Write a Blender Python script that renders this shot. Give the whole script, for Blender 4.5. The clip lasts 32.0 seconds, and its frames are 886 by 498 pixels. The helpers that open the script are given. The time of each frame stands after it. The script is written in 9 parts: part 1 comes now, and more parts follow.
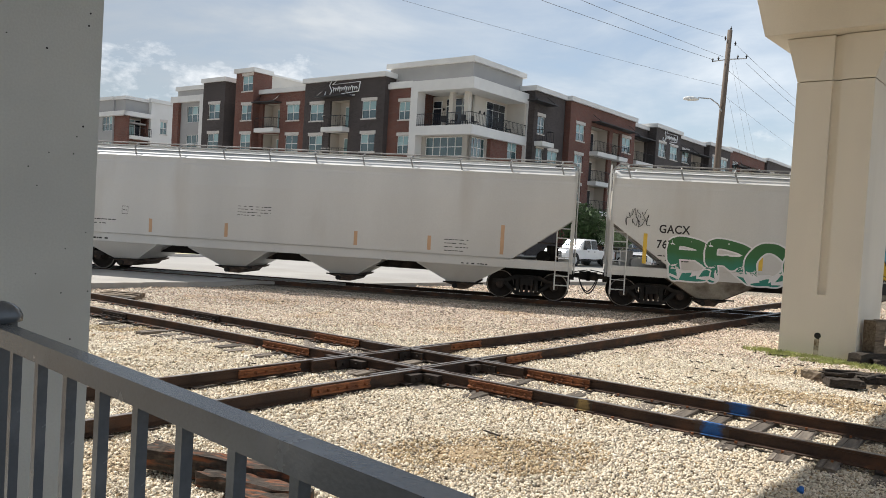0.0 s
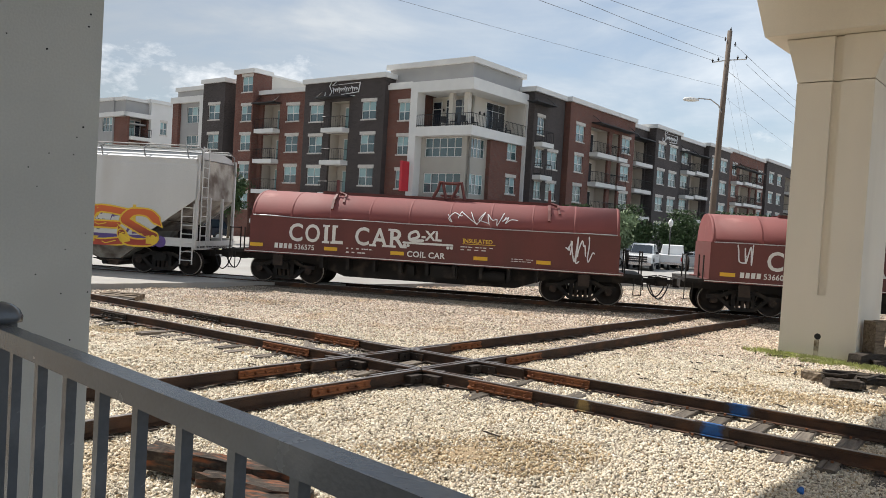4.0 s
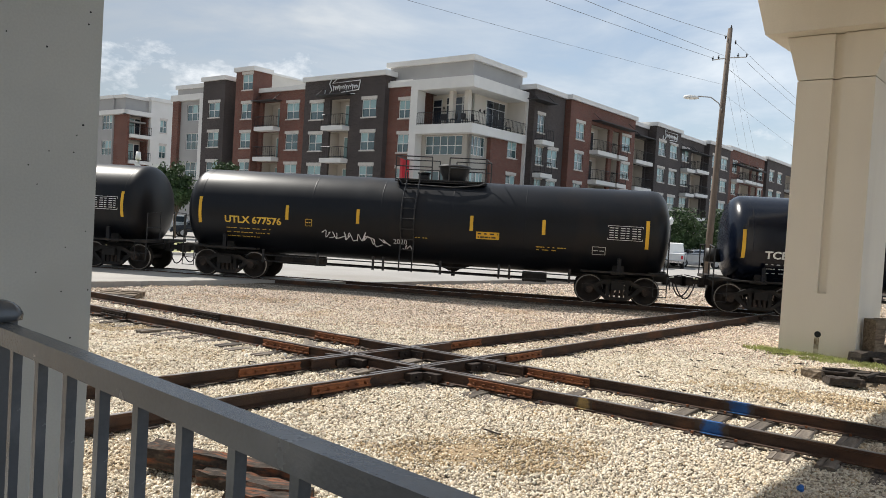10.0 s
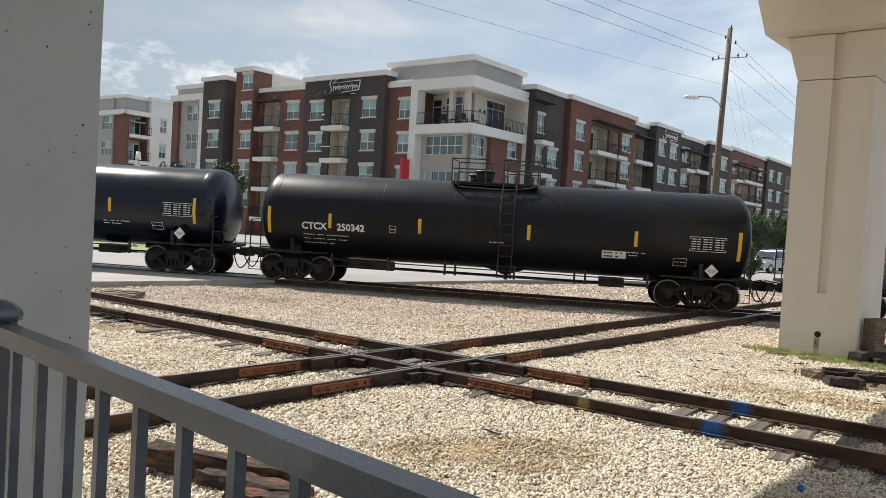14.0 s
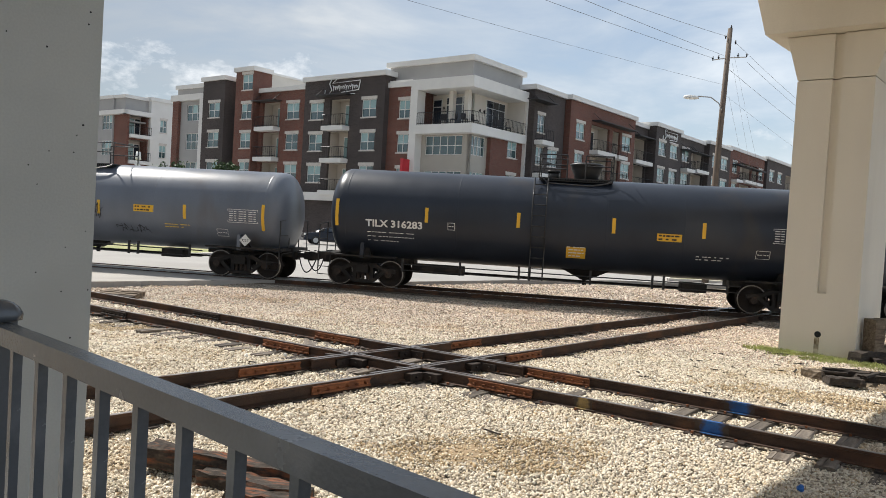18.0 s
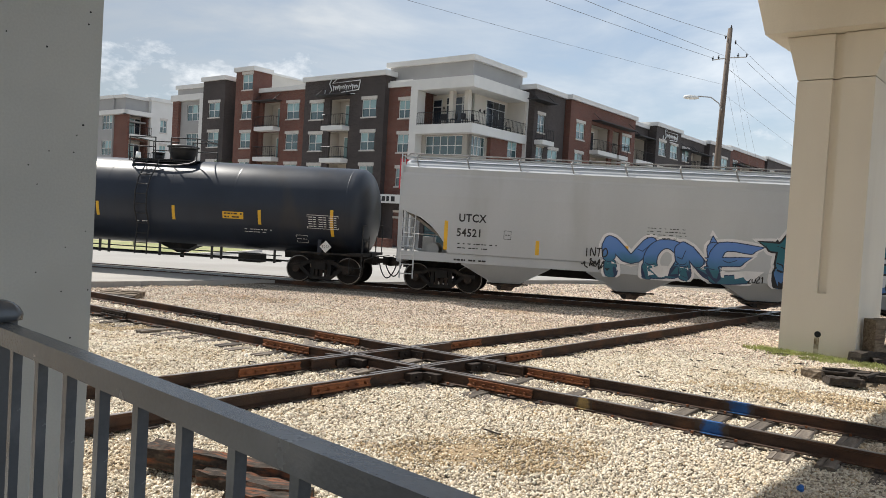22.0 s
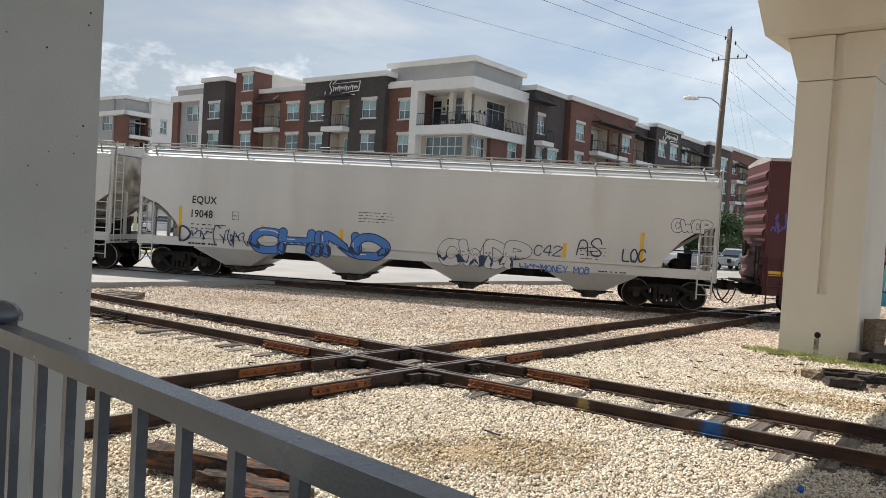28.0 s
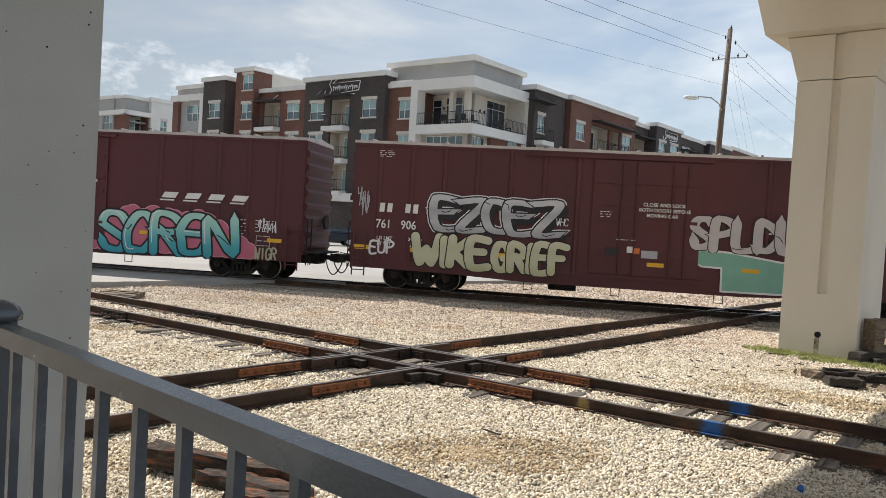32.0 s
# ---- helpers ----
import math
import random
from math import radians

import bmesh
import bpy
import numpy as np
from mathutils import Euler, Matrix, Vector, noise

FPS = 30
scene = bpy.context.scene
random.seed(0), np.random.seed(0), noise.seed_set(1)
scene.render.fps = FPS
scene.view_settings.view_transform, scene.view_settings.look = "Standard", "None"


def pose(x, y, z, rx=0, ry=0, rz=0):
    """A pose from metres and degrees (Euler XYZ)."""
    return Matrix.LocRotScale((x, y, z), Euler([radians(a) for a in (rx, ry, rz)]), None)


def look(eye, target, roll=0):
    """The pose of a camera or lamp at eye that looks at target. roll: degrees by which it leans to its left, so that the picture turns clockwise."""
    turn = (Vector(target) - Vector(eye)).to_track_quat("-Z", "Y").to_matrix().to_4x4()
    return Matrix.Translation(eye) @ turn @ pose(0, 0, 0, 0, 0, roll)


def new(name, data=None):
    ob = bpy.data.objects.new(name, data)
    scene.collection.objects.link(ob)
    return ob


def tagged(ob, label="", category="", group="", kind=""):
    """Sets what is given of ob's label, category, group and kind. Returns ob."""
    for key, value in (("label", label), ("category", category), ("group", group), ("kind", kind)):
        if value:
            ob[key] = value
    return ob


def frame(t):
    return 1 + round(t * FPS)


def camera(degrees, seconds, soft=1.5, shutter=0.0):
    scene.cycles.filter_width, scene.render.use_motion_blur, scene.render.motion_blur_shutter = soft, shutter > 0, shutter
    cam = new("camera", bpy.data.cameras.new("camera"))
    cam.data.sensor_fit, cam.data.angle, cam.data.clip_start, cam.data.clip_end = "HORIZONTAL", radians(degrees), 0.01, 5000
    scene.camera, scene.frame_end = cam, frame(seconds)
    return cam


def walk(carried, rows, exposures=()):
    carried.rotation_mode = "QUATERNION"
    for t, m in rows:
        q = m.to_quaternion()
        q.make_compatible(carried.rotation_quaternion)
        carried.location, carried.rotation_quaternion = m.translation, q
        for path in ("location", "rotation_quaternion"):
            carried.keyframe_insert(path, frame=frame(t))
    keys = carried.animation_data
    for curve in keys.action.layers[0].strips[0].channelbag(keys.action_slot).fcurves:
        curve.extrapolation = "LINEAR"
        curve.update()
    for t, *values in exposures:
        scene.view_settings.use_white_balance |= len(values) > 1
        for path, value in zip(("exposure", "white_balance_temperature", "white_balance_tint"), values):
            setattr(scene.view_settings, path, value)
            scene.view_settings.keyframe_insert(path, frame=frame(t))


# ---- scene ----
EYE = Vector((0, 0, 2.267))
PITCH, ROLL = -1.797, 3.366


def stand(lift):
    """The standing camera, tipped up by lift degrees."""
    a = radians(PITCH + lift)
    return look(EYE, EYE + Vector((0, math.cos(a), math.sin(a))), ROLL)


cam = camera(59.0, 32.0, soft=0.5)
SWAY = ((0, 0.10), (1.5, 0.11), (2.0, 0.16), (3.5, 0.16), (5.5, 0.08), (6.0, 0.04), (6.5, 0), (27.5, 0.0),
        (28, 0.06), (29, 0.12), (30, 0.12), (30.5, 0.08), (31, 0.06), (32, 0.02))
walk(cam, [(t, stand(a)) for t, a in SWAY])

# ---- light ----
TO_SUN = Vector((-0.65, 0.55, 1.0)).normalized()
world = bpy.data.worlds.new("sky")
scene.world = world
world.use_nodes = True
wn, wl = world.node_tree.nodes, world.node_tree.links
wn.clear()
w_out, w_bg = wn.new("ShaderNodeOutputWorld"), wn.new("ShaderNodeBackground")
sky = wn.new("ShaderNodeTexSky")
sky.sky_type, sky.sun_disc = "NISHITA", False
sky.sun_elevation = math.asin(TO_SUN.z)
sky.sun_rotation = math.atan2(TO_SUN.x, TO_SUN.y)
sky.dust_density, sky.air_density, sky.ozone_density = 1.2, 1.0, 1.0
w_bg.inputs["Strength"].default_value = 0.092
w_tc, w_map = wn.new("ShaderNodeTexCoord"), wn.new("ShaderNodeMapping")
w_map.inputs["Scale"].default_value = (1.0, 1.0, 3.6)
w_noise = wn.new("ShaderNodeTexNoise")
w_noise.inputs["Scale"].default_value, w_noise.inputs["Detail"].default_value = 3.1, 9.0
w_noise.inputs["Roughness"].default_value, w_noise.inputs["Distortion"].default_value = 0.56, 0.35
w_ramp = wn.new("ShaderNodeValToRGB")
w_ramp.color_ramp.elements[0].position, w_ramp.color_ramp.elements[0].color = 0.34, (0.30, 0.30, 0.30, 1)
w_ramp.color_ramp.elements[1].position, w_ramp.color_ramp.elements[1].color = 0.66, (0.96, 0.96, 0.96, 1)
w_cloud = wn.new("ShaderNodeValToRGB")
w_cloud.color_ramp.elements[0].position, w_cloud.color_ramp.elements[0].color = 0.40, (4.6, 5.2, 5.8, 1)
w_cloud.color_ramp.elements[1].position, w_cloud.color_ramp.elements[1].color = 0.74, (7.2, 7.6, 8.0, 1)
w_mix = wn.new("ShaderNodeMix")
w_mix.data_type = "RGBA"
wl.new(w_tc.outputs["Generated"], w_map.inputs["Vector"])
wl.new(w_map.outputs["Vector"], w_noise.inputs["Vector"])
wl.new(w_noise.outputs["Fac"], w_ramp.inputs["Fac"])
wl.new(w_noise.outputs["Fac"], w_cloud.inputs["Fac"])
wl.new(w_ramp.outputs["Color"], w_mix.inputs["Factor"])
wl.new(sky.outputs["Color"], w_mix.inputs["A"])
wl.new(w_cloud.outputs["Color"], w_mix.inputs["B"])
# two low banks of cumulus, brighter veil towards the right
w_sep = wn.new("ShaderNodeSeparateXYZ")
wl.new(w_tc.outputs["Generated"], w_sep.inputs[0])
w_veil = wn.new("ShaderNodeMapRange")
for key, v in (("From Min", -0.5), ("From Max", 0.5), ("To Min", 0.68), ("To Max", 1.26)):
    w_veil.inputs[key].default_value = v
wl.new(w_sep.outputs["X"], w_veil.inputs["Value"])
w_mul = wn.new("ShaderNodeMix")
w_mul.data_type, w_mul.blend_type = "RGBA", "MULTIPLY"
w_mul.inputs["Factor"].default_value = 1.0
wl.new(w_mix.outputs["Result"], w_mul.inputs["A"])
wl.new(w_veil.outputs["Result"], w_mul.inputs["B"])
sky_color = w_mul.outputs["Result"]
for centre, stretch, seed in (((-0.275, 0.94, 0.158), (4.8, 4.8, 26.0), 5.0), ((0.395, 0.90, 0.118), (11.0, 11.0, 34.0), 8.0)):
    off, sc, ln = wn.new("ShaderNodeVectorMath"), wn.new("ShaderNodeVectorMath"), wn.new("ShaderNodeVectorMath")
    off.operation, sc.operation, ln.operation = "SUBTRACT", "MULTIPLY", "LENGTH"
    off.inputs[1].default_value, sc.inputs[1].default_value = centre, stretch
    wl.new(w_tc.outputs["Generated"], off.inputs[0])
    wl.new(off.outputs["Vector"], sc.inputs[0])
    wl.new(sc.outputs["Vector"], ln.inputs[0])
    puff, mp2 = wn.new("ShaderNodeTexNoise"), wn.new("ShaderNodeMapping")
    mp2.inputs["Scale"].default_value, mp2.inputs["Location"].default_value = (1, 1, 1.9), (seed, 0, 0)
    puff.inputs["Scale"].default_value, puff.inputs["Detail"].default_value, puff.inputs["Roughness"].default_value = 15.0, 9.0, 0.6
    wl.new(w_tc.outputs["Generated"], mp2.inputs["Vector"])
    wl.new(mp2.outputs["Vector"], puff.inputs["Vector"])
    near_, add_, ramp_ = wn.new("ShaderNodeMath"), wn.new("ShaderNodeMath"), wn.new("ShaderNodeMapRange")
    near_.operation, add_.operation = "MULTIPLY_ADD", "ADD"
    near_.inputs[1].default_value, near_.inputs[2].default_value = -0.22, 0.09
    wl.new(ln.outputs["Value"], near_.inputs[0])
    wl.new(near_.outputs[0], add_.inputs[0])
    wl.new(puff.outputs["Fac"], add_.inputs[1])
    ramp_.inputs["From Min"].default_value, ramp_.inputs["From Max"].default_value = 0.46, 0.64
    ramp_.inputs["To Max"].default_value = 0.95
    wl.new(add_.outputs[0], ramp_.inputs["Value"])
    over = wn.new("ShaderNodeMix")
    over.data_type = "RGBA"
    over.inputs["B"].default_value = (8.2, 8.5, 8.8, 1)
    wl.new(ramp_.outputs["Result"], over.inputs["Factor"])
    wl.new(sky_color, over.inputs["A"])
    sky_color = over.outputs["Result"]
wl.new(sky_color, w_bg.inputs["Color"])
wl.new(w_bg.outputs["Background"], w_out.inputs["Surface"])
sun_data = bpy.data.lights.new("sun", "SUN")
sun_data.energy, sun_data.angle, sun_data.color = 4.75, radians(0.6), (1.0, 0.955, 0.88)
sun = new("sun", sun_data)
sun.matrix_world = look(TO_SUN * 60, (0, 0, 0))
scene.view_settings.exposure = 0.37
# ---- materials ----
def surf(name, color, rough=0.8, metal=0.0, var=0.18, scale=3.0, bump=0.15, bscale=60.0, stain=None, stain_at=0.62,
         stretch=(1, 1, 1), spec=0.5, rand=0.0):
    """A surface with broad and fine variation of colour, stains, uneven gloss and relief, in metres."""
    m = bpy.data.materials.new(name)
    m.use_nodes = True
    n, l = m.node_tree.nodes, m.node_tree.links
    b = n["Principled BSDF"]
    b.inputs["Metallic"].default_value, b.inputs["Specular IOR Level"].default_value = metal, spec
    tc, mp = n.new("ShaderNodeTexCoord"), n.new("ShaderNodeMapping")
    mp.inputs["Scale"].default_value = stretch
    l.new(tc.outputs["Object"], mp.inputs["Vector"])
    big, fine = n.new("ShaderNodeTexNoise"), n.new("ShaderNodeTexNoise")
    big.inputs["Scale"].default_value, big.inputs["Detail"].default_value = scale, 5
    fine.inputs["Scale"].default_value, fine.inputs["Detail"].default_value = bscale, 3
    l.new(mp.outputs["Vector"], big.inputs["Vector"])
    l.new(tc.outputs["Object"], fine.inputs["Vector"])
    dark = [c * (1 - var) for c in color] + [1]
    lite = [min(1, c * (1 + var)) for c in color] + [1]
    r = n.new("ShaderNodeValToRGB")
    r.color_ramp.elements[0].position, r.color_ramp.elements[0].color = 0.3, dark
    r.color_ramp.elements[1].position, r.color_ramp.elements[1].color = 0.7, lite
    l.new(big.outputs["Fac"], r.inputs["Fac"])
    out = r.outputs["Color"]
    f = n.new("ShaderNodeMix")
    f.data_type, f.blend_type = "RGBA", "MULTIPLY"
    fr = n.new("ShaderNodeValToRGB")
    fr.color_ramp.elements[0].color = (1 - var, 1 - var, 1 - var, 1)
    fr.color_ramp.elements[0].position, fr.color_ramp.elements[1].position = 0.3, 0.65
    f.inputs["Factor"].default_value = 0.8
    l.new(fine.outputs["Fac"], fr.inputs["Fac"])
    l.new(out, f.inputs["A"])
    l.new(fr.outputs["Color"], f.inputs["B"])
    out = f.outputs["Result"]
    if stain:
        st, sr, sm = n.new("ShaderNodeTexNoise"), n.new("ShaderNodeValToRGB"), n.new("ShaderNodeMix")
        st.inputs["Scale"].default_value, st.inputs["Detail"].default_value = scale * 0.7, 8
        sr.color_ramp.elements[0].position, sr.color_ramp.elements[1].position = stain_at - 0.08, stain_at + 0.08
        sm.data_type = "RGBA"
        sm.inputs["B"].default_value = (*stain, 1)
        off = n.new("ShaderNodeVectorMath")
        off.inputs[1].default_value = (13.1, 7.7, 3.3)
        l.new(mp.outputs["Vector"], off.inputs[0])
        l.new(off.outputs["Vector"], st.inputs["Vector"])
        l.new(st.outputs["Fac"], sr.inputs["Fac"])
        l.new(sr.outputs["Color"], sm.inputs["Factor"])
        l.new(out, sm.inputs["A"])
        out = sm.outputs["Result"]
    if rand:
        oi, hv, ma = n.new("ShaderNodeObjectInfo"), n.new("ShaderNodeHueSaturation"), n.new("ShaderNodeMapRange")
        ma.inputs["To Min"].default_value, ma.inputs["To Max"].default_value = 1 - rand, 1 + rand
        l.new(oi.outputs["Random"], ma.inputs["Value"])
        l.new(ma.outputs["Result"], hv.inputs["Value"])
        l.new(out, hv.inputs["Color"])
        out = hv.outputs["Color"]
    l.new(out, b.inputs["Base Color"])
    rr = n.new("ShaderNodeMapRange")
    rr.inputs["To Min"].default_value, rr.inputs["To Max"].default_value = max(0.02, rough - 0.1), min(1, rough + 0.1)
    l.new(big.outputs["Fac"], rr.inputs["Value"])
    l.new(rr.outputs["Result"], b.inputs["Roughness"])
    if bump:
        bu = n.new("ShaderNodeBump")
        bu.inputs["Strength"].default_value, bu.inputs["Distance"].default_value = bump, 0.01
        l.new(fine.outputs["Fac"], bu.inputs["Height"])
        l.new(bu.outputs["Normal"], b.inputs["Normal"])
    return m


def brickwork(name, c1, c2, mortar):
    """Running-bond brick on upright walls of any direction, courses of real height."""
    m = bpy.data.materials.new(name)
    m.use_nodes = True
    n, l = m.node_tree.nodes, m.node_tree.links
    b = n["Principled BSDF"]
    b.inputs["Roughness"].default_value = 0.88
    tc, sx, cx, add = (n.new("ShaderNodeTexCoord"), n.new("ShaderNodeSeparateXYZ"), n.new("ShaderNodeCombineXYZ"),
                       n.new("ShaderNodeMath"))
    l.new(tc.outputs["Object"], sx.inputs[0])
    l.new(sx.outputs["X"], add.inputs[0])
    l.new(sx.outputs["Y"], add.inputs[1])
    l.new(add.outputs[0], cx.inputs["X"])
    l.new(sx.outputs["Z"], cx.inputs["Y"])
    br = n.new("ShaderNodeTexBrick")
    for k, v in (("Scale", 1.0), ("Brick Width", 0.24), ("Row Height", 0.081), ("Mortar Size", 0.006), ("Bias", -0.1)):
        br.inputs[k].default_value = v
    br.inputs["Color1"].default_value, br.inputs["Color2"].default_value = (*c1, 1), (*c2, 1)
    br.inputs["Mortar"].default_value = (*mortar, 1)
    l.new(cx.outputs[0], br.inputs["Vector"])
    no, mi, ra = n.new("ShaderNodeTexNoise"), n.new("ShaderNodeMix"), n.new("ShaderNodeValToRGB")
    no.inputs["Scale"].default_value, no.inputs["Detail"].default_value = 0.45, 6
    ra.color_ramp.elements[0].color, ra.color_ramp.elements[0].position = (0.72, 0.72, 0.72, 1), 0.3
    ra.color_ramp.elements[1].color, ra.color_ramp.elements[1].position = (1.0, 1.0, 1.0, 1), 0.7
    mi.data_type, mi.blend_type = "RGBA", "MULTIPLY"
    mi.inputs["Factor"].default_value = 1.0
    l.new(tc.outputs["Object"], no.inputs["Vector"])
    l.new(no.outputs["Fac"], ra.inputs["Fac"])
    l.new(br.outputs["Color"], mi.inputs["A"])
    l.new(ra.outputs["Color"], mi.inputs["B"])
    l.new(mi.outputs["Result"], b.inputs["Base Color"])
    bu = n.new("ShaderNodeBump")
    bu.inputs["Distance"].default_value, bu.inputs["Strength"].default_value, bu.invert = 0.006, 0.6, True
    l.new(br.outputs["Fac"], bu.inputs["Height"])
    l.new(bu.outputs["Normal"], b.inputs["Normal"])
    return m


def gravelly(name, colors, cell, dirt, dirt_scale=0.35, dirt_at=0.55):
    """Crushed stone seen from some way off: cells of mixed tint, gaps painted dark for shade, and drifts of fines."""
    m = bpy.data.materials.new(name)
    m.use_nodes = True
    n, l = m.node_tree.nodes, m.node_tree.links
    b = n["Principled BSDF"]
    b.inputs["Roughness"].default_value = 0.95
    b.inputs["Specular IOR Level"].default_value = 0.2
    tc = n.new("ShaderNodeTexCoord")
    vo, ve = n.new("ShaderNodeTexVoronoi"), n.new("ShaderNodeTexVoronoi")
    vo.inputs["Scale"].default_value = ve.inputs["Scale"].default_value = 1 / cell
    ve.feature = "DISTANCE_TO_EDGE"
    l.new(tc.outputs["Object"], vo.inputs["Vector"])
    l.new(tc.outputs["Object"], ve.inputs["Vector"])
    sep, cr = n.new("ShaderNodeSeparateColor"), n.new("ShaderNodeValToRGB")
    l.new(vo.outputs["Color"], sep.inputs[0])
    e = cr.color_ramp.elements
    e[0].color, e[1].color = (*colors[0], 1), (*colors[-1], 1)
    for i, c in enumerate(colors[1:-1]):
        k = e.new((i + 1) / (len(colors) - 1))
        k.color = (*c, 1)
    l.new(sep.outputs[0], cr.inputs["Fac"])
    # shade between the stones, multiplied into the colour at cell edges
    er = n.new("ShaderNodeMapRange")
    er.inputs["From Max"].default_value, er.inputs["To Min"].default_value = 0.16, 0.28
    l.new(ve.outputs["Distance"], er.inputs["Value"])
    mu = n.new("ShaderNodeMix")
    mu.data_type, mu.blend_type = "RGBA", "MULTIPLY"
    mu.inputs["Factor"].default_value = 1
    l.new(cr.outputs["Color"], mu.inputs["A"])
    l.new(er.outputs["Result"], mu.inputs["B"])
    no, dr, dm = n.new("ShaderNodeTexNoise"), n.new("ShaderNodeValToRGB"), n.new("ShaderNodeMix")
    no.inputs["Scale"].default_value, no.inputs["Detail"].default_value = dirt_scale, 7
    dr.color_ramp.elements[0].position, dr.color_ramp.elements[1].position = dirt_at, dirt_at + 0.16
    dr.color_ramp.elements[1].color = (0.75, 0.75, 0.75, 1)
    dm.data_type = "RGBA"
    dm.inputs["B"].default_value = (*dirt, 1)
    l.new(tc.outputs["Object"], no.inputs["Vector"])
    l.new(no.outputs["Fac"], dr.inputs["Fac"])
    l.new(dr.outputs["Color"], dm.inputs["Factor"])
    l.new(mu.outputs["Result"], dm.inputs["A"])
    l.new(dm.outputs["Result"], b.inputs["Base Color"])
    bu = n.new("ShaderNodeBump")
    bu.inputs["Distance"].default_value, bu.inputs["Strength"].default_value = 0.03, 0.9
    l.new(ve.outputs["Distance"], bu.inputs["Height"])
    l.new(bu.outputs["Normal"], b.inputs["Normal"])
    return m


def pebble(name, colors):
    """Loose stones: one tint for each stone."""
    m = bpy.data.materials.new(name)
    m.use_nodes = True
    n, l = m.node_tree.nodes, m.node_tree.links
    b = n["Principled BSDF"]
    b.inputs["Roughness"].default_value, b.inputs["Specular IOR Level"].default_value = 0.92, 0.25
    g, cr, no, mi = (n.new("ShaderNodeNewGeometry"), n.new("ShaderNodeValToRGB"), n.new("ShaderNodeTexNoise"),
                     n.new("ShaderNodeMix"))
    e = cr.color_ramp.elements
    e[0].color, e[1].color = (*colors[0], 1), (*colors[-1], 1)
    for i, c in enumerate(colors[1:-1]):
        k = e.new((i + 1) / (len(colors) - 1))
        k.color = (*c, 1)
    l.new(g.outputs["Random Per Island"], cr.inputs["Fac"])
    no.inputs["Scale"].default_value = 0.5
    no.inputs["Detail"].default_value = 6
    tc = n.new("ShaderNodeTexCoord")
    l.new(tc.outputs["Object"], no.inputs["Vector"])
    rr = n.new("ShaderNodeValToRGB")
    rr.color_ramp.elements[0].position, rr.color_ramp.elements[1].position = 0.54, 0.70
    rr.color_ramp.elements[1].color = (0.6, 0.6, 0.6, 1)
    l.new(no.outputs["Fac"], rr.inputs["Fac"])
    mi.data_type, mi.blend_type = "RGBA", "MULTIPLY"
    mi.inputs["B"].default_value = (0.80, 0.66, 0.47, 1)
    l.new(rr.outputs["Color"], mi.inputs["Factor"])
    l.new(cr.outputs["Color"], mi.inputs["A"])
    l.new(mi.outputs["Result"], b.inputs["Base Color"])
    return m


def glassy(name, tint, rough=0.06):
    """Window glass with a dim room behind it: dark and mirror-like."""
    m = surf(name, tint, rough, 0.0, 0.25, 0.6, 0.0, 8.0, spec=1.0)
    m.node_tree.nodes["Principled BSDF"].inputs["Coat Weight"].default_value = 0.6
    m.node_tree.nodes["Principled BSDF"].inputs["Coat Roughness"].default_value = 0.03
    return m


STONES = ((0.16, 0.13, 0.095), (0.68, 0.605, 0.48), (0.79, 0.72, 0.595), (0.42, 0.35, 0.27), (0.86, 0.80, 0.685), (0.62, 0.515, 0.385))
BED = ((0.11, 0.088, 0.066), (0.38, 0.32, 0.245), (0.56, 0.49, 0.40), (0.19, 0.155, 0.12), (0.62, 0.56, 0.47), (0.40, 0.30, 0.215))
BROWN = ((0.13, 0.095, 0.075), (0.58, 0.465, 0.375), (0.72, 0.61, 0.51), (0.33, 0.245, 0.195), (0.80, 0.71, 0.61), (0.56, 0.395, 0.30))
DUSTY = ((0.24, 0.17, 0.10), (0.47, 0.36, 0.22), (0.60, 0.49, 0.33), (0.34, 0.25, 0.15), (0.66, 0.57, 0.42), (0.42, 0.30, 0.17))
M_ballast = gravelly("ballast", BED, 0.042, (0.46, 0.35, 0.22), 0.3, 0.58)
M_stone, M_stone_brown, M_stone_dusty = pebble("loose_stone", STONES), pebble("weathered_brown_stone", BROWN), pebble("dusty_stone", DUSTY)
M_road = surf("pale_concrete_road", (0.335, 0.322, 0.305), 0.9, 0, 0.12, 0.25, 0.3, 90, (0.27, 0.255, 0.235), 0.58)
M_asphalt = surf("worn_asphalt", (0.36, 0.34, 0.315), 0.9, 0, 0.15, 0.5, 0.3, 90, (0.40, 0.36, 0.31), 0.56)
# oil stain plus the shade under the ties, both in the colour
M_shaded_oily = gravelly("shaded_oily_ballast", ((0.05, 0.042, 0.035), (0.16, 0.13, 0.105), (0.26, 0.21, 0.165), (0.10, 0.085, 0.07)), 0.06, (0.13, 0.105, 0.08), 0.5, 0.5)
M_drift = surf("yellow_brown_fines", (0.36, 0.265, 0.16), 0.95, 0, 0.3, 1.8, 0.9, 45, (0.25, 0.185, 0.115), 0.58)
# dark brown soil near the pier, its shadowy tone put into the colour
M_darksoil = surf("dark_shadowy_soil", (0.17, 0.130, 0.088), 0.95, 0, 0.35, 2.2, 0.9, 40, (0.28, 0.22, 0.15), 0.60)
M_soil = surf("dry_soil", (0.30, 0.25, 0.18), 0.95, 0, 0.25, 0.4, 0.4, 20)
M_rail_side = surf("rusty_rail_side", (0.060, 0.033, 0.021), 0.8, 0.1, 0.4, 2.5, 0.3, 70, (0.11, 0.05, 0.025), 0.60)
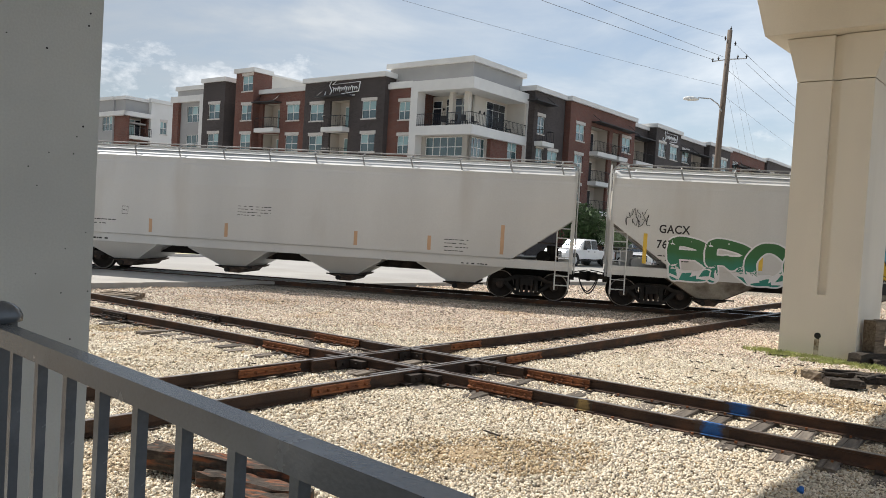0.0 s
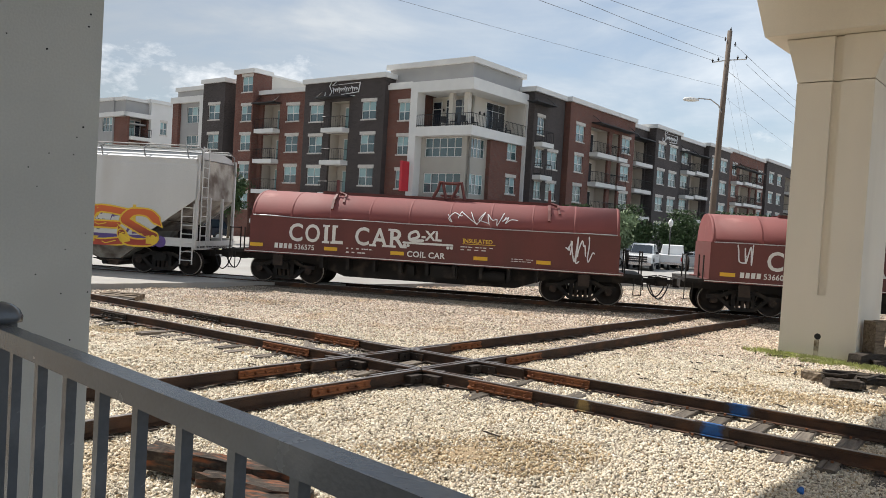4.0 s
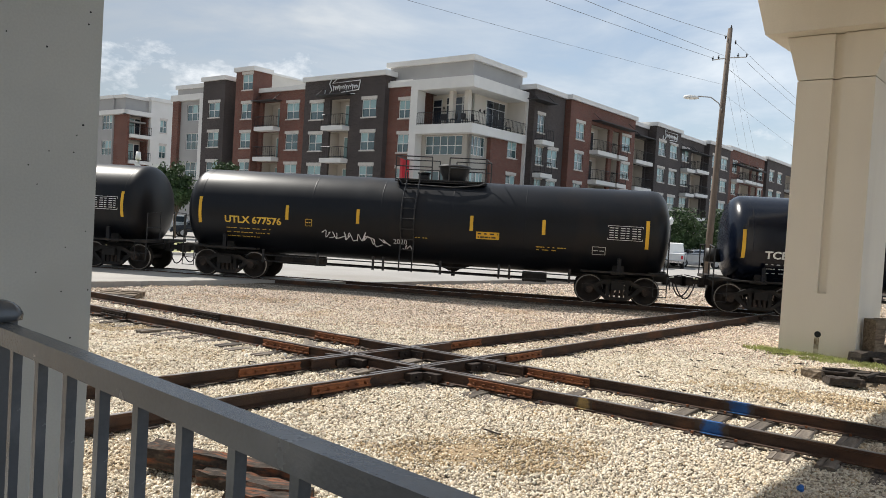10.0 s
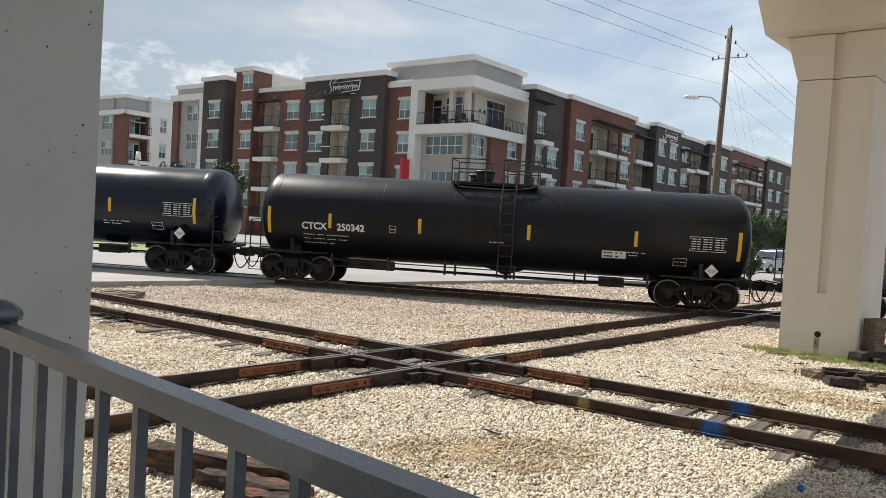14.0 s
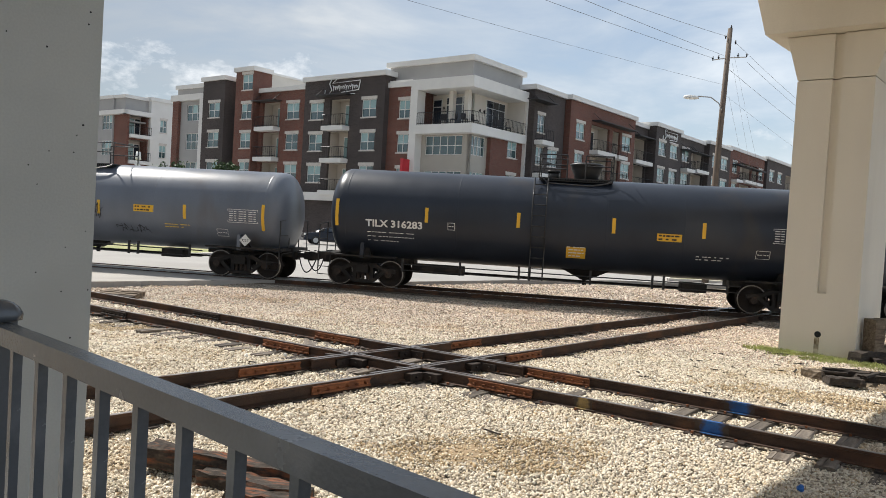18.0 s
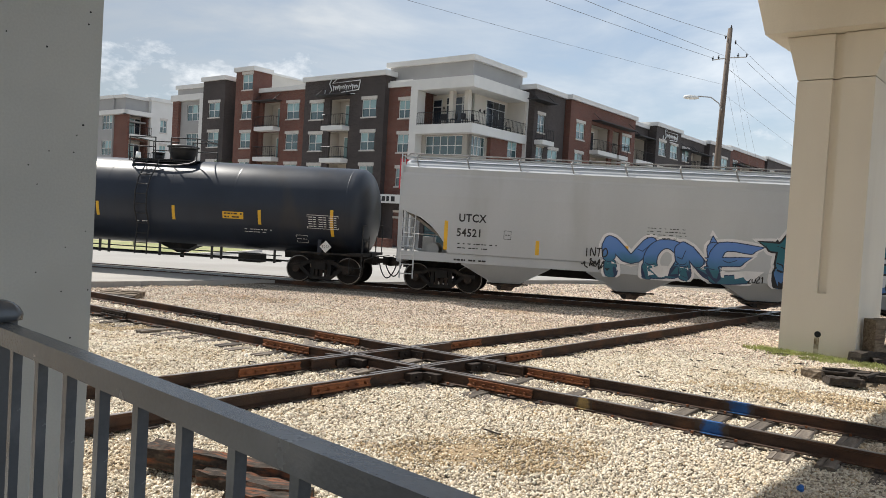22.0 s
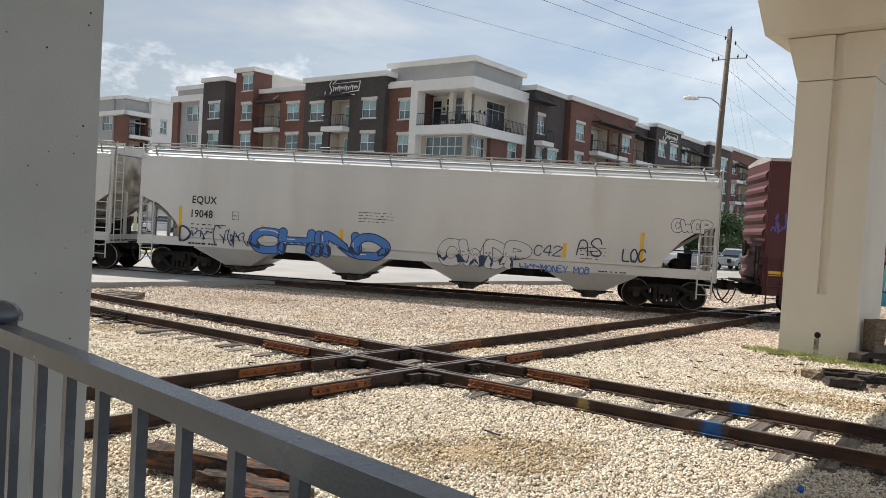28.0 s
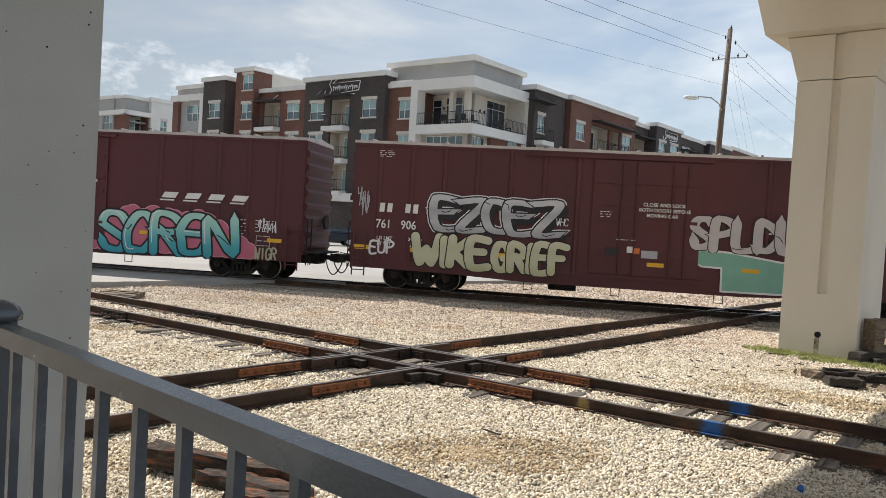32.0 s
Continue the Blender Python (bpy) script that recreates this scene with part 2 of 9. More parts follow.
M_rail_top = surf("worn_rail_top", (0.33, 0.31, 0.30), 0.38, 0.8, 0.25, 3.0, 0.08, 50, (0.14, 0.09, 0.065), 0.6)
M_polish = surf("polished_rail_top", (0.55, 0.55, 0.56), 0.25, 0.9, 0.15, 3.0, 0.05, 50)
M_rust = surf("bright_rust", (0.24, 0.09, 0.037), 0.88, 0.05, 0.3, 6, 0.35, 60, (0.16, 0.06, 0.03), 0.6)
M_iron = surf("dark_iron", (0.042, 0.030, 0.024), 0.72, 0.3, 0.3, 5, 0.2, 60, (0.10, 0.06, 0.04), 0.66)
M_bluepaint = surf("sprayed_blue_paint", (0.015, 0.12, 0.42), 0.6, 0, 0.25, 8, 0.1, 60)
M_tie = surf("weathered_tie_wood", (0.145, 0.122, 0.10), 0.95, 0, 0.4, 2.0, 0.7, 30, (0.07, 0.055, 0.045), 0.6, (9, 1, 9), rand=0.4)
M_timber = surf("rotten_timber", (0.052, 0.040, 0.031), 0.95, 0, 0.5, 3.0, 1.0, 25, (0.03, 0.022, 0.017), 0.54, (1, 8, 8))
M_log = surf("split_tie_wood", (0.055, 0.040, 0.030), 0.95, 0, 0.7, 5.0, 1.0, 22, (0.20, 0.065, 0.025), 0.60, (1, 5, 5))
M_oldwood = surf("dry_grey_brown_timber", (0.20, 0.155, 0.11), 0.95, 0, 0.35, 3.0, 0.9, 25, (0.10, 0.07, 0.05), 0.58, (1, 8, 8))
M_concrete = surf("pier_concrete", (0.78, 0.72, 0.615), 0.85, 0, 0.07, 0.7, 0.15, 45, (0.64, 0.575, 0.475), 0.68, (1, 1, 0.25))
M_greycon = surf("painted_column_concrete", (0.415, 0.412, 0.382), 0.8, 0, 0.07, 1.2, 0.15, 70, (0.385, 0.38, 0.35), 0.66)
# near-black for holes and room backs: their shade is in the colour
M_hole = surf("dark_hollow", (0.02, 0.02, 0.02), 0.95, 0, 0.1, 5, 0)
M_railing = surf("dark_grey_railing_paint", (0.088, 0.097, 0.110), 0.25, 0.1, 0.1, 6, 0.06, 120, (0.15, 0.16, 0.175), 0.7)
M_grass = surf("grass_blade", (0.40, 0.43, 0.15), 0.8, 0, 0.4, 4, 0, 30)
M_lawn = surf("dry_lawn", (0.26, 0.28, 0.11), 0.95, 0, 0.25, 1.2, 0.5, 30, (0.36, 0.31, 0.18), 0.58)
M_leaf = surf("tree_leaf", (0.050, 0.092, 0.028), 0.7, 0, 0.45, 1.5, 0, 20)
M_leaf2 = surf("pale_blossom_leaf", (0.20, 0.27, 0.14), 0.7, 0, 0.4, 1.5, 0, 20)
M_bark = surf("tree_bark", (0.13, 0.10, 0.07), 0.95, 0, 0.3, 6, 0.6, 30)
M_brick_red = brickwork("red_brick", (0.205, 0.080, 0.056), (0.140, 0.056, 0.042), (0.21, 0.165, 0.145))
M_brick_dark = brickwork("charcoal_brick", (0.082, 0.066, 0.063), (0.050, 0.041, 0.040), (0.115, 0.10, 0.096))
M_white = surf("white_stucco", (0.72, 0.71, 0.69), 0.85, 0, 0.05, 0.8, 0.12, 60)
M_grey = surf("grey_stucco", (0.36, 0.355, 0.35), 0.88, 0, 0.05, 0.8, 0.15, 60)
M_cream = surf("cream_stucco", (0.62, 0.58, 0.52), 0.88, 0, 0.05, 0.8, 0.15, 60)
M_taupe = surf("taupe_stucco", (0.40, 0.375, 0.335), 0.88, 0, 0.05, 0.8, 0.15, 60)
M_beige = surf("beige_stucco", (0.54, 0.485, 0.42), 0.88, 0, 0.06, 0.8, 0.15, 60)
M_frame = surf("white_window_frame", (0.74, 0.74, 0.72), 0.6, 0, 0.05, 3, 0.05, 60)
M_lintel = surf("cast_stone", (0.60, 0.56, 0.52), 0.85, 0, 0.08, 3, 0.2, 60)
M_glass = glassy("window_glass", (0.06, 0.11, 0.12))
M_blind = surf("window_with_pale_blind", (0.30, 0.45, 0.46), 0.25, 0, 0.12, 0.5, 0.0, 20, spec=0.8)
M_black = surf("black_metal", (0.028, 0.028, 0.03), 0.5, 0.4, 0.2, 6, 0.05, 60)
M_door = surf("dark_glazed_door", (0.025, 0.035, 0.05), 0.12, 0, 0.2, 1, 0, 20, spec=0.9)
M_awning = surf("charcoal_awning_metal", (0.05, 0.048, 0.05), 0.55, 0.3, 0.15, 4, 0.05, 60)
M_signred = surf("red_sign_metal", (0.55, 0.03, 0.045), 0.4, 0, 0.1, 3, 0.03, 60)
M_signwhite = surf("white_sign_tube", (0.85, 0.85, 0.85), 0.5, 0, 0.03, 3, 0.0, 60)
M_pole = surf("utility_pole_wood", (0.165, 0.13, 0.105), 0.92, 0, 0.2, 1.5, 0.5, 25, (0.12, 0.09, 0.07), 0.6, (6, 6, 0.6))
M_galv = surf("galvanised_steel", (0.50, 0.51, 0.52), 0.45, 0.7, 0.12, 4, 0.05, 60)
M_wire = surf("weathered_wire", (0.16, 0.16, 0.165), 0.6, 0.3, 0.1, 3, 0)
M_tyre = surf("rubber_tyre", (0.022, 0.022, 0.022), 0.85, 0, 0.2, 8, 0.2, 60)
M_carwhite = surf("white_car_paint", (0.74, 0.75, 0.76), 0.22, 0, 0.03, 2, 0.0, 60)
M_cargrey = surf("silver_car_paint", (0.42, 0.44, 0.46), 0.25, 0.4, 0.04, 2, 0.0, 60)
M_cardark = surf("dark_blue_car_paint", (0.02, 0.028, 0.045), 0.2, 0.2, 0.05, 2, 0.0, 60)
M_chrome = surf("bright_trim", (0.55, 0.55, 0.56), 0.2, 0.9, 0.08, 4, 0.0, 60)
M_lampglass = surf("frosted_lamp_glass", (0.8, 0.8, 0.78), 0.3, 0, 0.04, 4, 0.0, 60)
# rolling stock
M_tank_black = surf("black_tank_paint", (0.0060, 0.0072, 0.0105), 0.38, 0, 0.22, 0.8, 0.03, 40, (0.016, 0.013, 0.012), 0.64, (1, 1, 0.35), 0.26)
M_tank_gloss = surf("glossy_black_tank_paint", (0.004, 0.007, 0.016), 0.22, 0, 0.15, 0.8, 0.015, 40, spec=0.4)
M_tank_grey = surf("faded_grey_tank_paint", (0.125, 0.142, 0.175), 0.34, 0, 0.16, 0.8, 0.03, 40, (0.10, 0.09, 0.085), 0.66, (1, 1, 0.35), 0.5)
M_tank_slate = surf("slate_tank_paint", (0.022, 0.028, 0.042), 0.34, 0, 0.18, 0.8, 0.03, 40, (0.045, 0.04, 0.038), 0.66, (1, 1, 0.35), 0.35)
M_under = surf("greasy_underframe", (0.013, 0.011, 0.010), 0.8, 0.1, 0.35, 3, 0.2, 40, (0.05, 0.038, 0.03), 0.6)
M_wheel = surf("brown_wheel_steel", (0.024, 0.018, 0.015), 0.7, 0.3, 0.3, 5, 0.15, 40)
M_tread = surf("bright_wheel_rim", (0.34, 0.31, 0.28), 0.42, 0.7, 0.25, 6, 0.05, 60)
M_hop_white = surf("off_white_hopper_paint", (0.56, 0.56, 0.55), 0.55, 0, 0.08, 0.5, 0.04, 30, (0.44, 0.415, 0.38), 0.66, (1, 1, 0.22))
M_hop_grey = surf("pale_grey_hopper_paint", (0.45, 0.472, 0.498), 0.48, 0, 0.06, 0.5, 0.03, 30, (0.34, 0.345, 0.345), 0.66, (1, 1, 0.22))
M_hop_cream = surf("cream_hopper_paint", (0.56, 0.55, 0.52), 0.55, 0, 0.08, 0.5, 0.04, 30, (0.38, 0.32, 0.24), 0.68, (1, 1, 0.22))
M_dullsteel = surf("weathered_roof_steel", (0.27, 0.265, 0.26), 0.6, 0.3, 0.2, 3, 0.06, 40)
M_chute = surf("dusty_hopper_chute", (0.42, 0.395, 0.35), 0.85, 0, 0.25, 1.6, 0.15, 40, (0.13, 0.10, 0.08), 0.58)
M_gate = surf("rusty_outlet_gate", (0.105, 0.075, 0.06), 0.85, 0.1, 0.35, 4, 0.2, 40, (0.20, 0.15, 0.12), 0.6)
# darker copy of the chute colour, with shade painted in
M_chute_shaded = surf("shadowed_slope_sheet", (0.22, 0.20, 0.17), 0.8, 0, 0.2, 1.6, 0.1, 40)
M_box = surf("oxide_red_boxcar_paint", (0.082, 0.0185, 0.023), 0.62, 0, 0.16, 0.6, 0.05, 30, (0.085, 0.026, 0.026), 0.64, (1, 1, 0.25))
M_coil = surf("oxide_red_coil_paint", (0.130, 0.036, 0.032), 0.62, 0, 0.14, 0.8, 0.06, 30, (0.10, 0.035, 0.03), 0.62, (1, 1, 0.3))
M_hood = surf("faded_pink_hood_paint", (0.205, 0.056, 0.054), 0.76, 0, 0.10, 0.9, 0.05, 25, (0.35, 0.16, 0.145), 0.70)
M_roofgalv = surf("weathered_roof_sheet", (0.52, 0.48, 0.46), 0.5, 0.4, 0.15, 2, 0.08, 40)


def paint(name, c, rough=0.6):
    return surf(name, c, rough, 0, 0.08, 2.5, 0.02, 60)


P_white, P_yellow, P_black = paint("white_stencil", (0.72, 0.72, 0.70)), paint("yellow_reflector", (0.72, 0.42, 0.03)), paint("black_stencil", (0.02, 0.02, 0.022))
P_sticker, P_faded = paint("orange_sticker", (0.60, 0.16, 0.03)), paint("faded_orange_reflector", (0.52, 0.33, 0.20))
P_gold = paint("gold_stencil", (0.70, 0.46, 0.06))


def sprayed(name, color, under, half):
    """Ragged patch of spray paint that fades to the steel below at both ends."""
    m = surf(name, color, 0.65, 0, 0.25, 8, 0.1, 60)
    n, l = m.node_tree.nodes, m.node_tree.links
    b = n["Principled BSDF"]
    src = b.inputs["Base Color"].links[0].from_socket
    tc, sx, ab, no = n.new("ShaderNodeTexCoord"), n.new("ShaderNodeSeparateXYZ"), n.new("ShaderNodeMath"), n.new("ShaderNodeTexNoise")
    ab.operation = "ABSOLUTE"
    no.inputs["Scale"].default_value, no.inputs["Detail"].default_value = 16, 6
    l.new(tc.outputs["Object"], sx.inputs[0])
    l.new(sx.outputs["X"], ab.inputs[0])
    l.new(tc.outputs["Object"], no.inputs["Vector"])
    k = n.new("ShaderNodeMath")
    k.operation = "MULTIPLY_ADD"
    k.inputs[1].default_value, k.inputs[2].default_value = -1 / half, 0.55
    l.new(ab.outputs[0], k.inputs[0])
    a = n.new("ShaderNodeMath")
    l.new(k.outputs[0], a.inputs[0])
    l.new(no.outputs["Fac"], a.inputs[1])
    r, mx = n.new("ShaderNodeMapRange"), n.new("ShaderNodeMix")
    r.inputs["From Min"].default_value, r.inputs["From Max"].default_value = 0.38, 0.78
    l.new(a.outputs[0], r.inputs["Value"])
    mx.data_type = "RGBA"
    mx.inputs["A"].default_value = (*under, 1)
    l.new(r.outputs["Result"], mx.inputs["Factor"])
    l.new(src, mx.inputs["B"])
    l.new(mx.outputs["Result"], b.inputs["Base Color"])
    return m


M_blue_fade = sprayed("faded_blue_spray", (0.015, 0.10, 0.31), (0.052, 0.033, 0.023), 0.24)
M_ochre_fade = sprayed("faded_ochre_spray", (0.30, 0.21, 0.08), (0.052, 0.033, 0.023), 0.15)
# ---- building blocks ----
def bm_box(bm, x0, x1, y0, y1, z0, z1, m=None):
    v = [bm.verts.new((x, y, z)) for z in (z0, z1) for y in (y0, y1) for x in (x0, x1)]
    if m is not None:
        for k in v:
            k.co = m @ k.co
    for f in ((0, 2, 3, 1), (4, 5, 7, 6), (0, 1, 5, 4), (2, 6, 7, 3), (0, 4, 6, 2), (1, 3, 7, 5)):
        bm.faces.new([v[i] for i in f])
    return v


def bm_tube(bm, a, b, r, n=8, r2=None, caps=True):
    a, b = Vector(a), Vector(b)
    r2 = r if r2 is None else r2
    q = (b - a).to_track_quat("Z", "Y")
    ring = [[bm.verts.new(p + q @ Vector((rr * math.cos(k * math.tau / n), rr * math.sin(k * math.tau / n), 0))) for k in range(n)]
            for p, rr in ((a, r), (b, r2))]
    for k in range(n):
        f = bm.faces.new((ring[0][k], ring[0][(k + 1) % n], ring[1][(k + 1) % n], ring[1][k]))
        f.smooth = n > 6
    if caps:
        bm.faces.new(ring[0][::-1])
        bm.faces.new(ring[1])


def bm_path(bm, pts, r, n=6):
    """One bent tube through the points."""
    ps = [Vector(p) for p in pts]
    rings, u = [], None
    for i, p in enumerate(ps):
        fore, aft = (ps[min(i + 1, len(ps) - 1)] - p).normalized(), (p - ps[max(i - 1, 0)]).normalized()
        d = fore + aft
        wide = min(1.6, 2 / d.length) if 0 < i < len(ps) - 1 and d.length > 0.01 else 1.0
        d = d.normalized() if d.length > 0.01 else Vector((0, 0, 1))
        if u is None:
            u = d.cross(Vector((0.31, 0.2, 0.93)) if abs(d.z) < 0.8 else Vector((0.93, 0.3, 0.2)))
        u = (u - d * u.dot(d)).normalized()
        v = d.cross(u)
        rings.append([p + (u * math.cos(k * math.tau / n) + v * math.sin(k * math.tau / n)) * r * (1 + (wide - 1) * 0.5) for k in range(n)])
    bm_loft(bm, rings, smooth=n > 6)


def bm_prism(bm, poly, y0, y1, smooth=False):
    """A polygon in x and z, drawn out along y."""
    a = [bm.verts.new((x, y0, z)) for x, z in poly]
    b = [bm.verts.new((x, y1, z)) for x, z in poly]
    n = len(poly)
    bm.faces.new(a)
    bm.faces.new(b[::-1])
    for k in range(n):
        f = bm.faces.new((a[k], b[k], b[(k + 1) % n], a[(k + 1) % n]))
        f.smooth = smooth


def bm_loft(bm, rings, closed=True, caps=True, smooth=True):
    rs = [[bm.verts.new(p) for p in r] for r in rings]
    n = len(rs[0])
    for a, b in zip(rs, rs[1:]):
        for k in range(n if closed else n - 1):
            f = bm.faces.new((a[k], a[(k + 1) % n], b[(k + 1) % n], b[k]))
            f.smooth = smooth
    if caps:
        bm.faces.new(rs[0][::-1])
        bm.faces.new(rs[-1])


def finish(bm, name, material, bevel=0.0):
    if bevel:
        bmesh.ops.bevel(bm, geom=[e for e in bm.edges if e.is_manifold and e.calc_face_angle(0) > 0.6], offset=bevel, segments=1, affect="EDGES")
    bmesh.ops.recalc_face_normals(bm, faces=bm.faces)
    me = bpy.data.meshes.new(name)
    bm.to_mesh(me)
    bm.free()
    me.materials.append(material)
    return me


def part(name, bm, material, parent, label="", bevel=0.0, at=None):
    """One mesh object under a thing or a part."""
    me = bm if isinstance(bm, bpy.types.Mesh) else finish(bm, name, material, bevel)
    ob = new(name, me)
    ob.parent = parent
    if at is not None:
        ob.matrix_basis = at
    if label:
        tagged(ob, label)
    return ob


def solid(name, bm, material, label="", category="", group="", kind="", bevel=0.0, at=None):
    """One mesh object that is a thing of its own."""
    ob = part(name, bm, material, None, "", bevel, at)
    return tagged(ob, label, category, group, kind)


def thing(name, label, category, group="", at=None):
    ob = new(name)
    ob.empty_display_size = 0.3
    if at is not None:
        ob.matrix_basis = at
    return tagged(ob, label, category, group)


def box(x0, x1, y0, y1, z0, z1):
    bm = bmesh.new()
    bm_box(bm, x0, x1, y0, y1, z0, z1)
    return bm


def tube(a, b, r, n=8, r2=None):
    bm = bmesh.new()
    bm_tube(bm, a, b, r, n, r2)
    return bm


def arrays(name, verts, faces, material, smooth=False):
    me = bpy.data.meshes.new(name)
    me.from_pydata(verts, [], faces)
    me.materials.append(material)
    if smooth:
        me.shade_smooth()
    return me


def lettering(text, size, bold=0.0, align="LEFT", space=1.0):
    """Flat letters in the x-z plane that face -y, as a mesh."""
    cu = bpy.data.curves.new("letters", "FONT")
    cu.body, cu.size, cu.offset, cu.align_x, cu.space_character, cu.resolution_u = text, size, bold, align, space, 3
    ob = new("letters", cu)
    me = bpy.data.meshes.new_from_object(ob)
    bpy.data.objects.remove(ob)
    me.transform(pose(0, 0, 0, 90, 0, 0))
    return me
# ---- the lie of the place ----
def line_at(angle, offset):
    a = radians(angle)
    d, n = Vector((math.cos(a), math.sin(a), 0)), Vector((-math.sin(a), math.cos(a), 0))
    return d, n, offset


GAUGE = 1.505                                         # between the middles of the two rail heads
A_DIR, A_NRM, A_OFF = line_at(-34.646, 9.993)         # near rail of the track that runs to the lower right
B_DIR, B_NRM, B_OFF = line_at(50.145, 8.061)          # near rail of the track that runs away to the upper right
T_DIR, T_NRM, T_OFF = line_at(-9.0356, 26.98)         # middle of the track that carries the train
GROUND = -0.15                                        # ballast below the rail heads


def frame_of(d, n, off, s=0.0, z=0.0):
    """Local axes of a track: x along it, y across it, away from the camera."""
    o = n * off + d * s
    m = Matrix((d, n, Vector((0, 0, 1)))).transposed().to_4x4()
    return Matrix.Translation((o.x, o.y, z)) @ m


A_M = frame_of(A_DIR, A_NRM, A_OFF + GAUGE / 2)
B_M = frame_of(B_DIR, B_NRM, B_OFF + GAUGE / 2)
T_M = frame_of(T_DIR, T_NRM, T_OFF)


def meet(m1, m2):
    """Where two tracks cross, along the first and along the second."""
    p, d = m1.translation, m1.col[0].to_3d()
    q, e = m2.translation, m2.col[0].to_3d()
    r, den = q - p, d.x * e.y - d.y * e.x
    return (r.x * e.y - r.y * e.x) / den, (r.x * d.y - r.y * d.x) / den


# ---- ground ----
def sheet(name, poly, z, material, label, category, thick=0.0, kind="structure"):
    bm = bmesh.new()
    top = [bm.verts.new((x, y, z)) for x, y in poly]
    bm.faces.new(top)
    if thick:
        low = [bm.verts.new((x, y, z - thick)) for x, y in poly]
        for k in range(len(poly)):
            bm.faces.new((top[k], low[k], low[(k + 1) % len(poly)], top[(k + 1) % len(poly)]))
    return solid(name, bm, material, label, category, kind=kind)


gr = bmesh.new()
NX, NY = 120, 110
gv = []
for j in range(NY + 1):
    y = -14 + 62 * (j / NY)
    row = []
    for i in range(NX + 1):
        x = -34 + 76 * (i / NX)
        h = 0.05 * noise.noise((x * 0.35, y * 0.35, 0)) + 0.025 * noise.noise((x * 1.4, y * 1.4, 5))
        near_train = abs(Vector((x, y, 0)).dot(T_NRM) - T_OFF)
        h = h - 0.02 if near_train > 2.2 else h * 0.3 + 0.02
        row.append(gr.verts.new((x, y, GROUND - 0.035 + h)))
    gv.append(row)
for j in range(NY):
    for i in range(NX):
        f = gr.faces.new((gv[j][i], gv[j][i + 1], gv[j + 1][i + 1], gv[j + 1][i]))
        f.smooth = True
solid("ballast_ground", gr, M_ballast, "pale crushed limestone ballast spread around the railway tracks", "ballast", kind="structure")
sheet("ground", [(-2500, -2500), (2500, -2500), (2500, 2500), (-2500, 2500)], -0.42, M_soil, "dry soil ground reaching the horizon", "ground")
# the paved street and car park beyond the track; its near edge runs aslant and meets the rails on the far left
rn_edge = random.Random(12)
NEAR_EDGE = [(-60, 16.6), (-24, 20.0)] + [(-24 + 13.6 * k / 34 + rn_edge.uniform(-0.2, 0.2), 20.0 + 2.9 * k / 34 + rn_edge.uniform(-0.22, 0.22)) for k in range(1, 35)]
NEAR_EDGE += [(-10.4 + 3.3 * k / 12 + rn_edge.uniform(-0.12, 0.12), 22.95 + 3.4 * k / 12) for k in range(1, 13)]
sheet("road", NEAR_EDGE + [(-6.4, 27.2), (-2.7, 29.0), (3.0, 34.8), (9.1, 39.6), (17.3, 40.6), (60, 46), (120, 60), (120, 150),
               (-120, 150), (-120, 16.5)], -0.037, M_road, "pale sun-bleached concrete street and car park", "road", 0.3)
sheet("crossing_pavement", [(x, y + 0.03) for x, y in NEAR_EDGE] + [(-7.0, 27.3), (-60, 35.7)], -0.031, M_asphalt, "worn grey asphalt of the level crossing", "road")
for nm, poly in (("left", [(-26, 40.6), (-16.9, 39.4), (-13.6, 38.7), (-12.4, 39.6), (-11.4, 43.8), (-11.0, 47.2), (-13, 50.6), (-18, 51.6), (-30, 52)]),
                 ("right", [(12.2, 42.0), (20, 43.2), (30, 46), (30, 48), (19, 45.4), (12.6, 43.6)])):
    sheet("lawn_verge", poly, 0.05, M_lawn, "dry yellow-green grass verge inside a concrete kerb", "verge", 0.25)
    bm = bmesh.new()
    pts = [Vector((x, y, 0)) for x, y in poly]
    for a, b in zip(pts, pts[1:] + pts[:1]):
        m = Matrix.Translation(a) @ (b - a).to_track_quat("X", "Z").to_matrix().to_4x4()
        bm_box(bm, -0.05, (b - a).length + 0.05, -0.1, 0.1, -0.2, 0.1, m)
    solid("kerb", bm, M_lintel, "pale concrete kerb around the verge", "kerb", kind="structure")


DIRT = ((0.65, 8.5, 1.5, 0.75, 20), (6.4, 12.5, 2.2, 0.8, -25), (-6.3, 15.9, 1.3, 0.5, 10), (8.9, 14.35, 2.4, 1.1, -20))


def dirt_at(x, y):
    """How deep inside a drift of soil the place lies, 1 at its middle and 0 at its edge."""
    best = 0.0
    for cx, cy, a, b, turn in DIRT:
        c, s = math.cos(radians(turn)), math.sin(radians(turn))
        u, v = ((x - cx) * c + (y - cy) * s) / a, (-(x - cx) * s + (y - cy) * c) / b
        best = max(best, 1 - math.hypot(u, v) + 0.45 * noise.noise((x * 1.7, y * 1.7, 3)))
    return best


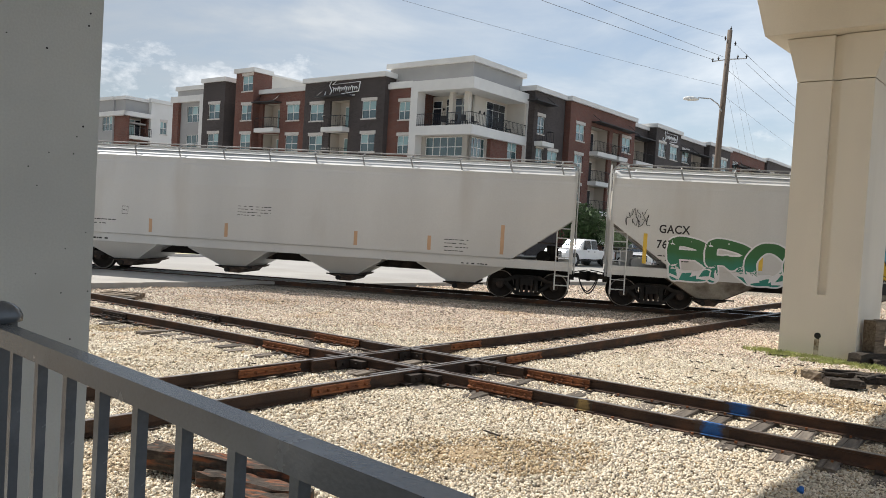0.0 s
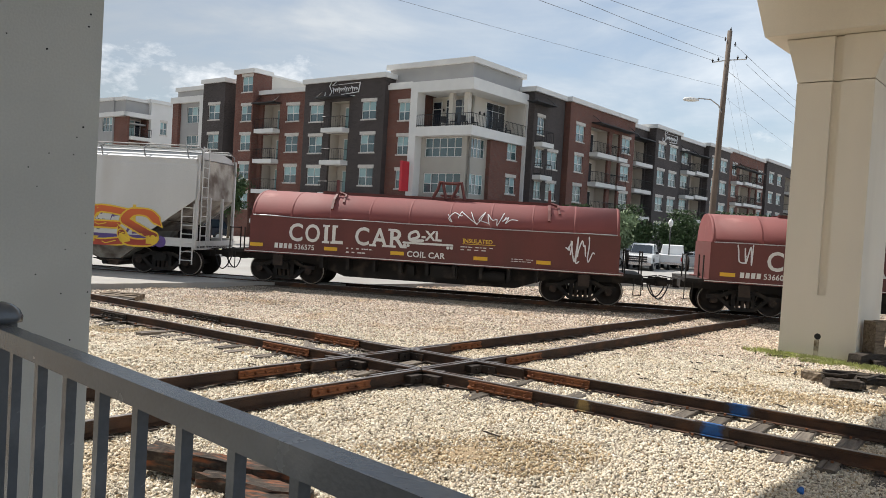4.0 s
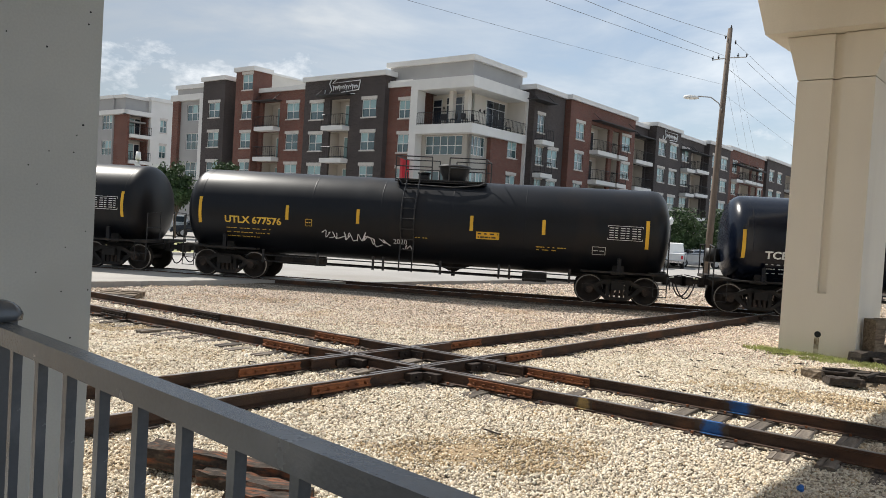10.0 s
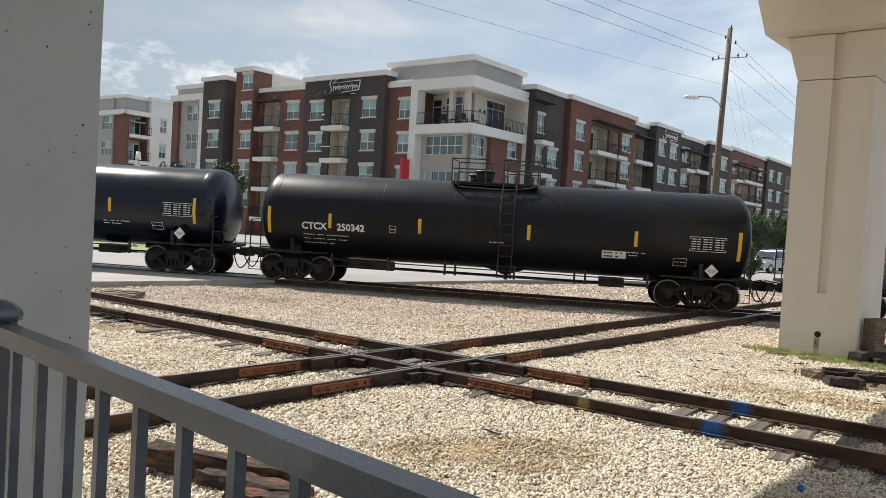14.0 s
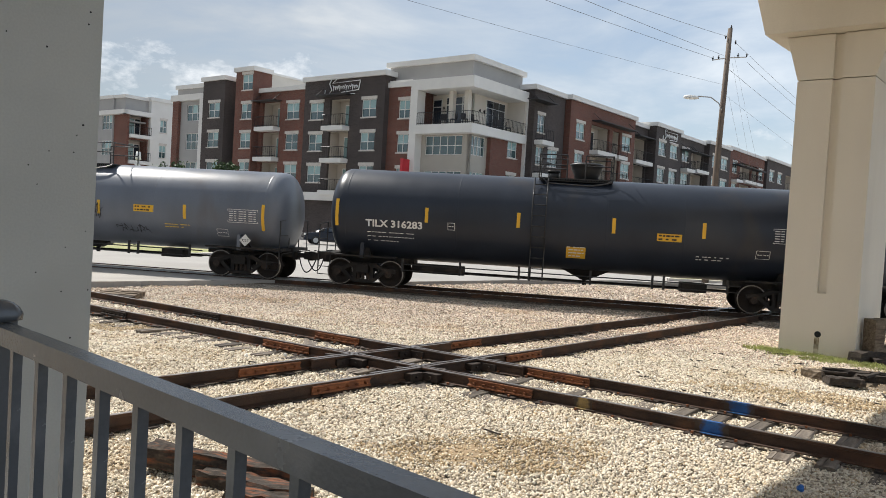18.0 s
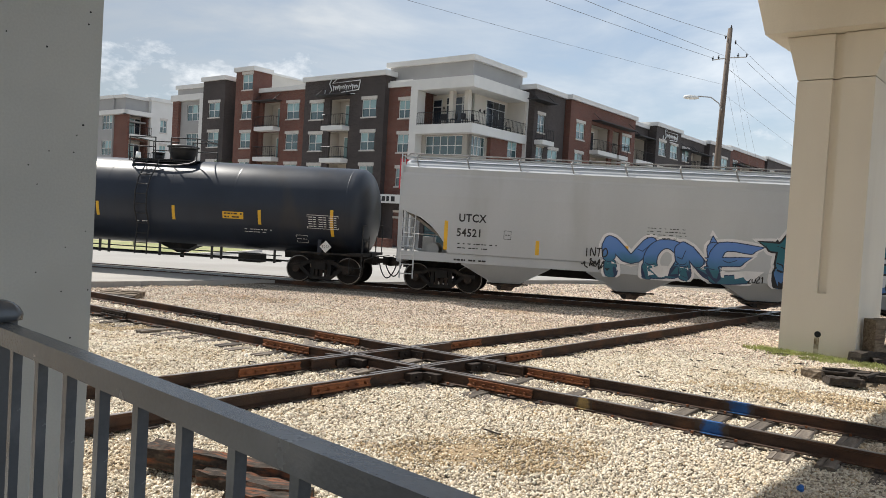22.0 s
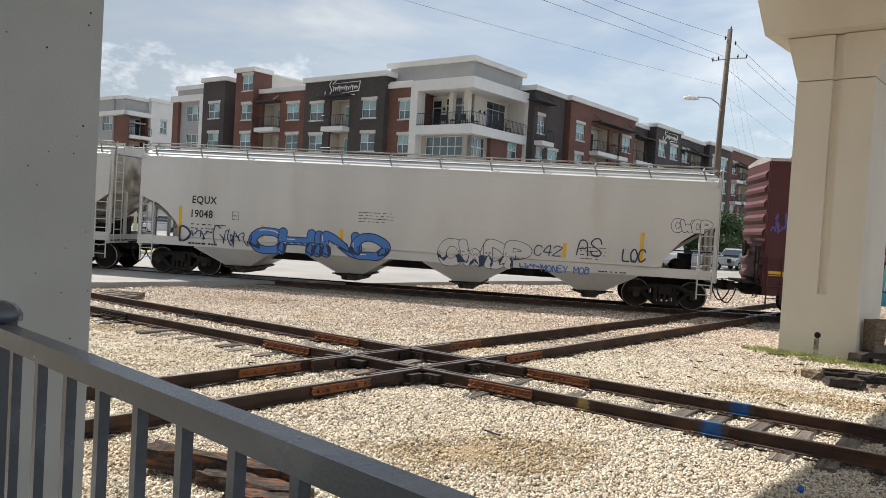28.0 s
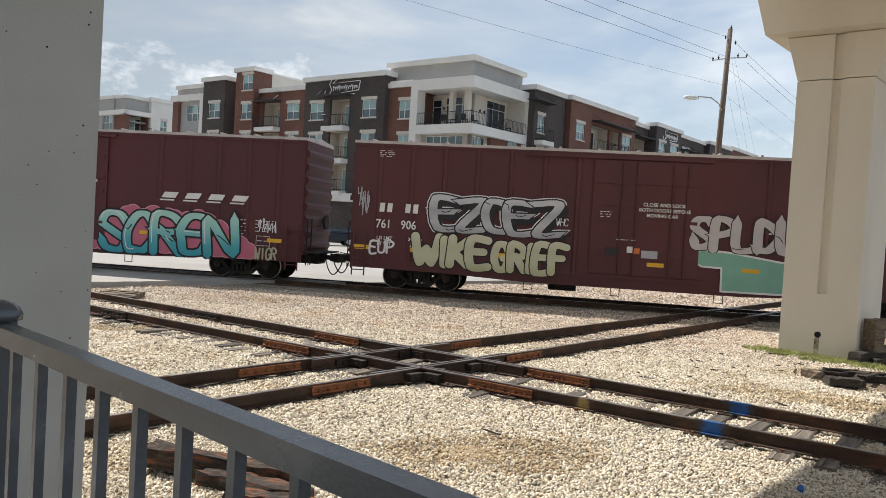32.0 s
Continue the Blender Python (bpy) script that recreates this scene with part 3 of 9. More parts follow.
for k, (cx, cy, a, b, turn) in enumerate(DIRT):
    bm = bmesh.new()
    n, rings = 40, 5
    ctr = bm.verts.new((0, 0, 0.03))
    prev = None
    for q in range(1, rings + 1):
        row = []
        for j in range(n):
            t = j * math.tau / n
            r = q / rings * (0.85 + 0.3 * noise.noise((math.cos(t) * 1.5 + k * 7, math.sin(t) * 1.5, 2)))
            row.append(bm.verts.new((a * r * math.cos(t), b * r * math.sin(t), 0.03 - 0.055 * (q / rings) ** 2 + 0.006 * noise.noise((r * 9, t * 3, k)))))
        for j in range(n):
            if prev:
                bm.faces.new((prev[j], prev[(j + 1) % n], row[(j + 1) % n], row[j]))
            else:
                bm.faces.new((ctr, row[j], row[(j + 1) % n]))
        prev = row
    z0 = GROUND - (0.080 if k < 3 else 0.055) + 0.05 * noise.noise((cx * 0.35, cy * 0.35, 0))
    solid("soil_drift", bm, M_drift if k < 3 else M_darksoil, "drift of yellow-brown soil among the ballast", "soil", kind="structure", at=pose(cx, cy, z0, 0, 0, turn))
# oily ballast under the main track, darkened also for shade under the ties
bm = bmesh.new()
prev = None
for k in range(121):
    x = -34 + 74 * k / 120
    w0, w1 = 1.25 + 0.3 * noise.noise((x * 0.6, 0, 1)), 1.5
    row = [bm.verts.new(T_M @ Vector((x, y, z))) for y, z in ((-w0, -0.165), (-w0 + 0.3, -0.14), (0, -0.135), (w1, -0.14), (w1 + 0.3, -0.165))]
    if prev:
        for j in range(4):
            bm.faces.new((prev[j], row[j], row[j + 1], prev[j + 1]))
    prev = row
solid("shaded_oily_ballast", bm, M_shaded_oily, "dark oil-stained ballast bed under the main track, shade under the ties in its colour", "ballast", kind="structure")

# ---- tracks ----
def rail_profile():
    return [(-0.07, -0.17), (0.07, -0.17), (0.07, -0.155), (0.012, -0.135), (0.012, -0.04), (0.035, -0.03), (0.035, -0.006), (0.028, 0.0),
            (-0.028, 0.0), (-0.035, -0.006), (-0.035, -0.03), (-0.012, -0.04), (-0.012, -0.135), (-0.07, -0.155)]


def add_rail(parent, y, x0, x1, top, shade=M_rail_side):
    bm = bmesh.new()
    bm_loft(bm, [[(x, y + a, b) for a, b in rail_profile()] for x in (x0, x1)], smooth=False)
    r = part("rail", bm, shade, parent, "rusty brown steel rail")
    part("rail_head", box(x0, x1, y - 0.03, y + 0.03, -0.008, 0.003), top, r, "worn running surface")
    return r


def add_joint(parent, x, y, side, length=0.95, material=M_rust):
    """A bolted bar on one flank of a rail."""
    bm = bmesh.new()
    s = side
    prof = [(0.036, -0.145), (0.075, -0.14), (0.075, -0.115), (0.045, -0.10), (0.045, -0.06), (0.062, -0.045), (0.062, -0.025), (0.036, -0.025)]
    bm_loft(bm, [[(x + dx, y + s * a, b) for a, b in prof] for dx in (-length / 2, length / 2)], smooth=False)
    j = part("joint_bar", bm, material, parent, "rust-orange bolted joint bar")
    for k in range(6):
        xx = x + (k - 2.5) * length / 6.2
        part("bolt", tube((xx, y + s * 0.04, -0.085), (xx, y + s * 0.10, -0.085), 0.016, 6), material, j)


def tie_wood(seed, half=1.3, w=0.115):
    """A weathered tie: split along the grain, with worn uneven ends."""
    rn = random.Random(seed)
    c1, c2 = rn.uniform(-0.5, -0.15), rn.uniform(0.2, 0.55)
    rings = []
    for k in range(9):
        y = -half + 2 * half * k / 8 + (rn.uniform(-0.08, 0.05) if k in (0, 8) else 0)
        j = lambda q: rn.uniform(-q, q)
        top = -0.012 if k in (0, 8) else 0.0
        rings.append([(-w + j(0.008), y, -0.15), (-w + j(0.01), y + j(0.03), top - 0.012 + j(0.006)), (-w * 0.85 + j(0.008), y + j(0.03), top + j(0.004)),
                      (w * c1 - 0.004 + j(0.003), y + j(0.04), top + j(0.004)), (w * c1 + j(0.004), y, top - 0.018), (w * c1 + 0.005 + j(0.003), y + j(0.04), top + j(0.004)),
                      (w * c2 + j(0.01), y + j(0.04), top + j(0.007)),
                      (w * 0.88 + j(0.008), y + j(0.03), top + j(0.004)), (w + j(0.01), y + j(0.03), top - 0.014), (w + j(0.008), y, -0.15)])
    bm = bmesh.new()
    bm_loft(bm, rings, smooth=False)
    return finish(bm, "tie", M_tie)


tie_meshes = [tie_wood(k + 1) for k in range(7)]
spike_mesh = finish(box(-0.014, 0.014, -0.02, 0.02, 0.0, 0.028), "spike", M_rust, 0.004)
plate_mesh = finish(box(-0.10, 0.10, -0.19, 0.19, -0.02, 0.0), "tie_plate", M_iron, 0.004)


def track(name, m, x0, x1, top, skip, label, ties=True, buried=0.0, pitch=0.53):
    t = thing(name, label, "railway track", at=m)
    for side in (-1, 1):
        cuts = [x0] + sorted(c for c in skip.get(side, []) if x0 < c < x1) + [x1]
        add_rail(t, side * GAUGE / 2, x0, x1, top)
    if ties:
        k, x = 0, x0 + 0.4
        while x < x1:
            rnd = random.Random(int(x * 100))
            far_left = 0.03 if name == "track_a" and x < x0 + 12.9 else 0.0
            bare = name == "track_a" and x0 + 8.9 < x < x0 + 12.9        # near ends lie bare here
            sunk = buried + far_left + rnd.choice((-0.006, 0.0, 0.004, 0.012, 0.022)) if buried else 0.0
            ti = part("tie", rnd.choice(tie_meshes), None, t, at=pose(x + rnd.uniform(-0.04, 0.04), rnd.uniform(-0.14, 0.14) - (0.25 if bare else 0), -0.176 - sunk + (0.012 if bare else 0), rnd.uniform(-0.4, 0.4) - (1.8 if bare else 0), 0, rnd.uniform(-3.5, 3.5)))
            for side in (-1, 1):
                pl = part("tie_plate", plate_mesh, None, t, at=pose(x, side * GAUGE / 2, -0.158))
                if name == "track_a" and abs(x - x0 - 16) < 11:
                    for sx, sy in ((-0.06, 0.12), (0.06, 0.12), (0.0, -0.14)):
                        part("spike", spike_mesh, None, pl, at=pose(sx, sy, 0))
            x += pitch
    return t


xa, xb = meet(A_M, B_M)
ta, tb = meet(T_M, B_M)
track_a = track("track_a", A_M, xa - 15, xa + 15, M_rail_top, {}, "rusty railway track on half-buried weathered ties", buried=-0.012)
track_b = track("track_b", B_M, xb - 9.5, xb + 34, M_rail_top, {}, "rusty railway track crossing the other lines", buried=0.02)
track_t = track("track_main", T_M, -34, 40, M_polish, {}, "main track with dark greasy ties under the train", buried=0.01)

# bolted bars round the crossing
for x, y, s, ln in ((-2.3, -1, -1, 1.15), (-2.45, 1, -1, 1.15), (2.15, -1, -1, 1.08), (2.35, 1, -1, 1.1)):
    add_joint(track_a, xa + x, y * GAUGE / 2, s, ln)
for x, y, s, ln in ((-2.42, -1, -1, 1.1), (-2.5, 1, -1, 1.15), (2.15, -1, -1, 1.15), (2.2, 1, -1, 1.2)):
    add_joint(track_b, xb + x, y * GAUGE / 2, s, ln)
for x, y in ((-6.4, 1), (-7.6, -1)):
    add_joint(track_a, xa + x, y * GAUGE / 2, -1, 0.9, M_iron)


def diamond(name, m1, m2, label, top):
    """Where two tracks cross: guard rails inside both, knuckle castings and filler blocks at the four corners."""
    x1, x2 = meet(m1, m2)
    d = thing(name, label, "rail crossing", at=Matrix.Translation(m1 @ Vector((x1, 0, 0))))
    inv = d.matrix_basis.inverted()
    for m, xc in ((m1, x1), (m2, x2)):
        loc = inv @ m
        for side in (-1, 1):
            for inner in (1,):
                y = side * (GAUGE / 2 - inner * 0.105)
                bm = bmesh.new()
                bm_loft(bm, [[loc @ Vector((x, y + a * 0.8, b - 0.002)) for a, b in rail_profile()] for x in (xc - 1.75, xc + 1.75)], smooth=False)
                g = part("guard_rail", bm, M_rail_side, d, "dark guard rail inside the running rail")
                bm = bmesh.new()
                bm_box(bm, xc - 1.7, xc + 1.7, y - 0.024, y + 0.024, -0.008, 0.0022, loc)
                part("guard_rail_head", bm, top, g)
    for s1 in (-1, 1):
        for s2 in (-1, 1):
            # the corner where rail s1 of the first meets rail s2 of the second
            o1 = m1 @ Vector((0, s1 * GAUGE / 2, 0))
            o2 = m2 @ Vector((0, s2 * GAUGE / 2, 0))
            a, b = m1.copy(), m2.copy()
            a.translation, b.translation = o1, o2
            u, _ = meet(a, b)
            c = inv @ (a @ Vector((u, 0, 0)))
            bm = bmesh.new()
            for m in (m1, m2):
                q = Matrix.Translation(c) @ m.to_3x3().to_4x4()
                bm_box(bm, -0.42, 0.42, -0.16, 0.16, -0.16, -0.045, q)
            k = part("knuckle_casting", bm, M_iron, d, "dark cast steel crossing knuckle")
            for m in (m1, m2):
                q = Matrix.Translation(c) @ m.to_3x3().to_4x4()
                for e in (-0.3, 0.3):
                    bm = bmesh.new()
                    bm_tube(bm, q @ Vector((e, -0.2, -0.1)), q @ Vector((e, 0.2, -0.1)), 0.018, 6)
                    part("bolt", bm, M_iron, k)
    return d


diamond("rail_crossing", A_M, B_M, "worn steel rail diamond crossing bolted with rusty bars", M_rail_top)
diamond("rail_crossing", T_M, B_M, "dark rail diamond crossing in the main track", M_polish)
# loose timbers that carry the crossing
for k in range(9):
    x = xa - 2.6 + k * 0.62
    part("crossing_timber", tie_wood(40 + k, 1.9, 0.13), None, track_a,
         at=pose(x, random.uniform(-0.2, 0.2), -0.183, 0, 0, 42 + random.uniform(-3, 3)))
# sprayed marks on the rails
for (px, py, sgn, m, lab) in ((3.60, 9.88, -1, M_blue_fade, "blue"), (4.42, 11.14, 1, M_blue_fade, "blue"), (2.22, 10.95, -1, M_ochre_fade, "ochre")):
    x = (A_M.inverted() @ Vector((px, py, 0))).x
    w = 0.24 if lab == "blue" else 0.15
    bm = bmesh.new()
    y = sgn * GAUGE / 2
    bm_box(bm, x - w, x + w, y - 0.0405, y - 0.0365, -0.03, 0.002)
    bm_box(bm, x - w * 0.9, x + w * 0.85, y - 0.02, y - 0.0135, -0.135, -0.035)
    bm_box(bm, x - w * 1.1, x + w * 1.2, y - 0.085, y - 0.02, -0.149, -0.139)
    if lab == "blue":
        bm_box(bm, x - w * 0.9, x + w * 0.8, y - 0.031, y + 0.031, 0.0035, 0.0065)
    for v in bm.verts:
        v.co.x -= x
    part("paint_mark", bm, m, track_a, lab + " spray-paint mark on the rail", at=pose(x, 0, 0))

# ---- elevated line: piers and deck ----
pier = thing("viaduct_pier", "tall cream concrete viaduct pier with a grooved face and flared head", "pier", at=pose(8.46, 17.53, 0, 0, 0, -40))
W2, WR, GX, DEP = 0.775, 0.83, 0.065, 2.3            # left and right of the axis, middle of the groove, depth
bm = bmesh.new()
bm_loft(bm, [[(-W2, 0, z), (GX - 0.10, 0, z), (GX - 0.09, 0.09, z), (GX + 0.09, 0.09, z), (GX + 0.10, 0, z), (WR, 0, z), (WR, DEP, z), (-W2, DEP, z)] for z in (1.22, 6.0)], smooth=False)
bm_loft(bm, [[(-W2, 0, z), (GX - 0.10, 0, z), (GX - 0.09, 0.0, z), (GX + 0.09, 0.0, z), (GX + 0.10, 0, z), (WR, 0, z), (WR, DEP, z), (-W2, DEP, z)] for z in (-0.45, 1.22)], smooth=False)
bmesh.ops.remove_doubles(bm, verts=bm.verts, dist=0.0005)
part("shaft", bm, M_concrete, pier)
bm = bmesh.new()
bm_loft(bm, [[(-W2 - e, 0, z), (GX - 0.10, 0, z), (GX - 0.09, 0.09, z), (GX + 0.09, 0.09, z), (GX + 0.10, 0, z), (WR + e, 0, z), (WR + e, DEP, z), (-W2 - e, DEP, z)] for e, z in ((0, 6.022), (0.28, 7.01))], smooth=False)
part("flared_head", bm, M_concrete, pier)
bm = bmesh.new()
bm_loft(bm, [[(-1.42, -0.45, 7.03), (1.9, -0.45, 7.03), (1.9, DEP + 0.45, 7.03), (-1.42, DEP + 0.45, 7.03)],
             [(-1.72, -0.6, 8.3), (2.2, -0.6, 8.3), (2.2, DEP + 0.6, 8.3), (-1.72, DEP + 0.6, 8.3)]], smooth=False)
part("cap_beam", bm, M_concrete, pier)
bm = bmesh.new()
bm_tube(bm, (0.045, -0.004, 0.30), (0.045, 0.04, 0.30), 0.07, 16)
part("drain_hole", bm, M_hole, pier, "round drain hole with a rust-brown run below")
part("drain_run", box(-0.02, 0.085, -0.003, 0.01, -0.16, 0.23), surf("rusty_run", (0.20, 0.145, 0.085), 0.9, 0, 0.5, 6, 0.1, 30, (0.62, 0.55, 0.44), 0.56), pier, "brown water stain")

col = thing("viaduct_column", "grey painted concrete column with small blow holes", "column", at=pose(-2.19, 4.9, 0, 0, 0, 50))
bm = bmesh.new()
bm_prism(bm, [(-1.9, -0.4), (0.0, -0.4), (0.0, 8.3), (-1.9, 8.3)], 0, 1.6)
part("shaft", bm, M_greycon, col, bevel=0.015)
rnd = random.Random(4)
for k in range(34):
    x, z = rnd.uniform(-0.85, -0.02), rnd.uniform(1.2, 3.9)
    part("blow_hole", tube((x, -0.003, z), (x, 0.01, z), rnd.uniform(0.003, 0.007), 6), M_hole, col)
bm = bmesh.new()
deck_m = pose(9.07, 18.25, 0, 0, 0, 50)
# unseen deck; its near stretch is widened to throw shade on the ground
bm_box(bm, -60, -4.2, -6.0, 4.9, 8.35, 9.7, deck_m)
bm_box(bm, -4.1, 60, -6.0, 1.3, 8.35, 9.7, deck_m)
solid("viaduct_deck", bm, M_concrete, "unseen concrete deck of the elevated line overhead, shaped to shade the ground", "deck", kind="structure")

# ---- platform railing ----
RZ = 1.97
r0, r1 = Vector((-1.32, 2.10, 0)), Vector((0.55, 0.42, 0))
RD = Vector((0.7263, -0.6873, 0))
RN = Vector((-0.6873, -0.7263, 0))
rail_m = Matrix((RD, -RN, Vector((0, 0, 1)))).transposed().to_4x4()
rail_m.translation = Vector((-0.3927, 1.2140, 0))
railing = thing("platform_railing", "dark grey painted steel platform railing with square bars", "railing", at=rail_m)
part("top_rail", box(-1.1, 1.75, 0.0, 0.0455, RZ - 0.0415, RZ), M_railing, railing, bevel=0.005)
part("bottom_rail", box(-1.1, 1.75, 0.006, 0.0395, 0.98, 1.02), M_railing, railing, bevel=0.003)
baluster = finish(box(-0.0205, 0, 0.012, 0.0325, 1.02, RZ - 0.0415), "baluster", M_railing, 0.0015)
for k in range(-6, 12):
    part("baluster", baluster, None, railing, at=pose(-0.017 + k * 0.155, 0, 0))
for x, yy in ((-0.962, 0.035), (1.6, 0.035)):
    po = part("post", box(x - 0.03, x + 0.03, yy - 0.03, yy + 0.03, 0.9, RZ + 0.003), M_railing, railing, bevel=0.004)
    bm = bmesh.new()
    bm_loft(bm, [[(x + sx * w, yy + sy * w, z) for sx, sy in ((-1, -0.5), (-0.5, -1), (0.5, -1), (1, -0.5), (1, 0.5), (0.5, 1), (-0.5, 1), (-1, 0.5))]
                 for w, z in ((0.044, RZ + 0.003), (0.045, RZ + 0.018), (0.038, RZ + 0.033), (0.025, RZ + 0.045), (0.008, RZ + 0.051))])
    part("post_cap", bm, M_railing, po, "domed post cap")
bm = bmesh.new()
bm_box(bm, -3.2, 6, -5, 0.18, -0.4, 0.9, rail_m)
solid("platform", bm, M_greycon, "grey concrete station platform under the railing", "platform", kind="structure")

# ---- old timbers and litter near the tracks ----
def log(at, sx, sy, sz, label, name="old_timber", seed=1, wood=None):
    bm = bmesh.new()
    rn = random.Random(seed)
    rings = []
    for k in range(9):
        x = -sx / 2 + sx * k / 8
        rings.append([(x + rn.uniform(-0.02, 0.02), y * sy / 2 * rn.uniform(0.78, 1.06), z * sz * rn.uniform(0.80, 1.05))
                      for y, z in ((-1, 0), (-1.02, 0.55), (-0.93, 1), (-0.3, 1.04), (0.4, 1.02), (0.95, 1), (1, 0.5), (1, 0))])
    bm_loft(bm, rings, smooth=False)
    return solid(name, bm, wood or M_timber, label, "timber", at=at)


log(pose(-1.93, 7.12, -0.17, 0, 2, -15), 1.5, 0.24, 0.21, "split rotten railway tie with raw orange wood lying on the ballast", seed=3, wood=M_log)
log(pose(-1.52, 6.78, -0.17, 0, 0, -22), 1.1, 0.24, 0.13, "broken weathered tie piece half buried in stones", seed=5, wood=M_log)
log(pose(-1.25, 6.45, -0.18, 0, 0, -12), 0.9, 0.2, 0.12, "crumbling end of a rotten tie", seed=15, wood=M_log)
log(pose(9.95, 17.35, -0.18, 0, 0, 32), 2.4, 0.34, 0.24, "dark old tie lying beside the concrete pier", seed=6)
log(pose(9.55, 16.75, -0.18, 0, 0, 14), 0.5, 0.3, 0.14, "short dark tie end on the grass", seed=16)
# an upright hollow timber frame standing on the old tie
crate = thing("timber_frame", "weathered upright timber frame with a hollow side beside the pier", "timber", at=pose(9.62, 17.12, 0.05, 0, 0, 20))
for bx0, bx1, by0, by1, bz0, bz1, nm in ((-0.22, 0.06, -0.14, 0.18, 0.0, 0.70, "upright"), (0.06, 0.62, -0.14, 0.18, 0.58, 0.71, "lintel"), (0.06, 0.62, -0.14, 0.18, -0.01, 0.12, "sill"),
                                        (0.48, 0.62, -0.12, 0.18, 0.12, 0.58, "upright")):
    part(nm, box(bx0, bx1, by0, by1, bz0, bz1), M_oldwood, crate, bevel=0.015)
log(pose(7.32, 13.98, -0.18, 0, 0, -6), 0.62, 0.36, 0.14, "charred cracked tie slab lying in the dirt", seed=9)
log(pose(8.05, 14.75, -0.18, 0, 0, -20), 1.35, 0.22, 0.14, "charred flat tie lying in the dirt", seed=10)
log(pose(8.25, 14.40, -0.18, 0, 0, -12), 0.9, 0.2, 0.13, "blackened splintered tie half covered by soil", seed=12)
for k in range(9):
    log(pose(7.5 + 0.19 * k, 14.75 - 0.11 * k + 0.2 * (k % 3), -0.12 + 0.05 * (k % 2), 0, 0, -25 + 23 * (k % 4)), 0.5 + 0.12 * (k % 4), 0.09, 0.05, "thin dark splintered board from a rotten tie", "broken_board", 60 + k)
log(pose(7.02, 14.55, -0.18, 0, 0, -52), 0.36, 0.16, 0.15, "grey cracked timber offcut on the ballast", seed=11, wood=M_oldwood)
# scattered dark splinters of old ties
rs = random.Random(31)
vs, fs = [], []
for k in range(64):
    x, y = rs.uniform(2.2, 8.6), rs.uniform(11.5, 17.5)
    if k % 5 == 0:
        x, y = rs.uniform(-6, 2), rs.uniform(9, 16)
    a, ln, w = rs.uniform(0, math.pi), rs.uniform(0.02, 0.08) * (3.0 if k % 9 == 0 else 1), rs.uniform(0.01, 0.025)
    z = GROUND - 0.02 + 0.05 * noise.noise((x * 0.35, y * 0.35, 0)) + 0.025 * noise.noise((x * 1.4, y * 1.4, 5))
    c_, s_ = math.cos(a), math.sin(a)
    i = len(vs)
    vs += [(x + c_ * u * ln - s_ * v * w, y + s_ * u * ln + c_ * v * w, z + h_) for h_ in (0, 0.014) for u, v in ((-1, -0.4), (0.9, -1), (1, 0.5), (-0.8, 1))]
    fs += [(i + 4, i + 5, i + 6, i + 7), (i, i + 1, i + 5, i + 4), (i + 1, i + 2, i + 6, i + 5), (i + 2, i + 3, i + 7, i + 6), (i + 3, i, i + 4, i + 7)]
tagged(new("wood_splinters", arrays("wood_splinters", vs, fs, M_timber)), "dark splinters of old ties strewn over the ballast", "wood debris", kind="stuff")
# a few old boards lie beside the far end of the track
for k in range(4):
    log(pose(-8.62 + 0.02 * k, 20.45 + k * 0.27, -0.17, 0, 0, -14 + k), 1.35 - 0.1 * k, 0.22, 0.10 + 0.015 * k, "grey weathered board lying beside the track", "old_board", 20 + k, M_oldwood if k else M_timber)
for k, (x, y) in enumerate(((3.67, 7.68), (-2.3, 12.9), (-2.6, 13.4), (-3.2, 13.1))):
    bm = bmesh.new()
    bmesh.ops.create_icosphere(bm, subdivisions=2, radius=0.035)
    for v in bm.verts:
        v.co += Vector(noise.noise_vector(v.co * 30 + Vector((k, 0, 0)))) * 0.015
    solid("litter", bm, M_bluepaint if k == 0 else P_white, "crumpled blue scrap on the stones" if k == 0 else "crumpled white scrap beside the rail", "litter", at=pose(x, y, -0.13))


def grass_tuft(name, spots, count, height, label):
    rn = random.Random(11)
    vs, fs = [], []
    for x, y, r in spots:
        for _ in range(count):
            a, d = rn.uniform(0, math.tau), r * math.sqrt(rn.random())
            if noise.noise((x * 3.1 + d * math.cos(a) * 3, y * 3.1 + d * math.sin(a) * 3, 4)) < rn.uniform(-0.6, 0.1):
                continue
            bx, by, hh, w = x + d * math.cos(a), y + d * math.sin(a) * 0.6, height * rn.uniform(0.4, 1.1), rn.uniform(0.006, 0.013)
            lean, b = rn.uniform(0, math.tau), rn.uniform(0.1, 0.6) * height
            i = len(vs)
            c, s = math.cos(lean), math.sin(lean)
            vs += [(bx - s * w, by + c * w, -0.19), (bx + s * w, by - c * w, -0.19), (bx + c * b * 0.4, by + s * b * 0.4, -0.17 + hh * 0.6), (bx + c * b, by + s * b, -0.17 + hh)]
            fs += [(i, i + 1, i + 2), (i + 1, i + 3, i + 2)]
    ob = new(name, arrays(name, vs, fs, M_grass))
    return tagged(ob, label, "grass", kind="stuff")


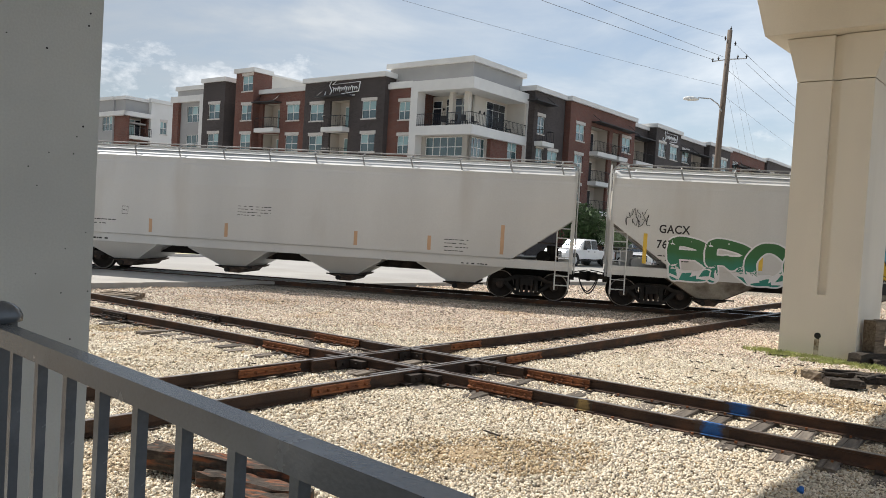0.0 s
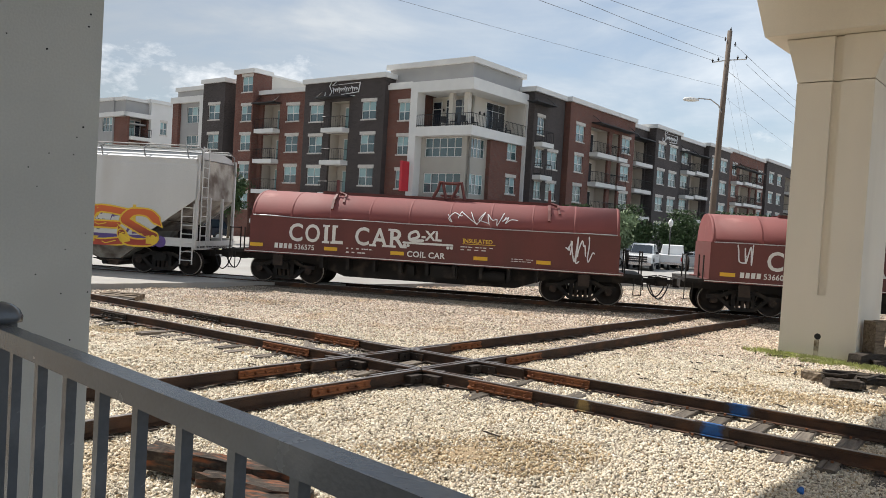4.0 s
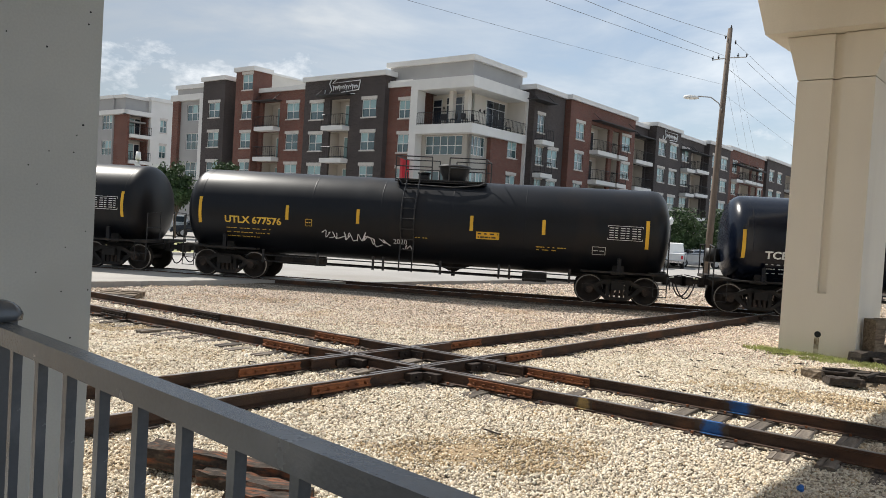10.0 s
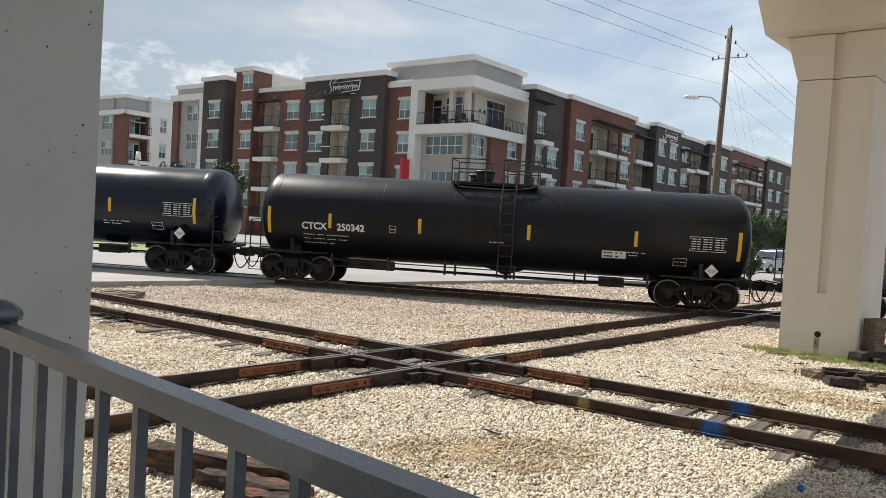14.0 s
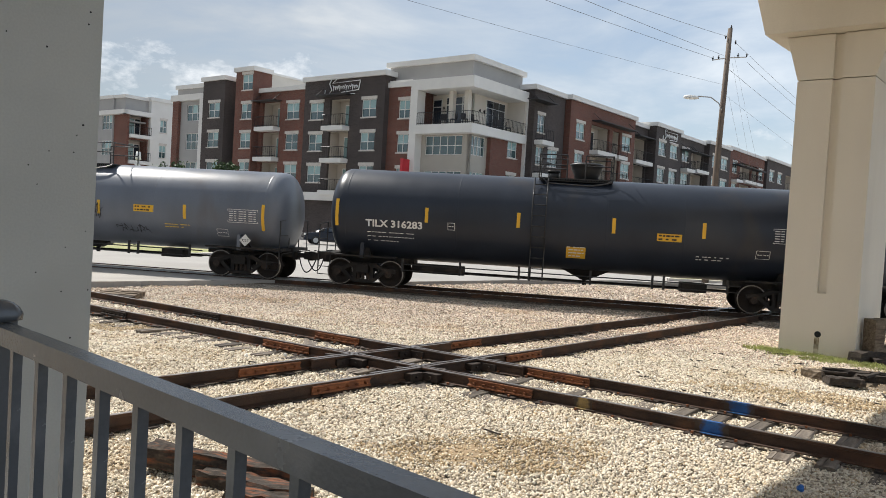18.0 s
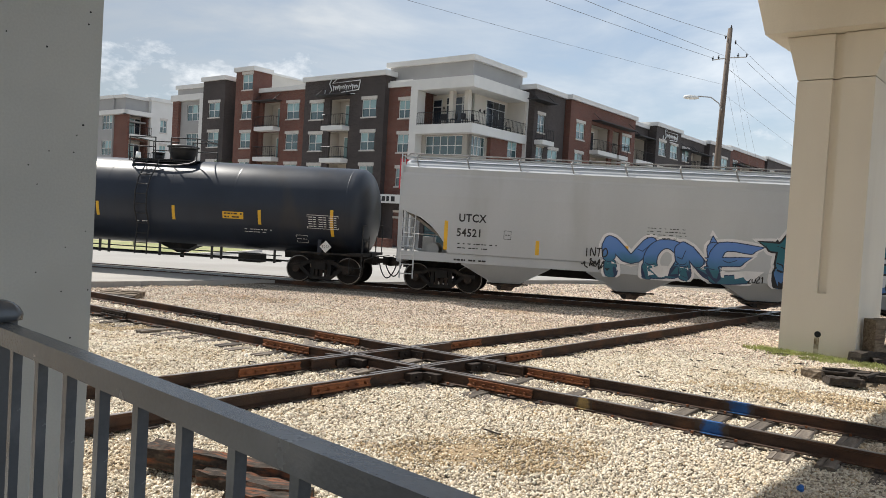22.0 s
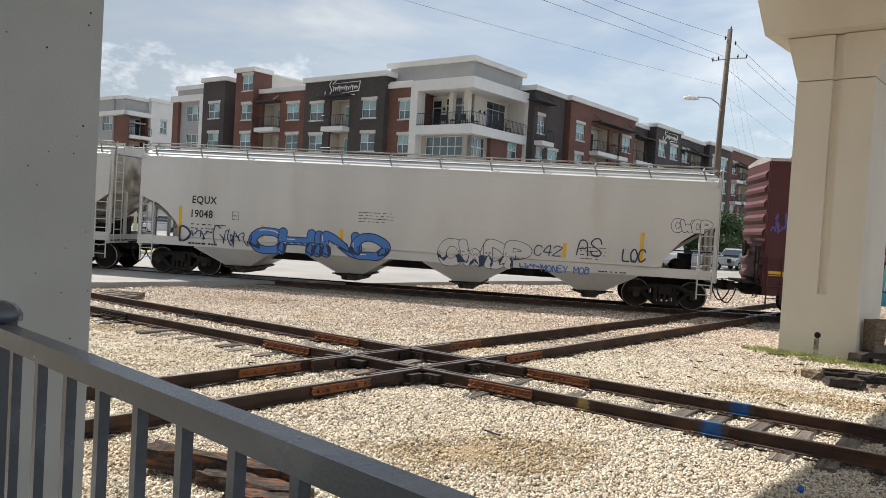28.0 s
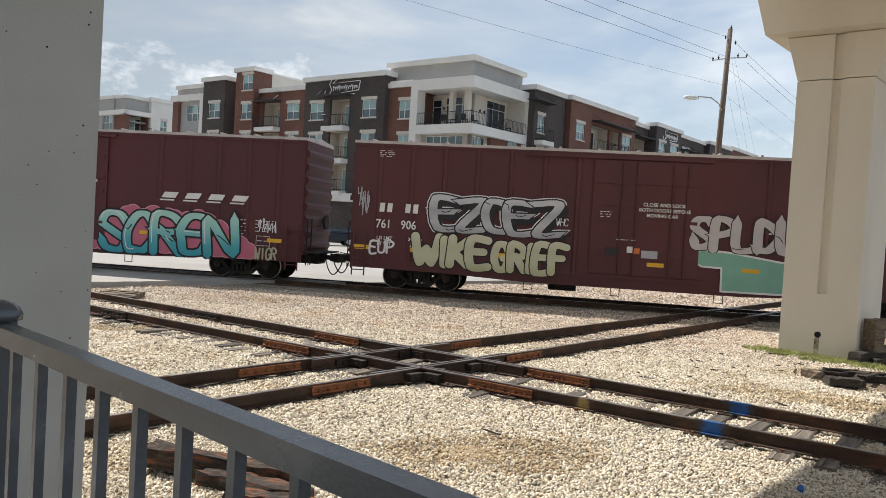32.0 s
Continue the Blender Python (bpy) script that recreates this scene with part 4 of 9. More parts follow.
face = [(8.46 + math.cos(radians(-40)) * u - math.sin(radians(40)) * v, 17.53 + math.sin(radians(-40)) * u - math.cos(radians(40)) * v) for u, v in
        ((-1.0, 0.45), (-0.5, 0.7), (0.2, 0.75), (1.2, 0.8), (1.6, 0.95), (-1.25, 0.05), (-0.95, 0.1), (-0.7, 0.15), (-0.45, 0.2), (-0.2, 0.2), (0.0, 0.25), (0.25, 0.25), (0.5, 0.3), (0.75, 0.3), (1.0, 0.35), (1.3, 0.4), (1.7, 0.5), (0.6, 0.7), (-0.5, 0.5))]
grass_tuft("grass", [(x, y, 0.33) for x, y in face], 300, 0.07, "bright green grass tufts at the foot of the pier")
# ---- apartment building ----
CORNER, TURN = Vector((2.4, 65.5, 0)), 52.4
R_DIR = Vector((math.cos(radians(TURN)), math.sin(radians(TURN)), 0))
L_DIR = Vector((-math.sin(radians(TURN)), math.cos(radians(TURN)), 0))
UP = Vector((0, 0, 1))
# local frames of the two fronts: x to the viewer's right along the front, y into the building
FRONT_L = Matrix((-L_DIR, R_DIR, UP)).transposed().to_4x4()
FRONT_L.translation = CORNER
FRONT_R = Matrix((R_DIR, L_DIR, UP)).transposed().to_4x4()
FRONT_R.translation = CORNER
FLOOR = 3.12


def wall_grid(bm, x0, x1, z0, z1, holes, y0, y1):
    """A wall slab with rectangular openings that go right through it."""
    xs = sorted({x0, x1, *[v for h in holes for v in h[:2]]})
    zs = sorted({z0, z1, *[v for h in holes for v in h[2:]]})
    xs, zs = [x for x in xs if x0 <= x <= x1], [z for z in zs if z0 <= z <= z1]

    def solid_at(i, k):
        if not (0 <= i < len(xs) - 1 and 0 <= k < len(zs) - 1):
            return False
        cx, cz = (xs[i] + xs[i + 1]) / 2, (zs[k] + zs[k + 1]) / 2
        return not any(h[0] < cx < h[1] and h[2] < cz < h[3] for h in holes)

    vd = {}

    def v(i, k, s):
        key = (i, k, s)
        if key not in vd:
            vd[key] = bm.verts.new((xs[i], y1 if s else y0, zs[k]))
        return vd[key]

    for i in range(len(xs) - 1):
        for k in range(len(zs) - 1):
            if not solid_at(i, k):
                continue
            bm.faces.new((v(i, k, 0), v(i + 1, k, 0), v(i + 1, k + 1, 0), v(i, k + 1, 0)))
            bm.faces.new((v(i, k, 1), v(i, k + 1, 1), v(i + 1, k + 1, 1), v(i + 1, k, 1)))
            for di, dk, a, b in ((-1, 0, (i, k), (i, k + 1)), (1, 0, (i + 1, k), (i + 1, k + 1)), (0, -1, (i, k), (i + 1, k)), (0, 1, (i, k + 1), (i + 1, k + 1))):
                if not solid_at(i + di, k + dk):
                    bm.faces.new((v(*a, 0), v(*b, 0), v(*b, 1), v(*a, 1)))


def window(parent, x, z, w, h, y, wn=1, lintel=True, blind=0.0, cross=True, frame_mat=None):
    """A sash window in its opening: casing, bars, glass, and a stone head and sill."""
    fm = frame_mat or M_frame
    bm = bmesh.new()
    t = 0.05
    for a, b, c, d in ((x, x + w, z, z + t), (x, x + w, z + h - t, z + h), (x, x + t, z + t, z + h - t), (x + w - t, x + w, z + t, z + h - t)):
        bm_box(bm, a, b, y + 0.08, y + 0.17, c, d)
    for k in range(1, wn):
        xx = x + w * k / wn
        bm_box(bm, xx - 0.032, xx + 0.032, y + 0.085, y + 0.17, z + t, z + h - t)
    if cross:
        zz = z + h * 0.48
        for k in range(wn):
            bm_box(bm, x + w * k / wn + 0.05, x + w * (k + 1) / wn - 0.05, y + 0.09, y + 0.165, zz - 0.03, zz + 0.03)
    win = part("window", bm, fm, parent, "white sash window with stone head and sill" if lintel else "white framed window")
    for k in range(wn):
        part("pane", box(x + w * k / wn + 0.04, x + w * (k + 1) / wn - 0.04, y + 0.125, y + 0.15, z + 0.04, z + h * 0.47), M_glass, win)
        part("pane", box(x + w * k / wn + 0.04, x + w * (k + 1) / wn - 0.04, y + 0.125, y + 0.15, z + h * 0.47 + 0.003, z + h - 0.04), M_blind if random.random() < blind else M_glass, win)
    if lintel:
        part("window_head", box(x - 0.1, x + w + 0.1, y - 0.03, y + 0.1, z + h, z + h + 0.30), M_lintel, win)
        part("window_sill", box(x - 0.1, x + w + 0.1, y - 0.06, y + 0.1, z - 0.12, z), M_lintel, win)
    return win


def guard(parent, x0, x1, y0, y1, z, sides=(1, 1), gap=0.30):
    """A black balcony guard round three sides."""
    bm = bmesh.new()
    runs = [((x0, y0), (x1, y0))] + [((x, y0), (x, y1)) for x, s in ((x0, sides[0]), (x1, sides[1])) if s]
    for a, b in runs:
        a, b = Vector((*a, 0)), Vector((*b, 0))
        for zz in (0.12, 1.06):
            bm_tube(bm, a + UP * (z + zz), b + UP * (z + zz), 0.025, 4)
        n = max(1, int((b - a).length / gap))
        for k in range(n + 1):
            p = a.lerp(b, k / n)
            bm_tube(bm, p + UP * z, p + UP * (z + 1.06), 0.014 if k % 4 else 0.024, 4)
    return part("guard_rail", bm, M_black, parent, "black metal balcony guard")


def balcony(parent, x0, x1, y, z, depth=1.3, out=0.5, deep=0.42):
    """A slab that stands out from the front, with guard and glazed door in a recess behind it."""
    b = part("balcony", box(x0, x1, y - out, y + depth, z - deep, z), M_white, parent, "white stucco balcony with black guard")
    guard(b, x0 + 0.05, x1 - 0.05, y - out + 0.05, y + depth - 0.1, z)
    return b


def recess(parent, x0, x1, z0, z1, y, depth, material):
    """The back and sides of a balcony bay, with its glazed door."""
    bm = bmesh.new()
    bm_box(bm, x0 - 0.12, x0, y + 0.25, y + depth, z0, z1)
    bm_box(bm, x1, x1 + 0.12, y + 0.25, y + depth, z0, z1)
    bm_box(bm, x0 - 0.12, x1 + 0.12, y + depth, y + depth + 0.15, z0, z1)
    bm_box(bm, x0 - 0.12, x1 + 0.12, y + 0.25, y + depth, z1, z1 + 0.12)
    r = part("balcony_bay", bm, material, parent, "recessed balcony bay in stucco")
    w = min(1.9, (x1 - x0) * 0.62)
    a = x0 + (x1 - x0) * 0.3
    d = part("balcony_door", box(a, a + w, y + depth - 0.06, y + depth - 0.004, z0 + 0.05, z0 + 2.25), M_frame, r, "white framed glazed balcony door")
    for k in range(2):
        part("pane", box(a + 0.09 + k * w / 2, a + w / 2 - 0.05 + k * w / 2, y + depth - 0.075, y + depth - 0.062, z0 + 0.15, z0 + 2.15), M_door if k else M_blind, d)
    return r


def cornice(parent, x0, x1, y0, y1, z, h=0.45, proud=0.22, material=None):
    return part("cornice", box(x0 - proud, x1 + proud, y0 - proud, y1, z - h, z), material or M_white, parent, "white metal-capped parapet cornice")


def awning(parent, x0, x1, y, z):
    bm = bmesh.new()
    bm_prism(bm, [(x0, z), (x1, z), (x1, z + 0.10), (x0, z + 0.10)], y - 1.1, y)
    for x in (x0 + 0.25, x1 - 0.25):
        bm_tube(bm, (x, y - 0.95, z + 0.1), (x, y, z + 0.85), 0.03, 5)
    return part("awning", bm, M_awning, parent, "charcoal metal awning hung on two rods")


def lantern(parent, x, y, z):
    bm = bmesh.new()
    bm_box(bm, x - 0.05, x + 0.05, y - 0.06, y, z - 0.05, z + 0.05)
    bm_tube(bm, (x, y - 0.12, z - 0.12), (x, y - 0.12, z + 0.12), 0.06, 8)
    part("wall_lantern", bm, M_black, parent)


building = thing("apartment_building", "four-storey brick and stucco apartment building on a street corner", "apartment building")


def bay(front, x0, x1, y, top, material, name, floors, items, sill=11.8, pitch=3.1, base=-0.3, cap=True, back=8.0):
    """One stretch of the front that stands at depth y: a wall with openings, its windows, balconies and cornice.
    items: (kind, x, width) for every floor in floors, or for the floors named after the width; sill: height of the top floor's window sills."""
    m = front
    level = lambda f: sill - 0.80 - (3 - f) * pitch
    holes = []
    for kind, x, w, *only in items:
        for f in only or floors:
            z = level(f)
            if kind in ("win", "tri", "five", "four"):
                h = {"win": 1.62}.get(kind, 1.85)
                holes.append((x, x + w, z + 0.80, z + 0.80 + h))
            elif kind == "bal":
                holes.append((x, x + w, z + 0.02, z + 2.65))
    bm = bmesh.new()
    wall_grid(bm, x0, x1, base, top, holes, y, y + 0.25)
    bm_box(bm, x0, x0 + 0.25, y + 0.25, y + back, base, top)
    bm_box(bm, x1 - 0.25, x1, y + 0.25, y + back, base, top)
    w_ = part(name, bm, material, building, at=m)
    part("roof", box(x0 + 0.25, x1 - 0.25, y + 0.25, y + back, top - 0.9, top - 0.7), M_grey, w_)
    bm = bmesh.new()
    bm_box(bm, x0 + 0.26, x1 - 0.26, y + 2.2, y + 2.4, base, top - 0.9)
    part("room_back", bm, M_hole, w_)
    if cap:
        cornice(w_, x0, x1, y, y + back, top + 0.28)
    for kind, x, w, *only in items:
        for f in only or floors:
            z = level(f)
            if kind == "win":
                window(w_, x, z + 0.80, w, 1.62, y, 2, True, 0.75)
            elif kind in ("tri", "four", "five"):
                window(w_, x, z + 0.80, w, 1.85, y, {"tri": 3, "four": 4, "five": 5}[kind], False, 0.35)
            elif kind == "bal":
                recess(w_, x, x + w, z + 0.02, z + 2.65, y, 1.4, M_beige)
                balcony(w_, x - 0.15, x + w + 0.15, y + 0.26 - 0.26, z, 0.0 + 0.0, 0.95)
    return w_


# the front that runs off to the left, from the far end to the corner
F123 = (1, 2, 3)
bay(FRONT_L, -44.3, -38.3, 0.6, 16.45, M_grey, "grey_wall", F123, [("tri", -42.3, 2.9)], 12.53, 3.3)
bm = bmesh.new()
bm_box(bm, -45.0, -38.25, 0.1, 0.58, 14.85, 15.55)
bm_box(bm, -39.25, -38.25, 0.1, 0.58, -0.3, 14.85)
part("white_frame", bm, M_white, building, "white stucco frame around the end bay", at=FRONT_L)
part("brick_pilaster", box(-44.6, -43.5, 0.2, 0.58, -0.3, 14.85), M_brick_red, building, at=FRONT_L)
bay(FRONT_L, -37.6, -33.7, -0.6, 16.75, M_brick_dark, "dark_brick_wall", (0, 1, 2, 3), [("win", -36.5, 2.0)], 12.55, 3.25)
bay(FRONT_L, -32.1, -29.1, -0.4, 17.45, M_brick_red, "red_brick_tower", (0, 1, 2, 3, 4), [("win", -31.0, 1.7)], 12.23, 3.09, back=2.4)
bd = bay(FRONT_L, -29.1, -21.85, 0.5, 15.2, M_brick_red, "red_brick_wall", (0, 1, 2, 3), [("bal", -28.55, 2.75), ("win", -24.75, 1.9)], 12.13, 3.14)
awning(bd, -29.2, -25.6, 0.5, 14.0)
sw = bay(FRONT_L, -21.2, -10.5, -0.3, 15.7, M_brick_dark, "dark_brick_wall", F123, [("win", -20.35, 1.9), ("bal", -17.55, 2.6), ("win", -13.3, 1.8)], 11.8, 3.07)
bay(FRONT_L, -10.5, -7.4, 0.3, 14.6, M_brick_red, "red_brick_wall", F123, [("win", -9.25, 1.3)], 11.63, 3.08)
rh = thing("roof_house", "beige stucco roof house behind the parapet", "roof house", at=FRONT_L)
part("wall", box(-32.0, -29.14, 2.02, 15.0, 14.6, 17.3), M_cream, rh)
part("roof_edge", box(-32.1, -29.04, 2.02, 15.1, 17.3, 17.5), M_white, rh)

# the front that runs off to the right
ALL = (0, 1, 2, 3)
RB = ((8.9, 14.6, 0.2, 15.4, M_brick_dark, ALL, [("win", 9.6, 1.3), ("win", 11.75, 1.9, 0, 1, 2)], 11.4, 3.0),
      (14.9, 30.0, -0.3, 15.4, M_brick_red, ALL, [("win", 16.2, 1.75), ("bal", 19.4, 4.2), ("bal", 24.4, 1.9), ("win", 26.8, 2.2)], 11.56, 3.03),
      (30.2, 35.6, 0.6, 15.2, M_brick_dark, ALL, [("bal", 30.9, 4.4)], 11.8, 3.1),
      (35.6, 43.4, -0.5, 15.6, M_brick_dark, ALL, [("win", 36.5, 2.2), ("win", 40.1, 2.4)], 12.13, 3.2),
      (43.5, 54.5, 0.4, 15.5, M_brick_dark, ALL, [("win", 46.4, 2.5), ("bal", 49.8, 4.4)], 12.4, 3.2),
      (54.6, 63.6, -0.3, 15.7, M_brick_dark, ALL, [("win", 56.0, 2.2), ("win", 59.7, 2.7)], 12.5, 3.2),
      (63.8, 82.2, 0.0, 16.1, M_brick_red, ALL, [("win", 65.8, 2.2), ("bal", 69.4, 5.6), ("bal", 75.6, 3.0), ("win", 79.2, 2.2)], 12.6, 3.25),
      (82.4, 112.0, -0.4, 16.4, M_brick_dark, ALL, [("win", 84, 2.6), ("win", 89, 2.6), ("bal", 94, 4.5), ("win", 101, 2.6), ("win", 107, 2.6)], 12.8, 3.3))
right_walls = [bay(FRONT_R, *r[:4], r[4], "brick_wall", r[5], r[6], r[7], r[8]) for r in RB]
for k, (x0, x1) in ((0, (7.6, 11.4)), (1, (19.4, 28.6)), (2, (31.0, 36.4)), (4, (45.6, 49.0)), (4, (49.6, 55.0)), (6, (65.5, 68.4)), (6, (69.0, 79.5))):
    awning(right_walls[k], x0, x1, RB[k][2], 13.75 if k else 14.1)
for k, x0, x1, z in ((0, 9.2, 11.3, 10.6), (0, 9.2, 11.3, 7.55), (4, 46.2, 49.2, 11.4), (4, 46.2, 49.2, 8.2), (6, 65.4, 68.4, 11.6), (6, 65.4, 68.4, 8.4)):
    balcony(right_walls[k], x0, x1, RB[k][2], z, 0.0, 0.9)
awning(sw, -18.75, -14.5, -0.3, 13.9)

# the corner block: white frame, two-storey glazed bay, deep roof terrace
FL, FR = 0.1, 0.85                                     # how far each white frame stands back from the corner lines
bm = bmesh.new()
bm_box(bm, -11.2, -1.75, 1.1, 9.0, 14.3, 16.45)
part("top_storey", bm, M_grey, building, "grey stucco top storey", at=FRONT_L)
part("cornice", box(-11.5, -1.45, 0.8, 9.3, 16.45, 16.9), M_white, building, "white metal-capped parapet cornice", at=FRONT_L)
bm = bmesh.new()
bm_box(bm, 1.11, 7.9, 1.76, 8.0, 14.3, 16.44)
part("top_storey", bm, M_grey, building, "grey stucco top storey", at=FRONT_R)
part("cornice", box(0.81, 8.2, 1.46, 8.3, 16.44, 16.89), M_white, building, "white metal-capped parapet cornice", at=FRONT_R)
bm = bmesh.new()
bm_box(bm, -7.75, -6.95, FL, 1.2, 0.0, 14.95)
bm_box(bm, -6.95, -FR, FL, 3.2, 14.0, 14.95)
bm_box(bm, -6.95, -FR, FL, 3.2, 10.15, 10.95)
bm_box(bm, -10.4, -7.75, FL + 0.1, 0.29, 14.6, 15.05)
part("white_frame", bm, M_white, building, "white stucco frame around terrace and glazed bay", at=FRONT_L)
bm = bmesh.new()
bm_box(bm, FL + 0.002, 9.6, FR - 0.002, 3.2, 13.99, 14.94)
bm_box(bm, FL + 0.002, 9.6, FR - 0.002, 3.2, 10.14, 10.94)
bm_box(bm, 8.75, 9.6, FR, 1.7, 0.0, 13.98)
part("white_frame", bm, M_white, building, "white stucco frame around terrace and glazed bay", at=FRONT_R)
ter = part("terrace", box(-7.7, -2.9, 2.9, 3.18, 10.95, 14.0), M_cream, building, "deep corner roof terrace with black guard", at=FRONT_L)
guard(ter, -6.95, -FR - 0.1, FL + 0.1, 0.9, 10.95, (0, 0), 0.22)
for x0, w, z1 in ((-7.25, 1.0, 13.6), (-5.75, 2.75, 13.75)):
    d = part("terrace_door", box(x0, x0 + w, 2.80, 2.89, 10.96, z1), M_frame, ter, "glazed terrace door")
    n = max(1, int(w / 0.8))
    for k in range(n):
        part("pane", box(x0 + 0.08 + k * w / n, x0 + (k + 1) * w / n - 0.08, 2.77, 2.795, 11.05, z1 - 0.75), M_door, d)
        part("pane", box(x0 + 0.08 + k * w / n, x0 + (k + 1) * w / n - 0.08, 2.77, 2.795, z1 - 0.65, z1 - 0.08), M_door, d)
for x in (-4.1, -2.45):
    part("pier", box(x - 0.22, x + 0.22, 1.3, 1.75, 10.95, 14.0), M_cream, ter)
for x in (-7.55, -6.0):
    lantern(ter, x, 2.88, 12.8)
ter2 = part("terrace", box(2.9, 8.7, 2.9, 3.18, 10.95, 13.99), M_cream, building, "deep corner roof terrace with black guard", at=FRONT_R)
part("terrace_side", box(8.45, 8.7, FR + 0.1, 2.9, 10.95, 13.99), M_cream, ter2)
guard(ter2, FL + 0.1, 8.75, FR + 0.1, 1.5, 10.94, (0, 0), 0.22)
d = part("terrace_door", box(4.9, 7.9, 2.80, 2.89, 10.96, 13.75), M_frame, ter2, "glazed terrace door")
for k in range(3):
    part("pane", box(4.97 + k * 0.98, 5.87 + k * 0.98, 2.77, 2.795, 11.05, 13.0), M_door, d)
    part("pane", box(4.97 + k * 0.98, 5.87 + k * 0.98, 2.77, 2.795, 13.05, 13.68), M_door, d)
for x in (3.9, 4.6):
    lantern(ter2, x, 2.88, 12.6)
for k, (fr, x, y, r) in enumerate(((FRONT_L, -4.6, 0.9, 20), (FRONT_L, -3.4, 0.9, -30), (FRONT_L, -2.3, 1.0, 60), (FRONT_R, 2.0, 1.9, 10), (FRONT_R, 5.6, 1.6, -20), (FRONT_R, 7.0, 1.7, 40))):
    ch = thing("terrace_chair", "black metal chair on the roof terrace", "chair", "terrace chairs", at=fr @ pose(x, y, 10.95, 0, 0, r))
    part("seat", box(-0.25, 0.25, -0.25, 0.25, 0.44, 0.5), M_black, ch)
    part("backrest", box(-0.25, 0.25, 0.22, 0.26, 0.5, 1.0), M_black, ch)
    for a in (-0.22, 0.22):
        for b in (-0.22, 0.22):
            part("leg", box(a - 0.02, a + 0.02, b - 0.02, b + 0.02, 0, 0.44), M_black, ch)
# the glazed bay below
bm = bmesh.new()
wall_grid(bm, -7.1, -1.6, 3.6, 10.15, [(-6.5, -2.4, 5.2, 6.95), (-6.5, -2.4, 8.38, 10.05)], 1.0, 1.25)
gb = part("glazed_bay", bm, M_taupe, building, "grey stucco bay with wide window bands", at=FRONT_L)
for z, h in ((5.2, 1.75), (8.38, 1.67)):
    window(gb, -6.5, z, 4.1, h, 1.0, 5, False, 0.3)
bm = bmesh.new()
wall_grid(bm, 1.0, 3.6, 3.6, 10.14, [(1.25, 3.3, 5.2, 6.95), (1.25, 3.3, 8.38, 10.05)], 1.6, 1.85)
gb2 = part("glazed_bay", bm, M_taupe, building, "grey stucco bay with wide window bands", at=FRONT_R)
for z, h in ((5.2, 1.75), (8.38, 1.67)):
    window(gb2, 1.25, z, 2.05, h, 1.6, 4, False, 0.3)
bm = bmesh.new()
wall_grid(bm, 3.6, 8.8, 3.5, 10.14, [(6.3, 7.9, z, z + 1.5) for z in (5.6, 8.7)], 1.2, 1.45)
bm_box(bm, 3.6, 3.85, 1.45, 2.0, 3.5, 10.14)
rb = part("red_brick_wall", bm, M_brick_red, building, at=FRONT_R)
for z in (5.6, 8.7):
    window(rb, 6.3, z, 1.6, 1.5, 1.2, 2, True, 0.8)
# ground floor of the corner with shop front, white fascia and sign letters
bm = bmesh.new()
wall_grid(bm, -21.6, 0.0, -0.3, 3.9, [(-20.6, -18.2, 0.1, 3.3), (-17.4, -15.0, 0.1, 3.3), (-13.2, -11.4, 0.1, 3.3), (-9.2, -8.2, 0.1, 3.3), (-5.6, -3.0, 0.1, 3.2)], 0.25, 0.5)
gf = part("shop_front", bm, M_brick_dark, building, "dark brick ground floor with tall shop windows", at=FRONT_L)
for x0, x1 in ((-20.6, -18.2), (-17.4, -15.0), (-13.2, -11.4), (-9.2, -8.2), (-5.6, -3.0)):
    window(gf, x0, 0.1, x1 - x0, 3.1, 0.25, 2, False, 0.1, True, M_black)
    part("transom", box(x0, x1, 0.2, 0.3, 2.55, 2.75), M_beige, gf)
    part("transom", box(x0, x1, 0.2, 0.3, 3.1, 3.3), M_beige, gf)
bm = bmesh.new()
wall_grid(bm, 0.0, 9.1, -0.3, 3.9, [(2.4, 4.4, 0.0, 2.6)], 0.25, 0.5)
gf2 = part("shop_front", bm, M_brick_dark, building, "dark brick ground floor with tall shop windows", at=FRONT_R)
part("entrance_door", box(2.45, 4.35, 0.6, 0.68, 0.0, 2.55), M_door, gf2, "dark glazed entrance door")
for x in (1.6, 5.2):
    lantern(gf2, x, 0.24, 1.7)
fas = part("fascia", box(-21.7, 0.9, -0.95, 0.24, 3.9, 4.66), M_white, building, "long white entrance fascia with dark letters", at=FRONT_L)
fas2 = part("fascia", box(-0.9, 9.0, -0.955, 0.24, 3.89, 4.67), M_white, building, "long white entrance fascia with dark letters", at=FRONT_R)
me = lettering("LEASING OFFICE", 0.62, 0.008)
me.materials.append(P_black)
part("sign_letters", me, None, fas, "dark lettering on the fascia", at=pose(-5.75, -0.96, 4.02))
# the building's name is shown as plain dark blocks
for k in range(10):
    part("sign_block", box(-13.5 + k * 0.56, -13.5 + k * 0.56 + (0.42, 0.3)[k % 3 == 2], -0.975, -0.955, 4.05, 4.50), P_black, fas, "dark sign character")


